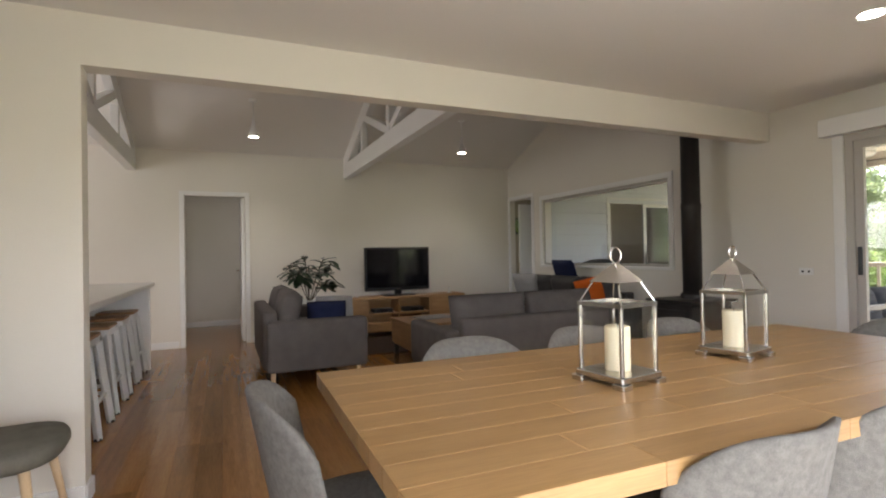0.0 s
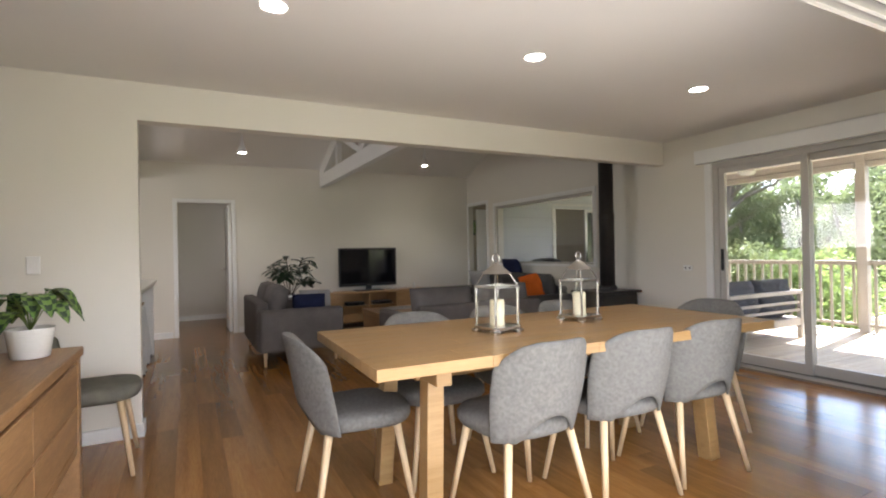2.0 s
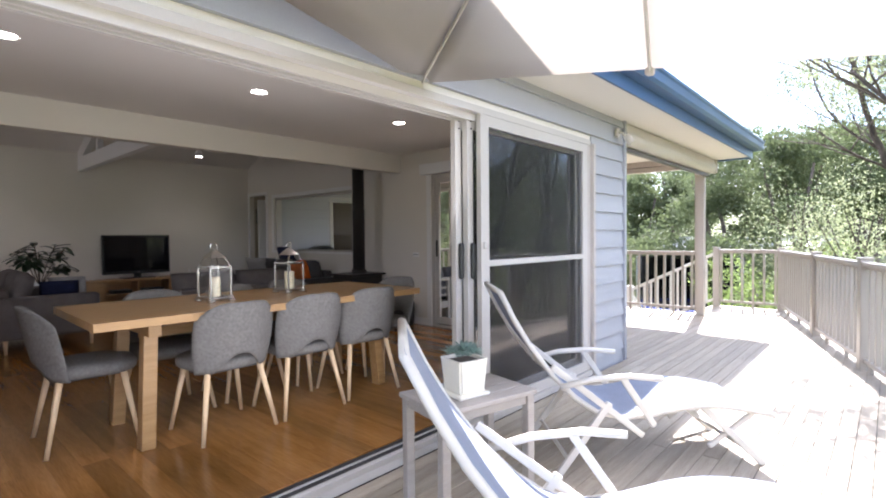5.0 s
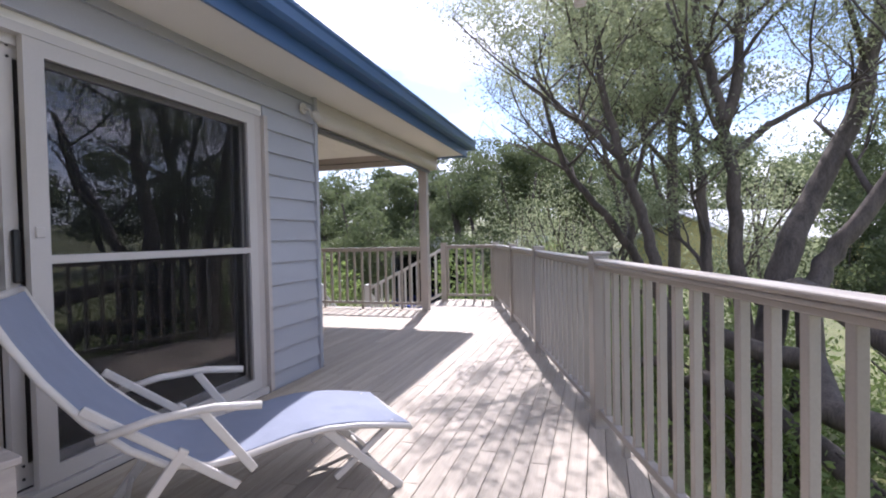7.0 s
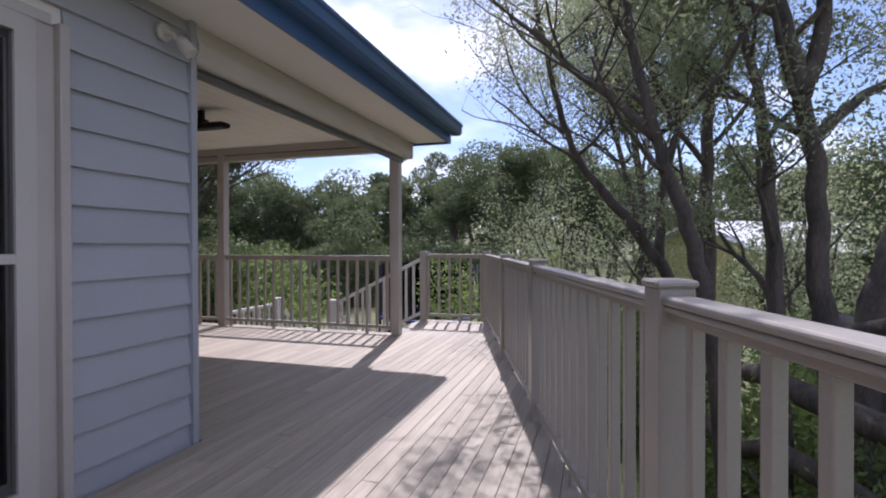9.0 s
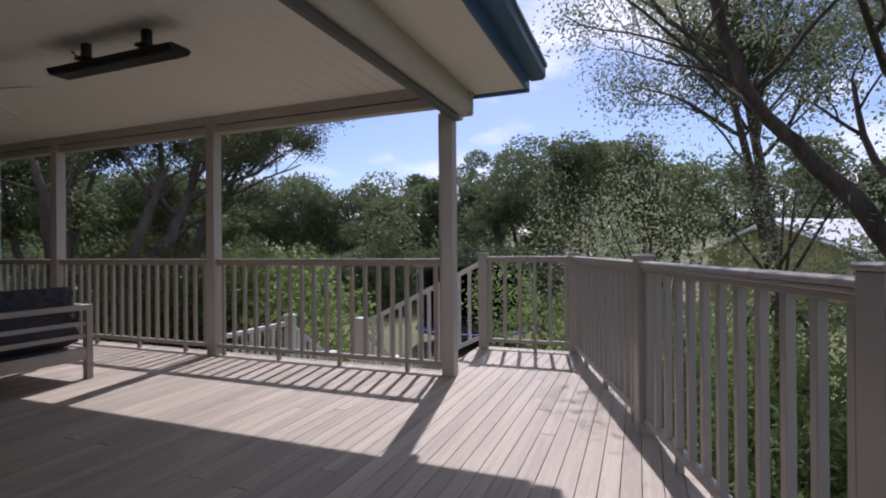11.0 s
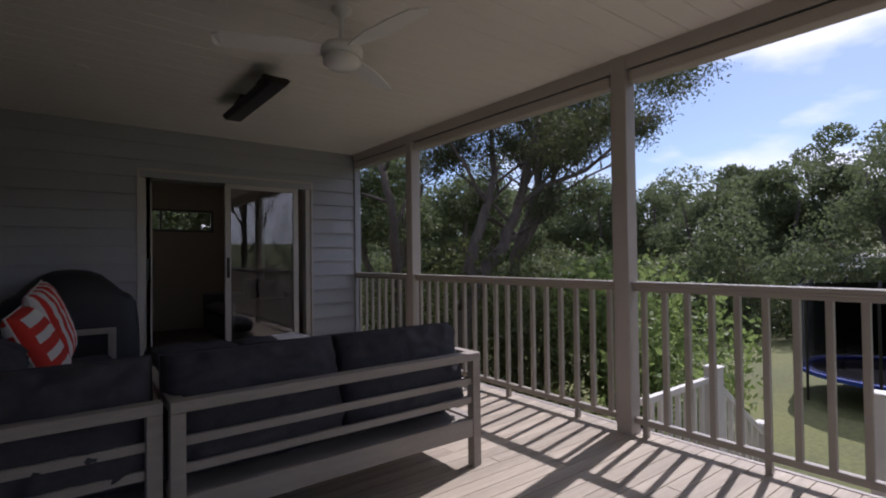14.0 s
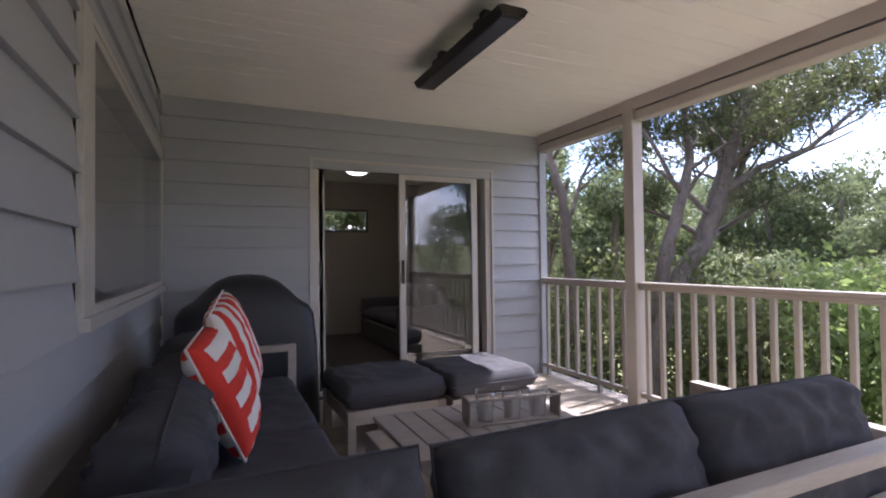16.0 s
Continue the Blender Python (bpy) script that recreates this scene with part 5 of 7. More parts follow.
def lounger(m):
    """Head end towards -x, foot end towards +x; width along y."""
    s = thing("sun_lounger", m, "champagne aluminium sun lounger with a grey-blue mesh sling", "sun lounger", group="sun loungers on the deck")
    hw = 0.265
    curve = [(-0.595, 0.975), (-0.52, 0.825), (-0.44, 0.69), (-0.32, 0.53), (-0.20, 0.41), (-0.08, 0.328), (0.06, 0.294), (0.20, 0.304), (0.38, 0.336), (0.52, 0.345), (0.66, 0.332), (0.78, 0.309), (0.90, 0.283)]
    for sy in (-1, 1):
        part("side_rail", tube([(x, sy * hw, z - 0.006) for x, z in curve], 0.0145, 8), ALUWHITE, s, smooth=True)
        part("front_leg", beam((0.50, sy * (hw - 0.02), 0.34), (0.86, sy * (hw - 0.02), 0.0), 0.02, 0.038, 0.006), ALUWHITE, s)
        part("front_strut", beam((0.84, sy * (hw - 0.042), 0.30), (0.56, sy * (hw - 0.042), 0.10), 0.018, 0.03, 0.006), ALUWHITE, s)
        part("rear_leg", beam((-0.02, sy * (hw + 0.028), 0.38), (-0.30, sy * (hw + 0.028), 0.0), 0.02, 0.038, 0.006), ALUWHITE, s)
        part("mid_leg", beam((-0.33, sy * (hw + 0.028), 0.58), (0.16, sy * (hw + 0.028), 0.20), 0.018, 0.034, 0.006), ALUWHITE, s)
        part("armrest", tube([(-0.29, sy * (hw + 0.05), 0.475), (-0.12, sy * (hw + 0.052), 0.515), (0.08, sy * (hw + 0.052), 0.525), (0.25, sy * (hw + 0.05), 0.505)], 0.0165, 8), ALUWHITE, s, smooth=True)
        part("arm_post", beam((0.04, sy * (hw + 0.05), 0.515), (0.22, sy * (hw + 0.03), 0.25), 0.018, 0.034, 0.005), ALUWHITE, s)
    for x, z in ((-0.595, 0.967), (0.90, 0.272)):
        part("cross_bar", tube([(x, -hw, z), (x, hw, z)], 0.0145, 8), ALUWHITE, s, smooth=True)
    part("leg_bar", tube([(0.775, -hw + 0.02, 0.08), (0.775, hw - 0.02, 0.08)], 0.011, 8), ALUWHITE, s)
    part("leg_bar", tube([(-0.24, -hw - 0.03, 0.08), (-0.24, hw + 0.03, 0.08)], 0.011, 8), ALUWHITE, s)
    b = bmesh.new()
    fine = []
    pads = [curve[0]] + curve + [curve[-1]]
    for p0, p1, p2, p3 in zip(pads, pads[1:], pads[2:], pads[3:]):
        for k in range(4):
            f = k / 4
            fine.append(tuple(0.5 * (2 * q1 + (q2 - q0) * f + (2 * q0 - 5 * q1 + 4 * q2 - q3) * f * f + (3 * q1 - q0 - 3 * q2 + q3) * f ** 3) for q0, q1, q2, q3 in zip(p0, p1, p2, p3)))
    fine.append(curve[-1])
    cols = (-1, -0.92, -0.5, 0, 0.5, 0.92, 1)
    rows = [[[b.verts.new((x, q * hw, z + lift - 0.009 * (1 - q * q))) for q in cols] for x, z in fine] for lift in (0.0105, 0.0065)]
    for top, grid in ((True, rows[0]), (False, rows[1])):
        for r0, r1 in zip(grid, grid[1:]):
            for q in range(6):
                quad = (r0[q], r1[q], r1[q + 1], r0[q + 1])
                b.faces.new(quad if top else quad[::-1])
    for q in (0, 6):
        for k in range(len(fine) - 1):
            b.faces.new((rows[0][k][q], rows[0][k + 1][q], rows[1][k + 1][q], rows[1][k][q]))
    bmesh.ops.recalc_face_normals(b, faces=b.faces)
    part("sling", b, SLING, s, "grey-blue woven mesh sling", smooth=True)
    return s


far_lounger = lounger(pose(2.419, -0.963, 0, 0, 0, -45))
copy_thing(far_lounger, pose(1.13, -1.57, 0, 0, 0, -42.7))


def side_table():
    t = thing("side_table", pose(1.535, -0.735, 0, 0, 0, -13.5), "low grey weathered timber side table", "side table")
    for k in range(4):
        part("slat", box(-0.285, 0.285, -0.18 + 0.091 * k, -0.093 + 0.091 * k, 0.495, 0.518, 0.003), TEAK, t)
    for sx in (-1, 1):
        part("apron", box(sx * 0.25 - 0.012, sx * 0.25 + 0.012, -0.127, 0.127, 0.45, 0.4945, 0.002), TEAK, t)
        part("rail", box(-0.227, 0.227, sx * 0.15 - 0.01, sx * 0.15 + 0.01, 0.45, 0.4945, 0.002), TEAK, t)
        for sy in (-1, 1):
            part("leg", box(sx * 0.25 - 0.022, sx * 0.25 + 0.022, sy * 0.15 - 0.022, sy * 0.15 + 0.022, 0, 0.4945, 0.003), TEAK, t)


side_table()


def succulent_pot(x, y, z):
    p = thing("succulent_pot", pose(x, y, z, 0, 0, -14), "cream square glazed pot of blue-green succulents on a saucer", "plant pot")
    b = bmesh.new()
    lev = ((0.068, 0.016), (0.072, 0.03), (0.082, 0.165), (0.082, 0.172), (0.074, 0.172), (0.070, 0.15))
    rings = [[b.verts.new((sx * r, sy * r, h)) for sx, sy in ((-1, -1), (1, -1), (1, 1), (-1, 1))] for r, h in lev]
    for r0, r1 in zip(rings, rings[1:]):
        for k in range(4):
            b.faces.new((r0[k], r0[(k + 1) % 4], r1[(k + 1) % 4], r1[k]))
    b.faces.new(rings[0][::-1])
    b.faces.new(rings[-1])
    bmesh.ops.bevel(b, geom=[e for e in b.edges if abs(e.verts[0].co.z - e.verts[1].co.z) > 0.05], offset=0.01, segments=2, affect="EDGES")
    part("pot", b, CREAMPOT, p)
    part("saucer", box(-0.088, 0.088, -0.088, 0.088, 0, 0.0155, 0.004), CREAMPOT, p)
    rng = random.Random(9)
    green = shade("blue_green_succulent", (0.10, 0.17, 0.14), 0.5, vary=0.2, other=(0.23, 0.32, 0.27))
    for cx, cy, sc in ((0.0, 0.0, 1.1), (-0.05, 0.02, 0.85), (0.05, 0.03, 0.9), (0.02, -0.05, 0.85), (-0.04, -0.045, 0.8)):
        r = bmesh.new()
        for k in range(26):
            a = k * 2.39996
            tilt = 0.25 + 0.045 * k
            L = (0.028 + 0.0016 * k) * sc
            d = Vector((math.cos(a) * math.sin(tilt), math.sin(a) * math.sin(tilt), math.cos(tilt)))
            sd = Vector((-math.sin(a), math.cos(a), 0))
            o = Vector((cx, cy, 0.165 + 0.035 * sc))
            q = [o, o + d * L * 0.6 + sd * 0.011 * sc, o + d * L * 1.25, o + d * L * 0.6 - sd * 0.011 * sc]
            up = sd.cross(d) * 0.006
            vs = [r.verts.new(v) for v in q] + [r.verts.new(o + d * L * 0.6 + up)]
            for i in range(4):
                r.faces.new((vs[i], vs[(i + 1) % 4], vs[4]))
            r.faces.new((vs[3], vs[2], vs[1], vs[0]))
        part("rosette", r, green, p, "fleshy blue-green rosette", smooth=True)
    part("soil", box(-0.069, 0.069, -0.069, 0.069, 0.15, 0.158), BARK, p)


succulent_pot(1.49, -0.745, 0.518)


def umbrella():
    """A square cantilever umbrella: eight ribs, canopy in eight panels, mast beyond the canopy."""
    u = thing("cantilever_umbrella", (0, 0, 0), "large square beige canvas umbrella over the loungers", "umbrella")
    c1, c3 = Vector((1.82, -0.15, 2.18)), Vector((2.55, -2.58, 1.97))
    mid = (c1 + c3) / 2
    across = (c3 - c1)
    inward = Vector((across.y, -across.x, 0)).normalized() * across.length
    c0, c2 = c1 + inward, c3 + inward
    c0.z, c2.z = c1.z + 0.02, c3.z + 0.02
    centre = (c1 + c3 + c0 + c2) / 4
    centre.z = 2.62
    rim = [c1, (c1 + c3) / 2, c3, (c3 + c2) / 2, c2, (c2 + c0) / 2, c0, (c0 + c1) / 2]
    for k in range(8):
        a, b_ = rim[k], rim[(k + 1) % 8]
        b = bmesh.new()
        n = 8
        g = {}
        for i in range(n + 1):
            for j in range(n + 1):
                f, s = i / n, j / n
                e = a.lerp(b_, s)
                bow = math.sin(3.14159 * s)
                p = centre.lerp(e, f) + Vector((0, 0, -0.014 * bow * f * (1 - 0.2 * f)))
                p += (centre - e).normalized() * 0.016 * bow * f * f
                g[i, j] = b.verts.new(p)
        for i in range(n):
            for j in range(n):
                b.faces.new((g[i, j], g[i + 1, j], g[i + 1, j + 1], g[i, j + 1]))
        bmesh.ops.remove_doubles(b, verts=b.verts, dist=1e-5)
        bmesh.ops.solidify(b, geom=list(b.faces), thickness=0.003)
        part("canopy_panel", b, CANVAS, u, smooth=True)
        down = Vector((0, 0, -0.02))
        rib = part("rib", tube([centre + down, rim[k] + down], 0.008, 6), ALUWHITE, u)
        part("rib_pocket", box(rim[k].x - 0.02, rim[k].x + 0.02, rim[k].y - 0.02, rim[k].y + 0.02, rim[k].z - 0.032, rim[k].z + 0.005, 0.007), CANVAS, u, "stitched canvas rib pocket")
    part("hub", moved(lathe([(0.05, -0.10), (0.055, -0.02), (0.03, 0.06), (0.0, 0.08)], 14), Matrix.Translation(centre)), ALUWHITE, u)
    mast = Vector((-2.1, -1.75, 0))
    part("mast", tube([mast, mast + Vector((0, 0, 2.75))], 0.038, 12), ALUWHITE, u)
    part("arm", tube([mast + Vector((0, 0, 2.70)), mast.lerp(centre, 0.5) + Vector((0, 0, 1.62)), centre + Vector((0, 0, 0.07))], 0.028, 10), ALUWHITE, u)
    part("base_plate", box(mast.x - 0.4, mast.x + 0.4, mast.y - 0.4, mast.y + 0.4, -0.02, 0.06, 0.01), BLACKMETAL, u)


umbrella()


def wall_spot(x, z):
    l = thing("wall_spotlight", (x, SX - 0.02, z), "cream twin-jointed outdoor wall spotlight", "wall lamp")
    part("back_plate", moved(lathe([(0.045, 0), (0.045, 0.02)], 14), pose(0, 0, 0, 90)), CREAM, l)
    part("arm", tube([(0, -0.02, 0), (0.01, -0.06, -0.01), (0.03, -0.08, -0.05)], 0.012, 8), CREAM, l)
    part("head", moved(lathe([(0.02, 0), (0.034, 0.02), (0.036, 0.10), (0.03, 0.10), (0.0, 0.07)], 14), pose(0.03, -0.08, -0.03, 140, 0, 30)), CREAM, l, smooth=True)


wall_spot(4.50, 2.27)

# ---- covered deck ----


def strip_heater(y0, y1, x=6.45, z=2.395):
    h = thing("strip_heater", (x, (y0 + y1) / 2, z), "black radiant strip heater under the deck ceiling", "heater", group="strip heaters under the ceiling")
    L = (y1 - y0) / 2
    b = bmesh.new()
    prof = ((-0.085, 0.0), (-0.06, -0.035), (0.06, -0.035), (0.085, 0.0), (0.06, 0.012), (-0.06, 0.012))
    ra, rb = [b.verts.new((px, -L, pz)) for px, pz in prof], [b.verts.new((px, L, pz)) for px, pz in prof]
    for i in range(6):
        b.faces.new((ra[i], ra[(i + 1) % 6], rb[(i + 1) % 6], rb[i]))
    b.faces.new(ra[::-1])
    b.faces.new(rb)
    bmesh.ops.recalc_face_normals(b, faces=b.faces)
    part("body", b, BLACKMETAL, h)
    part("face_plate", box(-0.055, 0.055, -L + 0.02, L - 0.02, -0.041, -0.0355, 0.002), BLACKPLASTIC, h)
    for s in (-0.5, 0.5):
        part("bracket", merged(box(-0.02, 0.02, s * L - 0.03, s * L + 0.03, 0.0125, COVER_Z - z, 0.003), box(-0.05, 0.05, s * L - 0.05, s * L + 0.05, 0.04, 0.062, 0.004)), BLACKMETAL, h)
    part("cable", tube([(0.02, L * 0.55, 0.02), (0.06, L * 0.75, 0.09), (0.04, L * 0.9, COVER_Z - z)], 0.006, 6), BLACKPLASTIC, h)


strip_heater(1.09, 2.24, 6.50, 2.345)
strip_heater(4.03, 5.14, 6.40, 2.39)


def ceiling_fan(x, y):
    f = thing("ceiling_fan", (x, y, COVER_Z), "white three-blade ceiling fan at rest", "ceiling fan")
    part("canopy", lathe([(0.055, 0), (0.055, -0.02), (0.02, -0.05)], 18), TRIM, f, smooth=True)
    part("down_rod", tube([(0, 0, -0.04), (0, 0, -0.20)], 0.012, 10), TRIM, f)
    part("motor", lathe([(0.03, -0.18), (0.09, -0.20), (0.11, -0.225), (0.11, -0.255), (0.09, -0.27)], 24), TRIM, f, smooth=True)
    part("lamp_dome", lathe([(0.10, -0.27), (0.10, -0.30), (0.07, -0.325), (0.0, -0.335)], 24), CERAMIC, f, "white glass dome", smooth=True)
    for k in range(3):
        a = radians(38 + 120 * k)
        d, s = Vector((math.cos(a), math.sin(a), 0)), Vector((-math.sin(a), math.cos(a), 0))
        b = bmesh.new()
        rows = []
        for r, w in ((0.10, 0.035), (0.16, 0.05), (0.28, 0.068), (0.48, 0.066), (0.60, 0.055), (0.635, 0.03)):
            rows.append([b.verts.new(d * r + s * (w * q) + Vector((0, 0, -0.235 + q * 0.012 + e))) for q, e in ((-1, 0), (1, 0), (1, 0.008), (-1, 0.008))])
        for r0, r1 in zip(rows, rows[1:]):
            for i in range(4):
                b.faces.new((r0[i], r0[(i + 1) % 4], r1[(i + 1) % 4], r1[i]))
        b.faces.new(rows[0][::-1])
        b.faces.new(rows[-1])
        part("blade", b, TRIM, f)


ceiling_fan(6.42, 3.12)
wire = thing("surface_cable", (6.43, 3.64, COVER_Z - 0.004), "thin white cable run along the ceiling", "cable")
part("run", box(-0.006, 0.006, -0.50, 0.45, -0.006, 0.004), TRIM, wire)
for x, y in ((5.35, 4.9), (7.45, 4.9), (5.4, 1.6), (7.4, 1.7)):
    d = thing("ceiling_speaker", (x, y, COVER_Z), "small round flush ceiling fitting, unlit", "ceiling fitting", group="flush ceiling fittings")
    part("ring", lathe([(0.045, 0), (0.045, -0.006), (0.035, -0.008), (0.0, -0.006)], 18), SOFFIT, d)


def outdoor_frame(m, w, d, label, back=True, arms=(True, True), group="grey teak outdoor lounge"):
    """Slatted timber lounge frame; its back at y = 0, facing +y, x from 0 to w."""
    s = thing("outdoor_sofa", m, label, "outdoor sofa", group=group)
    t = 0.055
    z1 = 0.635
    for x, has in ((0, arms[0]), (w - t, arms[1])):
        part("back_post", box(x, x + t, 0, t, 0, z1 - 0.045, 0.003), OUTFRAME, s)
        part("front_post", box(x, x + t, d - t, d, 0, (z1 if has else 0.28) - 0.045, 0.003), OUTFRAME, s)
        part("side_rail", box(x, x + t, t + 0.001, d - t - 0.001, 0.19, 0.27, 0.003), OUTFRAME, s)
        if has:
            part("arm_top", box(x, x + t, t * 1.2, d, z1 - 0.044, z1, 0.003), OUTFRAME, s)
    part("seat_rail", box(t + 0.001, w - t - 0.001, 0.004, 0.044, 0.17, 0.27, 0.003), OUTFRAME, s)
    part("front_rail", box(t + 0.001, w - t - 0.001, d - 0.044, d - 0.004, 0.17, 0.27, 0.003), OUTFRAME, s)
    part("back_top", box(0, w, -0.002, t * 1.15, z1 - 0.044, z1, 0.003), OUTFRAME, s)
    for k in range(2):
        part("back_slat", box(t + 0.001, w - t - 0.001, 0.012, 0.032, 0.355 + 0.105 * k, 0.39 + 0.105 * k, 0.002), OUTFRAME, s)
    part("seat_board", box(t, w - t, 0.05, d - 0.05, 0.245, 0.26), OUTFRAME, s)
    return s


def cushion_on(m, w, d, h, label, seed, pinch=7, puff=0.18, wrinkle=0.012, group="charcoal lounge cushions"):
    c = thing("lounge_cushion", m, label, "cushion", group=group)
    part("cover", pillow(w, d, h, puff, 30, seed, wrinkle, pinch), OUTCUSH, c, smooth=True)
    loop = [(sx * (w / 2 + 0.001), sy * (d / 2 + 0.001), 0) for sx, sy in ((-1, -1), (1, -1), (1, 1), (-1, 1), (-1, -1))]
    part("piping", tube(loop, 0.005, 6, cap=False), OUTCUSH, c)
    return c


# back row, its back to the open deck
outdoor_frame(pose(5.56, 2.835, 0), 1.56, 0.82, "grey teak outdoor sofa seen from its slatted back")
outdoor_frame(pose(4.78, 2.86, 0), 0.76, 0.82, "grey teak corner unit of the outdoor lounge", arms=(False, False))
# run along the house wall
outdoor_frame(pose(4.78, 5.62, 0, 0, 0, -90), 1.90, 0.82, "grey teak outdoor sofa along the weatherboard wall", arms=(True, False))
for k, x in enumerate((5.60 + 0.365, 5.60 + 1.10)):
    cushion_on(pose(x + 0.01, 3.34, 0.345), 0.75, 0.66, 0.17, "charcoal seat cushion on the outdoor sofa", 30 + k)
cushion_on(pose(5.17, 3.34, 0.345), 0.74, 0.66, 0.17, "charcoal seat cushion on the corner unit", 35)
for k, y in enumerate((4.12, 4.78, 5.3)):
    cushion_on(pose(5.24, y + 0.02, 0.345), 0.68, 0.62, 0.17, "charcoal seat cushion along the wall", 40 + k)
for k, (x, w) in enumerate(((5.16, 0.74), (5.95, 0.78), (6.71, 0.74))):
    cushion_on(pose(x, 3.04, 0.545, 76, 0, (0, 2, -2)[k]), w, 0.48, 0.28, "charcoal back cushion standing above the slatted back", 50 + k, 4.2, 0.34, 0.03)
for k, (y, w) in enumerate(((3.62, 0.60), (4.30, 0.72), (5.02, 0.72))):
    cushion_on(pose(4.94, y, 0.56, 76, 0, -90), w, 0.48, 0.27, "charcoal back cushion against the wall", 60 + k, 4.2, 0.34, 0.03)

# ottomans and slatted table
for k, (x, y) in enumerate(((6.16, 5.42), (6.85, 5.38))):
    o = thing("ottoman", pose(x, y, 0, 0, 0, 2), "low grey teak ottoman frame", "ottoman", group="ottomans on the deck")
    for sx in (-1, 1):
        for sy in (-1, 1):
            part("leg", box(sx * 0.31 - 0.027, sx * 0.31 + 0.027, sy * 0.31 - 0.027, sy * 0.31 + 0.027, 0, 0.27, 0.003), OUTFRAME, o)
    for sy in (-1, 1):
        part("rail", box(-0.282, 0.282, sy * 0.31 - 0.018, sy * 0.31 + 0.018, 0.18, 0.27, 0.003), OUTFRAME, o)
        part("rail", box(sy * 0.31 - 0.018, sy * 0.31 + 0.018, -0.282, 0.282, 0.18, 0.27, 0.003), OUTFRAME, o)
    part("board", box(-0.29, 0.29, -0.29, 0.29, 0.255, 0.268), OUTFRAME, o)
    cushion_on(pose(x, y, 0.352, 0, 0, 2), 0.69, 0.69, 0.165, "charcoal cushion on the ottoman", 70 + k)


def slat_table():
    t = thing("outdoor_coffee_table", (6.36, 4.28, 0), "low grey slatted teak coffee table", "coffee table")
    for k in range(9):
        part("slat", box(-0.50 + 0.1115 * k, -0.394 + 0.1115 * k, -0.33, 0.33, 0.355, 0.378, 0.003), TEAK, t)
    for sx in (-1, 1):
        for sy in (-1, 1):
            part("leg", box(sx * 0.45 - 0.03, sx * 0.45 + 0.03, sy * 0.28 - 0.03, sy * 0.28 + 0.03, 0, 0.354, 0.003), TEAK, t)
        part("apron", box(-0.42, 0.42, sx * 0.29 - 0.012, sx * 0.29 + 0.012, 0.30, 0.354, 0.002), TEAK, t)


slat_table()


def candle_tray():
    c = thing("candle_tray", pose(6.485, 4.235, 0.378, 0, 0, -8), "bent timber tray holding three glass tumblers with candles", "candle holder")
    b = bmesh.new()
    for z0, z1 in ((0.0, 0.012),):
        box(-0.24, 0.24, -0.055, 0.055, 0, 0.012, 0.004, bm=b)
    part("tray_base", b, OUTFRAME, c)
    part("tray_end", merged(box(-0.252, -0.24, -0.055, 0.055, 0.0, 0.13, 0.005)), OUTFRAME, c)
    part("tray_end", merged(box(0.24, 0.252, -0.055, 0.055, 0.0, 0.13, 0.005)), OUTFRAME, c)
    part("tray_top", wall_boxes([(-0.252, 0.252, -0.055, -0.043, 0.118, 0.13), (-0.252, 0.252, 0.043, 0.055, 0.118, 0.13)]), OUTFRAME, c)
    for k in (-1, 0, 1):
        t = thing("tumbler", c.matrix_basis @ pose(k * 0.145, 0, 0.0125), "clear glass tumbler with a white candle", "tumbler", group="tumblers in the tray")
        part("glass", lathe([(0.04, 0.0), (0.052, 0.15), (0.05, 0.15), (0.038, 0.006), (0.0, 0.006)], 18), CLEAR, t, smooth=True)
        part("candle", lathe([(0.035, 0.007), (0.041, 0.10), (0.0, 0.104)], 16), WHITECLOTH, t, "white candle")


candle_tray()


def striped_cushion(m, seed, bent):
    c = thing("striped_cushion", m, "red and white striped cushion with white piping", "cushion", group="striped cushions on the lounge")
    w = 0.48
    b = pillow(w, w, 0.17, 0.45, 40, seed, 0.006)
    for f in b.faces:
        p = f.calc_center_median()
        v = p.y if bent else p.x
        f.material_index = int(math.floor((v + 2.4) / 0.052)) % 2
        if bent and p.z > 0 and p.x < -w / 2 + 0.05:
            f.material_index = 0
    part("cover", b, [RED, WHITECLOTH], c, smooth=True)
    loop = [(sx * w / 2, sy * w / 2, 0) for sx, sy in ((-1, -1), (1, -1), (1, 1), (-1, 1), (-1, -1))]
    part("piping", tube(loop, 0.006, 6, cap=False), WHITECLOTH, c)


striped_cushion(pose(5.14, 4.30, 0.69, 66, 0, 80) @ pose(0, 0, 0, 0, 0, 6), 3, True)
striped_cushion(pose(5.19, 4.66, 0.79, 72, 0, 80) @ pose(0, 0, 0, 0, 0, 10), 7, False)


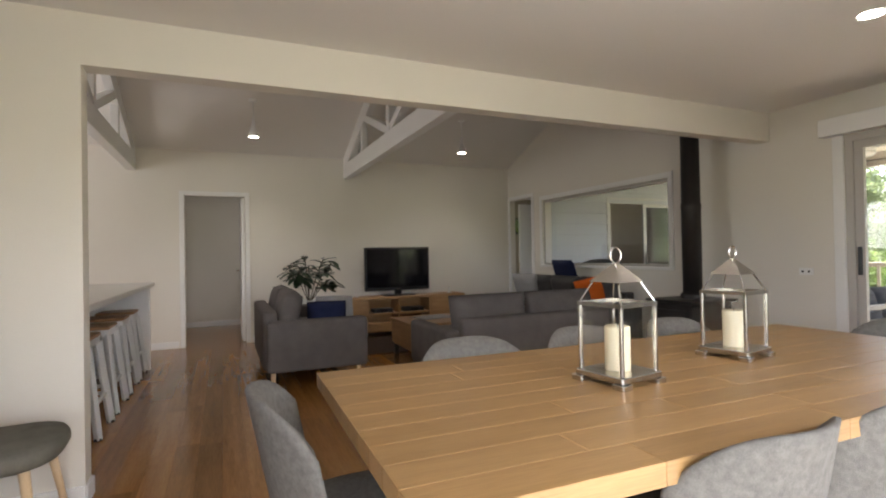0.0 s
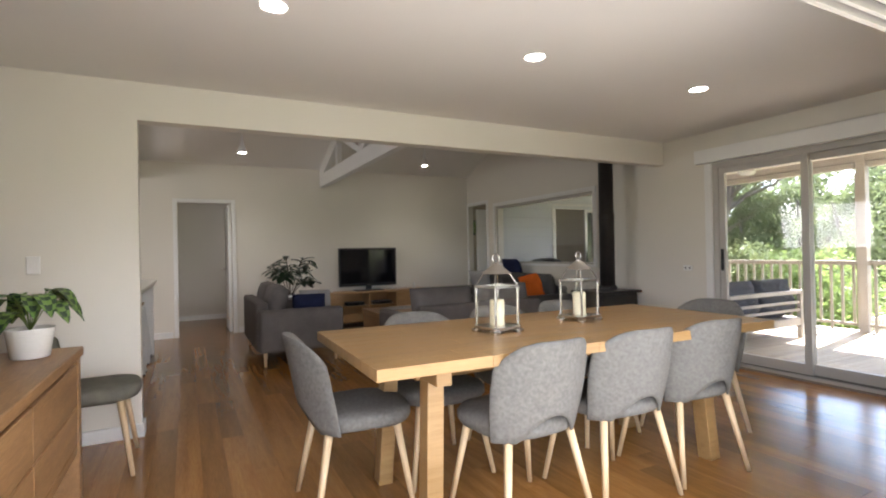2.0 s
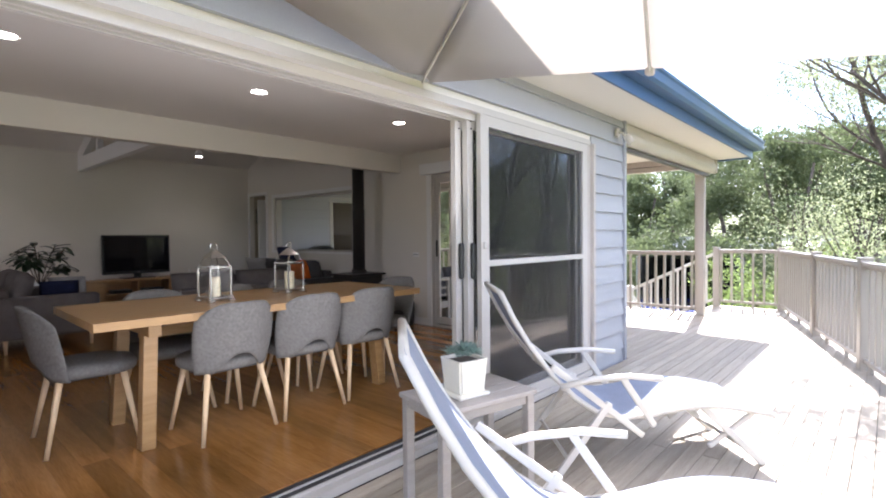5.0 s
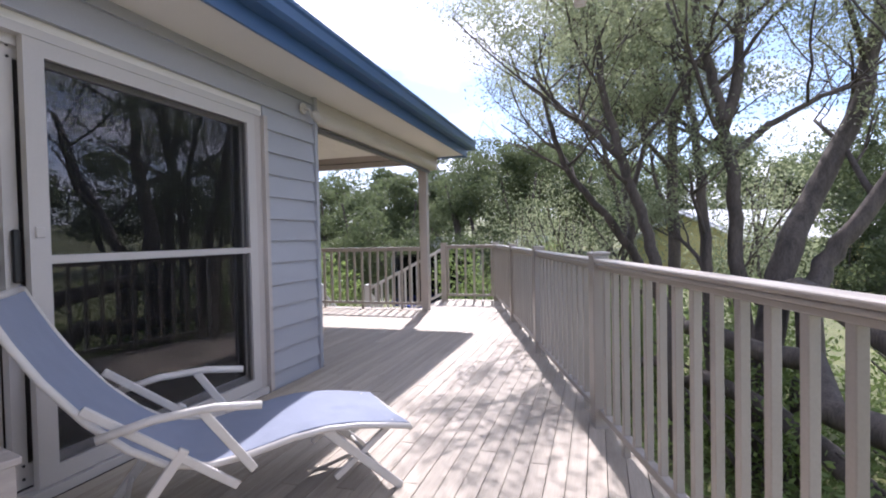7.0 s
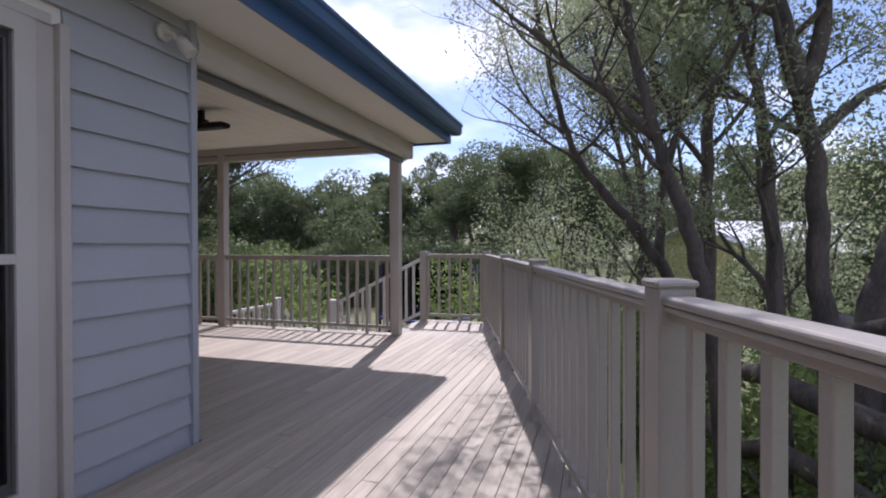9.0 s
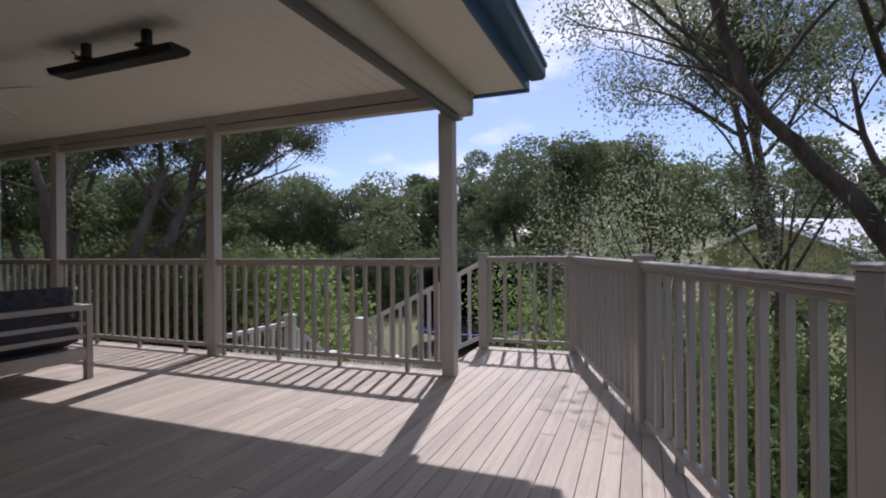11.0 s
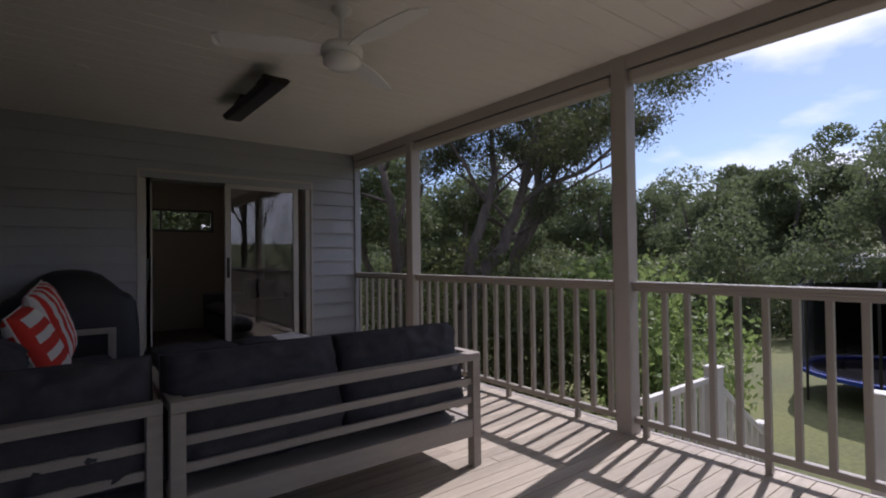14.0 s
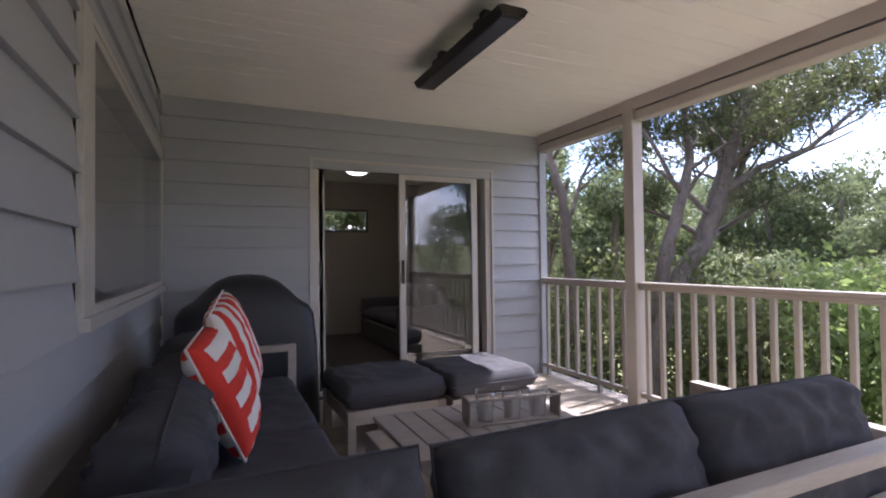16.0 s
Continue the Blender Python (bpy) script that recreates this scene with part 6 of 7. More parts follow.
def covered_barbecue():
    g = thing("covered_barbecue", (5.31, 5.98, 0), "barbecue under a black vinyl cover", "barbecue")
    b = bmesh.new()
    n, rings = 40, []
    for h, wx, wy in ((0.02, 0.50, 0.29), (0.3, 0.495, 0.285), (0.62, 0.48, 0.28), (0.82, 0.465, 0.275), (0.88, 0.43, 0.27), (0.92, 0.36, 0.26), (0.99, 0.29, 0.24), (1.06, 0.21, 0.20), (1.10, 0.12, 0.12), (1.112, 0.0, 0.0)):
        ring = []
        for k in range(n):
            a = 6.28319 * k / n
            ca, sa = math.cos(a), math.sin(a)
            fold = 1 + 0.035 * math.sin(a * 9 + h * 2) * max(0.0, 0.8 - h) + 0.02 * noise.noise(Vector((ca * 3, sa * 3, h * 4)))
            ring.append(b.verts.new((wx * fold * abs(ca) ** 0.45 * (1 if ca > 0 else -1), wy * fold * abs(sa) ** 0.45 * (1 if sa > 0 else -1), h)))
        rings.append(ring)
    for r0, r1 in zip(rings, rings[1:]):
        for k in range(n):
            b.faces.new((r0[k], r0[(k + 1) % n], r1[(k + 1) % n], r1[k]))
    bmesh.ops.remove_doubles(b, verts=b.verts, dist=1e-4)
    part("cover", b, COVER, g, smooth=True)
    for x in (-0.4, 0.4):
        part("wheel", moved(lathe([(0.04, -0.015), (0.04, 0.015)], 12), pose(x, -0.2, 0.04, 0, 90, 0)), BLACKPLASTIC, g)


covered_barbecue()

# ---- garden and distance ----
RNG = np.random.default_rng(5)


def leaf_mesh(name, centres, size, material, aspect=2.6, droop=0.0):
    """Two-triangle leaves about the given centres, each turned at random."""
    n = len(centres)
    d = RNG.normal(size=(n, 3))
    d[:, 2] -= droop
    d /= np.linalg.norm(d, axis=1)[:, None]
    s = np.cross(d, RNG.normal(size=(n, 3)))
    s /= np.linalg.norm(s, axis=1)[:, None] + 1e-9
    L = size * RNG.uniform(0.6, 1.4, n)[:, None]
    W = L / aspect
    v = np.stack([centres - d * L / 2, centres + s * W / 2, centres + d * L / 2, centres - s * W / 2], 1).reshape(-1, 3)
    me = bpy.data.meshes.new(name)
    me.vertices.add(4 * n)
    me.vertices.foreach_set("co", v.astype(np.float32).ravel())
    me.loops.add(4 * n)
    me.loops.foreach_set("vertex_index", np.arange(4 * n, dtype=np.int32))
    me.polygons.add(n)
    me.polygons.foreach_set("loop_start", np.arange(0, 4 * n, 4, dtype=np.int32))
    me.update()
    me.validate()
    me.materials.append(material)
    return me


def branch_tree(rng, start, direction, length, radius, depth, out, tips, bend=0.35, up=0.15):
    """A limb as a bent line that tapers and forks."""
    p, d = Vector(start), Vector(direction).normalized()
    n = 6
    pts, rs = [p.copy()], [radius]
    for i in range(n):
        d = (d + Vector((rng.uniform(-bend, bend), rng.uniform(-bend, bend), rng.uniform(-bend, bend) * 0.6 + up)) * 0.45).normalized()
        p = p + d * length / n
        pts.append(p.copy())
        rs.append(radius * (1 - 0.5 * (i + 1) / n))
    out.append((pts, rs))
    if depth == 0:
        tips.extend(pts[2:])
        return
    for k in range(rng.choice((2, 3, 3))):
        i = rng.randint(2, n)
        q = pts[i]
        a = rng.uniform(0, 6.28)
        nd = (d * 0.7 + Vector((math.cos(a), math.sin(a), rng.uniform(-0.15, 0.5))) * 0.8).normalized()
        branch_tree(rng, q, nd, length * rng.uniform(0.5, 0.72), rs[i] * 0.62, depth - 1, out, tips, bend, up)


def on_deck(c):
    """True for places under which the deck or the house lies, low enough to be in the way."""
    x, y, z = c[:, 0], c[:, 1], c[:, 2]
    return ((y > -2.75 + 0.3036 * (x - 3.81)) & (x < 9.8) & (z < 3.1)) | ((y > -0.95) & (x < 9.6) & (z < 4.5))


def tree(name, trunks, seed, label, group, leaves=24000, size=0.06, spread=0.16, material=None, first=0.35, limb=1.7, depth=2, per_trunk=9, aspect=2.6):
    """Trunks are given as (points, radius); limbs fork from their upper part and carry clumps of leaves."""
    rng = random.Random(seed)
    base = Vector(trunks[0][0][0])
    t = thing(name, base, label, "tree", group=group)
    out, tips = [], []
    for pts, rad in trunks:
        pts = [Vector(p) - base for p in pts]
        fine = []
        for p, q in zip(pts, pts[1:]):
            for k in range(4):
                fine.append(p.lerp(q, k / 4) + Vector((rng.uniform(-1, 1), rng.uniform(-1, 1), 0)) * rad * 0.22)
        fine.append(pts[-1])
        n = len(fine)
        rs = [rad * (1.12 - 0.75 * i / n) for i in range(n)]
        out.append((fine, rs))
        for k in range(per_trunk):
            f = first + (1 - first) * (k + rng.random()) / per_trunk
            i = min(n - 1, int(f * n))
            a = k * 2.4 + rng.uniform(-0.5, 0.5)
            along = (fine[min(i + 1, n - 1)] - fine[max(i - 1, 0)]).normalized()
            d = (along * 0.55 + Vector((math.cos(a), math.sin(a), rng.uniform(0.0, 0.55)))).normalized()
            branch_tree(rng, fine[i], d, limb * rng.uniform(0.6, 1.15) * (1.25 - 0.5 * f), rs[i] * 0.5, depth, out, tips, 0.5, 0.12)
    b = bmesh.new()
    for pts, rs in out:
        tube(pts, rs, 10 if rs[0] > 0.07 else (6 if rs[0] > 0.03 else 4), bm=b)
    part("trunk", b, BARK, t, "grey-brown trunk and limbs", smooth=True)
    tp = np.array([list(p) for p in tips])
    tp = tp[~on_deck(tp + np.array(base))]
    pick = RNG.integers(0, len(tp), leaves)
    c = tp[pick] + RNG.normal(size=(leaves, 3)) * spread * np.array((1, 1, 0.7)) + np.array((0, 0, -0.03))
    c = c[~on_deck(c + np.array(base))]
    part("crown", leaf_mesh("crown", c, size, material or LEAF_A, aspect, 0.4), None, t, "clumps of small narrow leaves")
    return t


def bush(name, base, r, h, n, size, material, label, seed, kind="", group=""):
    """A dense leafy mound with an uneven outline."""
    rng = np.random.default_rng(seed)
    t = thing(name, base, label, "bush", group=group)
    lobes = rng.normal(size=(14, 3)) * np.array((r * 0.45, r * 0.45, h * 0.22)) + np.array((0, 0, h * 0.5))
    pick = rng.integers(0, 14, n)
    v = rng.normal(size=(n, 3))
    v /= np.linalg.norm(v, axis=1)[:, None]
    c = lobes[pick] + v * (rng.uniform(0.55, 1.0, n)[:, None]) * np.array((r * 0.5, r * 0.5, h * 0.36))
    c[:, 2] = np.maximum(c[:, 2], 0.02)
    part("foliage", leaf_mesh("foliage", c, size, material, 2.2), None, t)
    b = bmesh.new()
    for k in range(5):
        tube([(0, 0, -0.3), (rng.normal() * r * 0.2, rng.normal() * r * 0.2, h * 0.4), (rng.normal() * r * 0.4, rng.normal() * r * 0.4, h * 0.8)], [0.05, 0.03, 0.01], 5, bm=b)
    part("stem", b, BARK, t)
    return t


G0 = -1.75
# trees beyond the diagonal railing
BY_DECK, GUMS = "tea trees by the deck", "gum trees beyond the lawn"
tree("tea_tree", [([(7.0, -4.3, G0), (7.0, -4.2, 0.0), (7.0, -4.12, 0.8), (7.0, -4.08, 1.76), (7.0, -3.97, 2.58), (7.05, -3.77, 3.3), (7.1, -3.6, 4.6)], 0.092), ([(7.0, -4.0, 2.3), (7.05, -4.15, 2.85), (7.05, -4.16, 3.4), (7.1, -4.3, 4.8)], 0.066), ([(7.0, -4.05, 1.95), (7.1, -4.45, 2.3), (7.2, -5.0, 2.6), (7.3, -5.5, 2.75)], 0.045)], 3, "tall tea tree with a thick forked trunk beside the deck", BY_DECK, 21000, 0.045, 0.12, LEAF_C, first=0.5, per_trunk=7, depth=3)
tree("tea_tree", [([(6.95, -3.5, G0), (6.8, -3.35, 0.2), (6.8, -3.245, 0.845), (6.8, -3.12, 1.4), (6.8, -2.96, 1.79), (6.8, -2.86, 2.24), (6.8, -2.73, 2.75), (6.85, -2.65, 3.5), (6.9, -2.5, 4.6)], 0.07), ([(6.8, -2.9, 2.0), (6.85, -2.6, 2.35), (6.9, -2.25, 2.65), (7.0, -1.9, 3.1)], 0.045)], 8, "slender tea tree with grey-green leaves beside the deck", BY_DECK, 21000, 0.045, 0.13, LEAF_C, first=0.35, per_trunk=8, depth=3)
tree("tea_tree", [([(7.1, -3.95, G0), (7.0, -3.85, 0.0), (7.0, -3.81, 0.84), (7.0, -3.76, 1.78), (7.05, -3.7, 2.4), (7.2, -3.5, 3.4)], 0.075)], 55, "straight leafy tea tree beside the deck", BY_DECK, 11000, 0.045, 0.13, LEAF_C, first=0.35, per_trunk=6, depth=3, limb=1.2)
tree("tea_tree", [([(6.7, -4.2, G0), (6.95, -4.35, -0.2), (7.2, -4.66, 0.93), (7.5, -5.06, 1.55), (7.8, -5.58, 2.55), (8.0, -5.9, 3.6), (8.2, -6.1, 5.0)], 0.155), ([(6.6, -4.6, -1.5), (6.8, -4.75, 0.3), (7.0, -4.95, 0.78), (7.0, -5.24, 1.2), (7.0, -5.9, 2.2), (7.1, -6.6, 3.4)], 0.125)], 13, "leaning tea tree with thick twisted trunks", BY_DECK, 16000, 0.05, 0.13, LEAF_C, first=0.62, depth=3, per_trunk=5)
tree("tea_tree", [([(8.1, -3.9, G0), (8.0, -3.45, 0.2), (8.0, -3.07, 0.93), (8.0, -2.74, 1.42), (8.0, -2.56, 1.63), (8.0, -2.38, 1.85), (8.0, -2.19, 2.16), (7.95, -2.0, 2.8), (7.9, -1.8, 3.8)], 0.066), ([(8.0, -3.07, 0.93), (8.3, -3.1, 1.6), (8.5, -3.3, 2.4), (8.6, -3.4, 3.6)], 0.05)], 21, "dark tea tree leaning over the railing", BY_DECK, 24000, 0.045, 0.13, LEAF_C, first=0.55, per_trunk=7, depth=3)
tree("tea_tree", [([(9.9, -3.9, G0), (9.8, -3.85, 1.0), (9.8, -3.84, 2.13), (9.8, -3.88, 3.14), (9.8, -3.6, 3.68), (9.8, -3.28, 4.74)], 0.10), ([(9.8, -3.9, 3.1), (9.8, -4.1, 3.5), (9.8, -4.08, 4.15), (9.8, -4.0, 5.0)], 0.07)], 34, "pale-stemmed tea tree with a forked top", BY_DECK, 32000, 0.05, 0.16, LEAF_C, first=0.22, depth=3, per_trunk=8)
tree("tea_tree", [([(13.0, -3.6, G0), (12.9, -3.4, 1.2), (13.1, -3.2, 2.8), (13.0, -3.0, 4.6)], 0.10), ([(12.9, -3.4, 0.6), (12.3, -3.0, 2.2), (11.9, -2.6, 3.8)], 0.07)], 41, "tea tree over the neighbour's hedge", BY_DECK, 50000, 0.06, 0.26, LEAF_A, first=0.5, limb=2.2, per_trunk=12)
# big gums beyond the covered deck
tree("gum_tree", [([(10.3, 7.1, G0 - 0.1), (10.55, 7.0, 0.4), (11.0, 7.0, 1.0), (11.41, 7.0, 1.39), (11.74, 6.9, 2.13), (11.9, 6.7, 3.2), (12.1, 6.5, 4.6)], 0.135), ([(10.5, 7.05, 0.3), (10.70, 7.0, 1.31), (10.94, 7.0, 1.87), (11.3, 7.1, 2.6), (11.5, 7.4, 4.0)], 0.10), ([(11.74, 6.9, 2.13), (12.4, 6.8, 2.5), (13.2, 6.6, 2.8), (14.0, 6.4, 3.4)], 0.06)], 5, "large dark gum tree with forked twisting trunks", GUMS, 46000, 0.065, 0.15, LEAF_G, limb=1.6, first=0.5, depth=3, per_trunk=7)
tree("gum_tree", [([(9.95, 8.0, G0 - 0.1), (9.82, 7.95, 0.4), (9.77, 7.93, 1.34), (9.72, 8.0, 2.1), (9.6, 8.3, 3.2), (9.9, 8.8, 4.6)], 0.10)], 17, "gum tree beside the house", GUMS, 20000, 0.065, 0.15, LEAF_G, depth=3, first=0.5, per_trunk=8)
tree("gum_tree", [([(14.5, 9.8, G0 - 0.1), (14.4, 9.6, 1.2), (14.8, 9.2, 3.0), (14.7, 9.0, 5.2)], 0.16), ([(14.4, 9.6, 1.0), (14.9, 9.0, 2.6), (15.2, 8.6, 4.0)], 0.1)], 29, "gum tree behind the lawn", GUMS, 40000, 0.085, 0.2, LEAF_G, limb=2.1, depth=3, per_trunk=7)
# bushes
bush("bush", (12.5, 5.1, G0 - 0.1), 1.35, 3.1, 9000, 0.12, LEAF_B, "large bright green bush beside the lawn", 1)
bush("bush", (11.6, 6.6, G0 - 0.1), 1.6, 2.6, 7000, 0.11, LEAF_D, "olive green bush under the gum tree", 2)
bush("bush", (10.6, 8.6, G0 - 0.1), 1.5, 2.4, 6000, 0.11, LEAF_D, "olive green bush beside the house", 3)
bush("bush", (12.8, 8.8, G0 - 0.1), 1.9, 3.0, 7000, 0.12, LEAF_D, "olive green bush behind the gum trunk", 13)
bush("bush", (24.5, 8.6, G0 - 0.2), 2.2, 4.3, 8000, 0.16, LEAF_A, "rounded grey-green shrub beyond the lawn", 4)
for k, (x, y, r, h) in enumerate(((14.2, 0.2, 1.5, 2.3), (12.6, -2.4, 1.2, 1.95), (11.2, -3.0, 1.1, 1.8), (13.8, -1.4, 1.2, 1.95), (9.6, -2.8, 1.1, 1.5), (8.4, -4.6, 1.2, 1.7), (6.4, -4.2, 1.1, 1.5), (4.8, -4.9, 1.2, 1.5), (3.2, -5.0, 1.2, 1.4), (7.4, -6.2, 1.8, 2.0), (15.5, -3.5, 1.6, 1.3))):
    bush("bush", (x, y, G0), r, h, 6500, 0.075, LEAF_B, "leafy green shrub beyond the railing", 20 + k, group="shrubs beyond the railing")


def far_trees(name, spots, seed, leaf, n, material, label, trunk_r=0.16, low=0.3):
    """Round-topped woodland in the distance: bare stems under layered crowns."""
    rng = np.random.default_rng(seed)
    cs, b = [], bmesh.new()
    for x, y, r, h in spots:
        z = ground_z(x, y)
        lobes = []
        for k in range(16):
            a = rng.uniform(0, 6.283)
            zf = rng.uniform(low, 0.93)
            q = rng.uniform(0.1, 0.85) * r * (1.25 - 0.75 * zf)
            lobes.append((x + q * math.cos(a), y + q * math.sin(a), z + h * zf, rng.uniform(0.3, 0.5) * r))
        for lx, ly, lz, lr in lobes:
            v = rng.normal(size=(n // 16, 3))
            v /= np.linalg.norm(v, axis=1)[:, None]
            cs.append(np.array((lx, ly, lz)) + v * rng.uniform(0.6, 1.0, (n // 16, 1)) * np.array((lr, lr, lr * 0.62)))
        for k in range(3):
            a = rng.uniform(0, 6.283)
            tx, ty = x + math.cos(a) * r * 0.5, y + math.sin(a) * r * 0.5
            tube([(x + rng.normal() * 0.3, y + rng.normal() * 0.3, z - 0.3), ((x + tx) / 2 + rng.normal() * 0.2, (y + ty) / 2, z + h * 0.4), (tx, ty, z + h * 0.75)], [trunk_r, trunk_r * 0.7, trunk_r * 0.35], 6, bm=b)
    t = thing(name, (0, 0, 0), label, "woodland", kind="stuff")
    part("trunk", b, BARK, t)
    part("foliage", leaf_mesh("foliage", np.concatenate(cs), leaf, material, 1.7), None, t)


rw = random.Random(77)
under = []
for k in range(30):
    az = radians(-35 + k * 3.6)
    d = rw.uniform(19, 26)
    if -24 < -35 + k * 3.6 < 3:
        continue
    under.append((6 + d * math.cos(az), d * math.sin(az), rw.uniform(2.0, 3.0), rw.uniform(2.4, 3.6)))
near_row, mid_row, back_row = [], [], []
for k in range(26):
    az = radians(-42 + k * 5.2 + rw.uniform(-1.5, 1.5))
    d = rw.uniform(27, 33)
    if radians(-27) < az < radians(-6):
        d += 18
    mid_row.append((6 + d * math.cos(az), d * math.sin(az), rw.uniform(2.6, 3.8), (rw.uniform(8.6, 10.4) if az < 0.3 else rw.uniform(6.4, 7.6))))
for k in range(34):
    az = radians(-60 + k * 5.2 + rw.uniform(-1.5, 1.5))
    d = rw.uniform(42, 60)
    back_row.append((6 + d * math.cos(az), d * math.sin(az), rw.uniform(4.0, 5.5), rw.uniform(8.5, 10.5)))
for az, d, r, h in ((3, 22, 2.5, 8.2), (-3, 24, 2.5, 8.4), (11, 24, 2.7, 8.0), (52, 19, 2.6, 7.0), (62, 17, 2.4, 7.0), (72, 16, 2.4, 7.0), (83, 15, 2.4, 6.5), (94, 16, 2.5, 7)):
    a = radians(az)
    near_row.append((6 + d * math.cos(a), d * math.sin(a), r, h))
far_trees("woodland_near", near_row, 1, 0.12, 14000, LEAF_A, "dark round-topped tea trees with bare stems", low=0.5)
far_trees("woodland", mid_row, 2, 0.175, 11500, LEAF_A, "belt of dark round-topped trees")
far_trees("woodland_far", back_row, 3, 0.3, 5600, LEAF_A, "wooded rise in the distance")

far_trees("undergrowth", under, 4, 0.13, 6000, LEAF_A, "dark undergrowth below the trees", 0.05, 0.15)

bush("bush", (11.6, -0.9, G0), 0.8, 2.0, 5000, 0.09, LEAF_B, "bright green shrub past the deck corner", 61, group="shrubs beyond the railing")

for k, (x, y, q, h) in enumerate(((11.4, -3.2, 1.2, 4.4), (13.6, -1.9, 1.3, 4.2), (10.6, -5.2, 1.3, 4.6), (15.8, -0.6, 1.5, 4.6), (12.8, -5.6, 1.4, 4.8))):
    bush("tall_shrub", (x, y, G0), q, h, 6500, 0.06, LEAF_C, "airy grey-green shrub behind the tea trees", 80 + k, group="tall shrubs behind the tea trees")

# long limbs lying low beyond the railing
rl = random.Random(3)
for a, b_, r in (((4.2, -4.6, -0.4), (9.0, -3.6, -0.2), 0.13), ((3.4, -5.2, -0.6), (7.6, -4.4, 0.5), 0.16), ((4.4, -5.0, -1.2), (8.2, -3.3, -0.7), 0.12)):
    lg = thing("fallen_limb", (0, 0, 0), "twisted grey-brown limb lying beyond the railing", "branch", group="low twisted limbs")
    A, B = Vector(a), Vector(b_)
    pts = [A.lerp(B, k / 9) + Vector((0, rl.uniform(-0.15, 0.15), rl.uniform(-0.12, 0.12) + 0.3 * math.sin(k / 9 * 3.1))) for k in range(10)]
    part("limb", tube(pts, [r * (1 - 0.05 * k) for k in range(10)], 9), BARK, lg, smooth=True)

# neighbour's house: yellow gable and white roof


def gable_house(apex, normal, half, drop, length, wall_h, label):
    n = Vector((*normal, 0)).normalized()
    s = Vector((-n.y, n.x, 0))
    h = thing("house", (0, 0, 0), label, "house")
    ap = Vector(apex)
    ridge = -n * length
    base = ap.z - drop - wall_h
    b = bmesh.new()
    ring = [ap + s * half + Vector((0, 0, -drop)), ap - s * half + Vector((0, 0, -drop))]
    front = [ap, ring[0], Vector((ring[0].x, ring[0].y, base)), Vector((ring[1].x, ring[1].y, base)), ring[1]]
    va = [b.verts.new(v) for v in front]
    vb = [b.verts.new(v + ridge) for v in front]
    b.faces.new(va)
    b.faces.new(vb[::-1])
    for i in range(5):
        b.faces.new((va[i], va[(i + 1) % 5], vb[(i + 1) % 5], vb[i]))
    bmesh.ops.recalc_face_normals(b, faces=b.faces)
    part("wall", b, YELLOW, h, "pale yellow rendered wall")
    for q in (1, -1):
        r = bmesh.new()
        e0 = ap + s * q * (half + 0.5) + Vector((0, 0, -drop * (half + 0.5) / half))
        o = n * 0.45
        up = Vector((0, 0, 0.06))
        vs = [r.verts.new(v) for v in (ap + o + up, e0 + o + up, e0 + ridge - o + up, ap + ridge - o + up, ap + o + up * 3, e0 + o + up * 3, e0 + ridge - o + up * 3, ap + ridge - o + up * 3)]
        for f in ((0, 1, 2, 3), (7, 6, 5, 4), (0, 4, 5, 1), (1, 5, 6, 2), (2, 6, 7, 3), (3, 7, 4, 0)):
            r.faces.new([vs[i] for i in f])
        bmesh.ops.recalc_face_normals(r, faces=r.faces)
        rf = part("roof", r, ROOFWHITE, h, "white metal roof")
        part("barge_board", beam(ap + o + up * 0.2, e0 + o + up * 0.2, 0.06, 0.26, up=n), ROOFWHITE, rf)


gable_house((31, -7.4, 2.2), (-0.6, 0.8), 4.0, 1.5, 24, 3.2, "neighbour's pale yellow house with a white metal roof")
gable_house((33, 0.6, 0.95), (-0.2, -1.0), 3.0, 0.5, 9, 2.4, "low white-roofed shed beyond the trees")
gable_house((2.5, 30.0, 4.2), (-1.0, -0.2), 4.0, 1.4, 14, 4.5, "neighbour's yellow house behind the back room")

NETTING = glass("black_netting", (0.4, 0.4, 0.42), 0.9, 0.002)
# trampoline behind dark netting
tr = thing("trampoline", (18.3, 3.0, G0 - 0.15), "round trampoline with a blue padded rim and dark netting", "trampoline")
part("pad", lathe([(1.5, 0.66), (1.72, 0.66), (1.72, 0.73), (1.5, 0.73), (1.5, 0.66)], 44), shade("blue_vinyl", (0.012, 0.05, 0.32), 0.5), tr, "blue padded rim")
part("mat", lathe([(0.0, 0.67), (1.49, 0.67), (1.49, 0.675), (0.0, 0.675)], 44), BLACKPLASTIC, tr)
for k in range(8):
    a = k * 0.7854
    part("pole", tube([(1.74 * math.cos(a), 1.74 * math.sin(a), 0), (1.74 * math.cos(a), 1.74 * math.sin(a), 2.35), (1.6 * math.cos(a), 1.6 * math.sin(a), 2.55)], 0.025, 6), BLACKMETAL, tr)
part("net", lathe([(1.68, 0.74), (1.68, 2.4), (1.676, 2.4), (1.676, 0.74), (1.68, 0.74)], 44), NETTING, tr, "dark safety netting")
# wire fence posts in the garden
for k, (x, y) in enumerate(((5.4, -4.0), (7.2, -3.5), (9.2, -2.9))):
    fp = thing("fence_post", (x, y, G0), "weathered round timber fence post with wire netting", "fence post", group="old garden fence")
    part("post", lathe([(0.055, 0), (0.05, 1.2), (0.03, 1.22), (0, 1.22)], 10), BARK, fp)
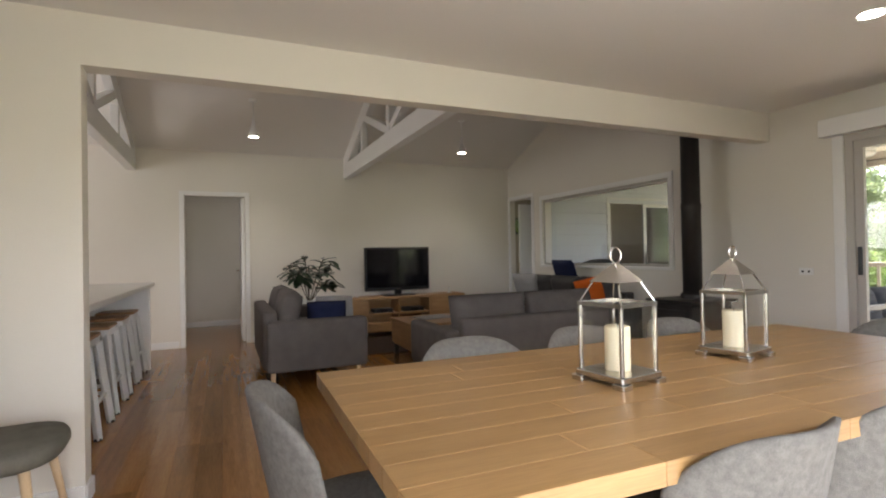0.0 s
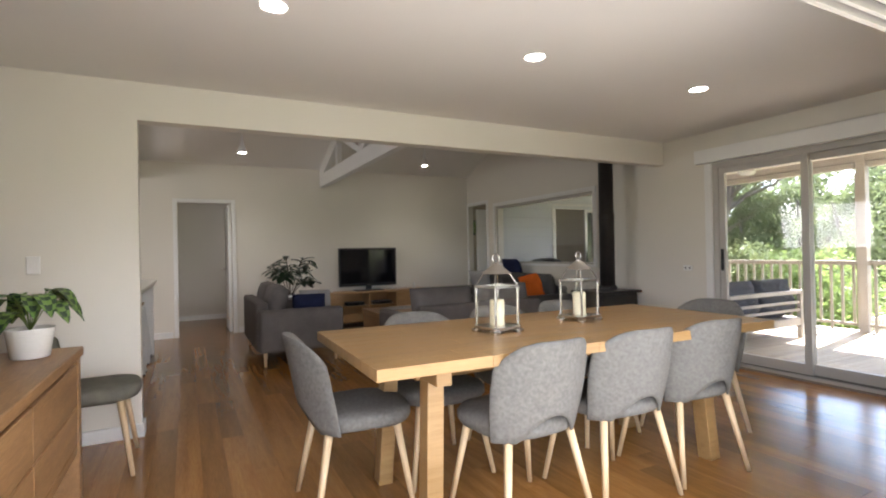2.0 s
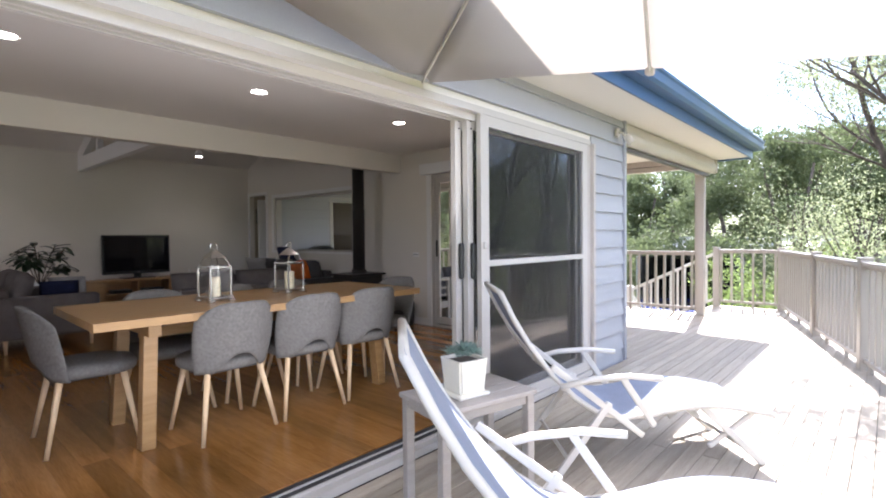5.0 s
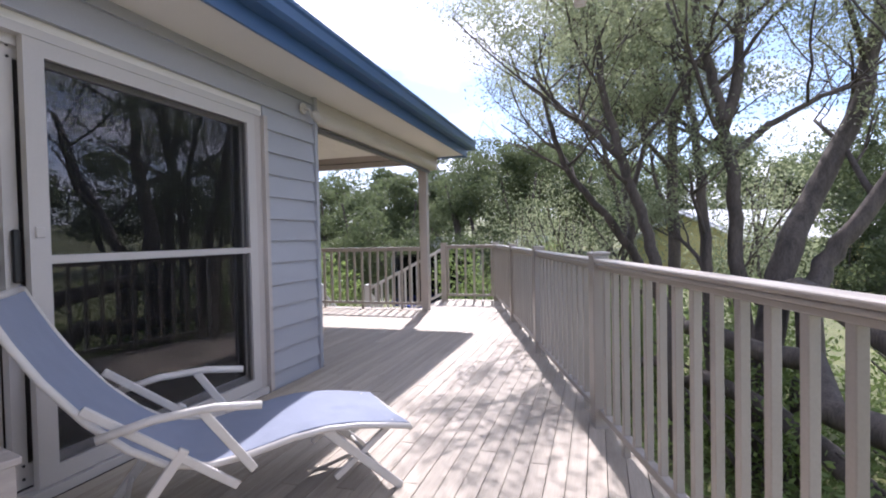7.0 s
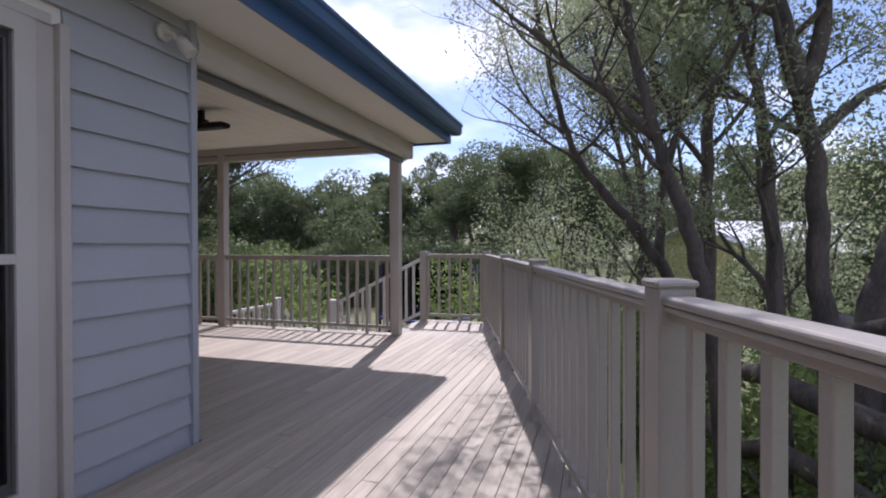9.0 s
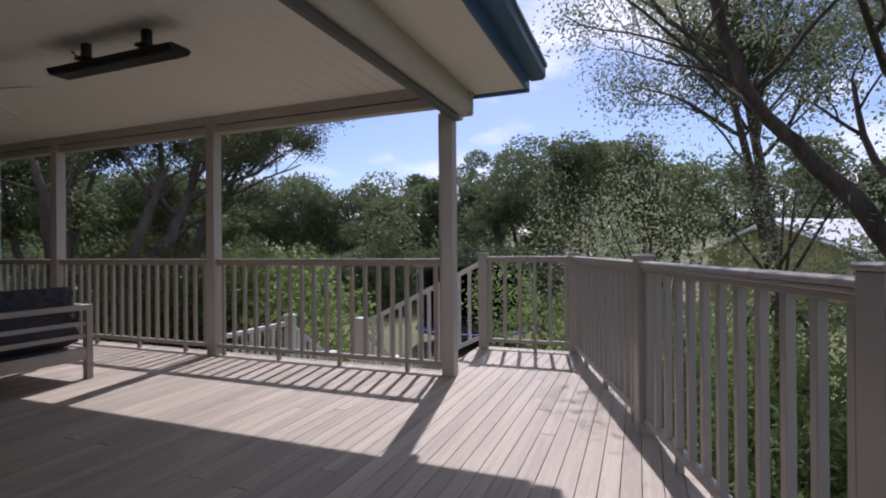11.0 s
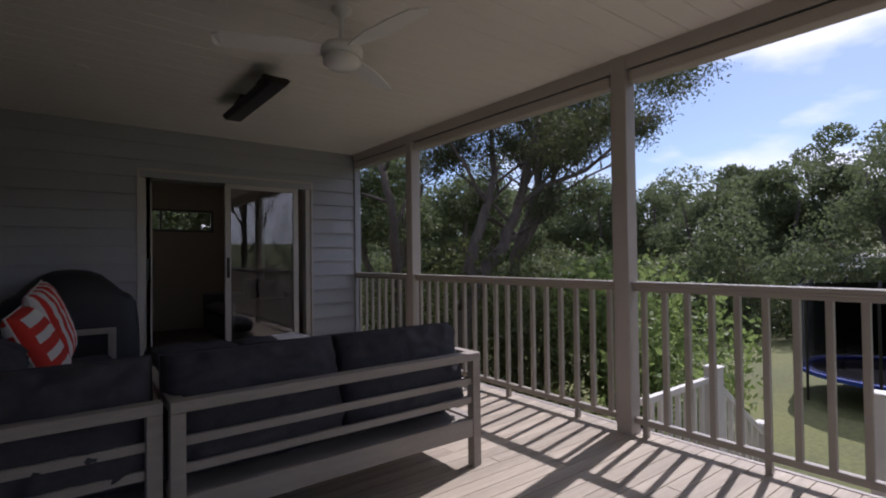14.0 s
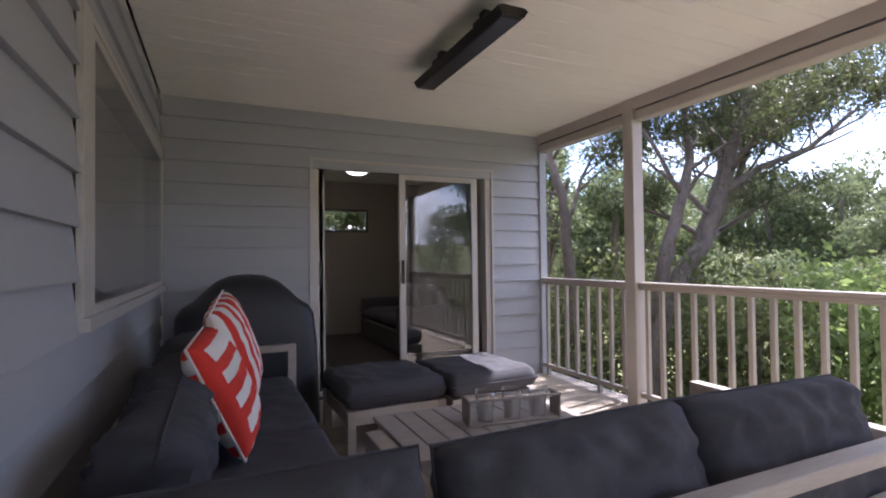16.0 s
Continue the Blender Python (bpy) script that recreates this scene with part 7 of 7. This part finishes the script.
# strappy plants under the deck edge
for k in range(9):
    x, y = 9.0 + (k % 3) * 0.5, 3.2 + k * 0.32
    p = thing("strappy_plant", (x, y, ground_z(x, y)), "clump of long strappy green leaves", "plant", group="strappy plants by the stairs")
    b = bmesh.new()
    rs = random.Random(k)
    for q in range(28):
        a = rs.uniform(0, 6.28)
        d, sd = Vector((math.cos(a), math.sin(a), 0)), Vector((-math.sin(a), math.cos(a), 0))
        L = rs.uniform(0.35, 0.65)
        rows = []
        for i in range(4):
            f = i / 3
            c = d * L * f * 0.8 + Vector((0, 0, L * (1.2 * f - 0.75 * f * f)))
            rows.append((b.verts.new(c + sd * 0.014 * (1.02 - f)), b.verts.new(c - sd * 0.014 * (1.02 - f))))
        for r0, r1 in zip(rows, rows[1:]):
            b.faces.new((r0[0], r0[1], r1[1], r1[0]))
    part("leaves", b, LEAF_B, p)

# ---- boards of the floors, last ----
floor = thing("floor", (0, 0, 0), "polished hardwood floor of mixed honey and red-brown boards", "floor", kind="structure")
rng = random.Random(11)
cells = {}
x = -1.35
while x < EI:
    y = SI - rng.uniform(0, 1.5)
    w = min(0.1296, EI - x)
    while y < NY + 2.1:
        L = rng.choice((0.9, 1.2, 1.6, 2.1, 2.6))
        y0, y1 = max(y, SI), min(y + L, NY + 2.1)
        if y1 - y0 > 0.05:
            key = (round(w, 3), round(y1 - y0, 3))
            if key not in cells:
                cells[key] = finish(box(0, key[0], 0, key[1], -0.012, 0.0, 0.0005), "floor_board", PLANK)
            ob = part("floor_board", cells[key], None, floor)
            ob.location = (x, y0, FL)
        y += L + 0.0005
    x += 0.13
structure("floor_kitchen", box(WX, -1.352, SI, NY + 2.1, FL - 0.012, FL), PLANK, "polished hardwood floor", "floor", parent=None)

deck = thing("deck", (0, 0, 0), "weathered grey-brown timber decking, boards laid along the house", "deck", kind="structure")
cells = {}


def deck_board(x0, xa, xb, y, w):
    """One board from x0 to xa on its south edge and xb on its north edge."""
    key = (round(xa - x0, 2), round(xb - x0, 2), round(w, 3))
    if key not in cells:
        b = bmesh.new()
        vs = [b.verts.new(c) for z in (-0.022, 0.0) for c in ((0, 0, z), (key[0], 0, z), (key[1], w, z), (0, w, z))]
        for f in ((3, 2, 1, 0), (4, 5, 6, 7), (0, 1, 5, 4), (1, 2, 6, 5), (2, 3, 7, 6), (3, 0, 4, 7)):
            b.faces.new([vs[i] for i in f])
        bmesh.ops.bevel(b, geom=list(b.edges), offset=0.0016, segments=1, affect="EDGES")
        cells[key] = finish(b, "deck_board", DECK)
    ob = part("deck_board", cells[key], None, deck)
    ob.location = (x0, y, 0.0)


def edge_x(y):
    """Where the diagonal edge of the deck lies at y."""
    return min(9.52, 3.81 + (y + 0.075 + 2.64) / 0.3036)


y = -4.6
row = 0
while y < ENDY - 0.02:
    w = 0.0894
    if y + w < SX - 0.03:
        x0 = -1.95
    else:
        x0 = EX + 0.035
    xa, xb = (edge_x(y), edge_x(y + w)) if y < 0.06 else (8.31, 8.31)
    cuts = [x0]
    c = x0 + (1.1, 3.3, 2.2)[row % 3] + rng.uniform(0, 0.8)
    while c < xa - 0.6:
        cuts.append(c)
        c += rng.uniform(2.6, 4.2)
    for a, b_ in zip(cuts, cuts[1:]):
        deck_board(a, b_ - 0.003, b_ - 0.003, y, w)
    if xa - cuts[-1] > 0.06:
        deck_board(cuts[-1], xa, xb, y, w)
    row += 1
    y += 0.0925
structure("deck_edge", merged(box(8.31, 8.345, 0.06, ENDY + 0.1, -0.2, 0.004, 0.003), box(8.32, 9.5, 0.058, 0.085, -0.2, -0.002), box(9.523, 9.55, rail_y(9.5), 0.085, -0.2, 0.002),
          beam((-1.95, rail_y(-1.95) - 0.075, -0.1), (9.55, rail_y(9.55) - 0.075, -0.1), 0.03, 0.2)), TEAK, "timber edge boards of the deck", "deck")
# invented dark sheet: hides the bright ground and darkens the gaps between boards
under = bmesh.new()
low = [under.verts.new((px, py, -0.165)) for px, py in ((-1.95, rail_y(-1.95)), (9.5, rail_y(9.5)), (9.5, 0.05), (8.3, 0.05), (8.3, ENDY), (EX, ENDY), (EX, SX), (-1.95, SX))]
bmesh.ops.solidify(under, geom=[under.faces.new(low)], thickness=0.012)
structure("deck_gap_blocker", under, DARKRUBBER, "added unseen dark sheet that keeps the gaps between the deck boards dark", "deck")
structure("deck_joists", merged(*[box(xj, xj + 0.045, max(-4.6, rail_y(xj)), min(ENDY, SX if xj < EX else ENDY), -0.16, -0.024) for xj in (-1.5, -0.9, -0.3, 0.3, 0.9, 1.5, 2.1, 2.7, 3.3, 3.9, 4.5, 5.1, 5.7, 6.3, 6.9, 7.5, 8.1)]), DARKRUBBER, "dark joists under the deck", "deck")
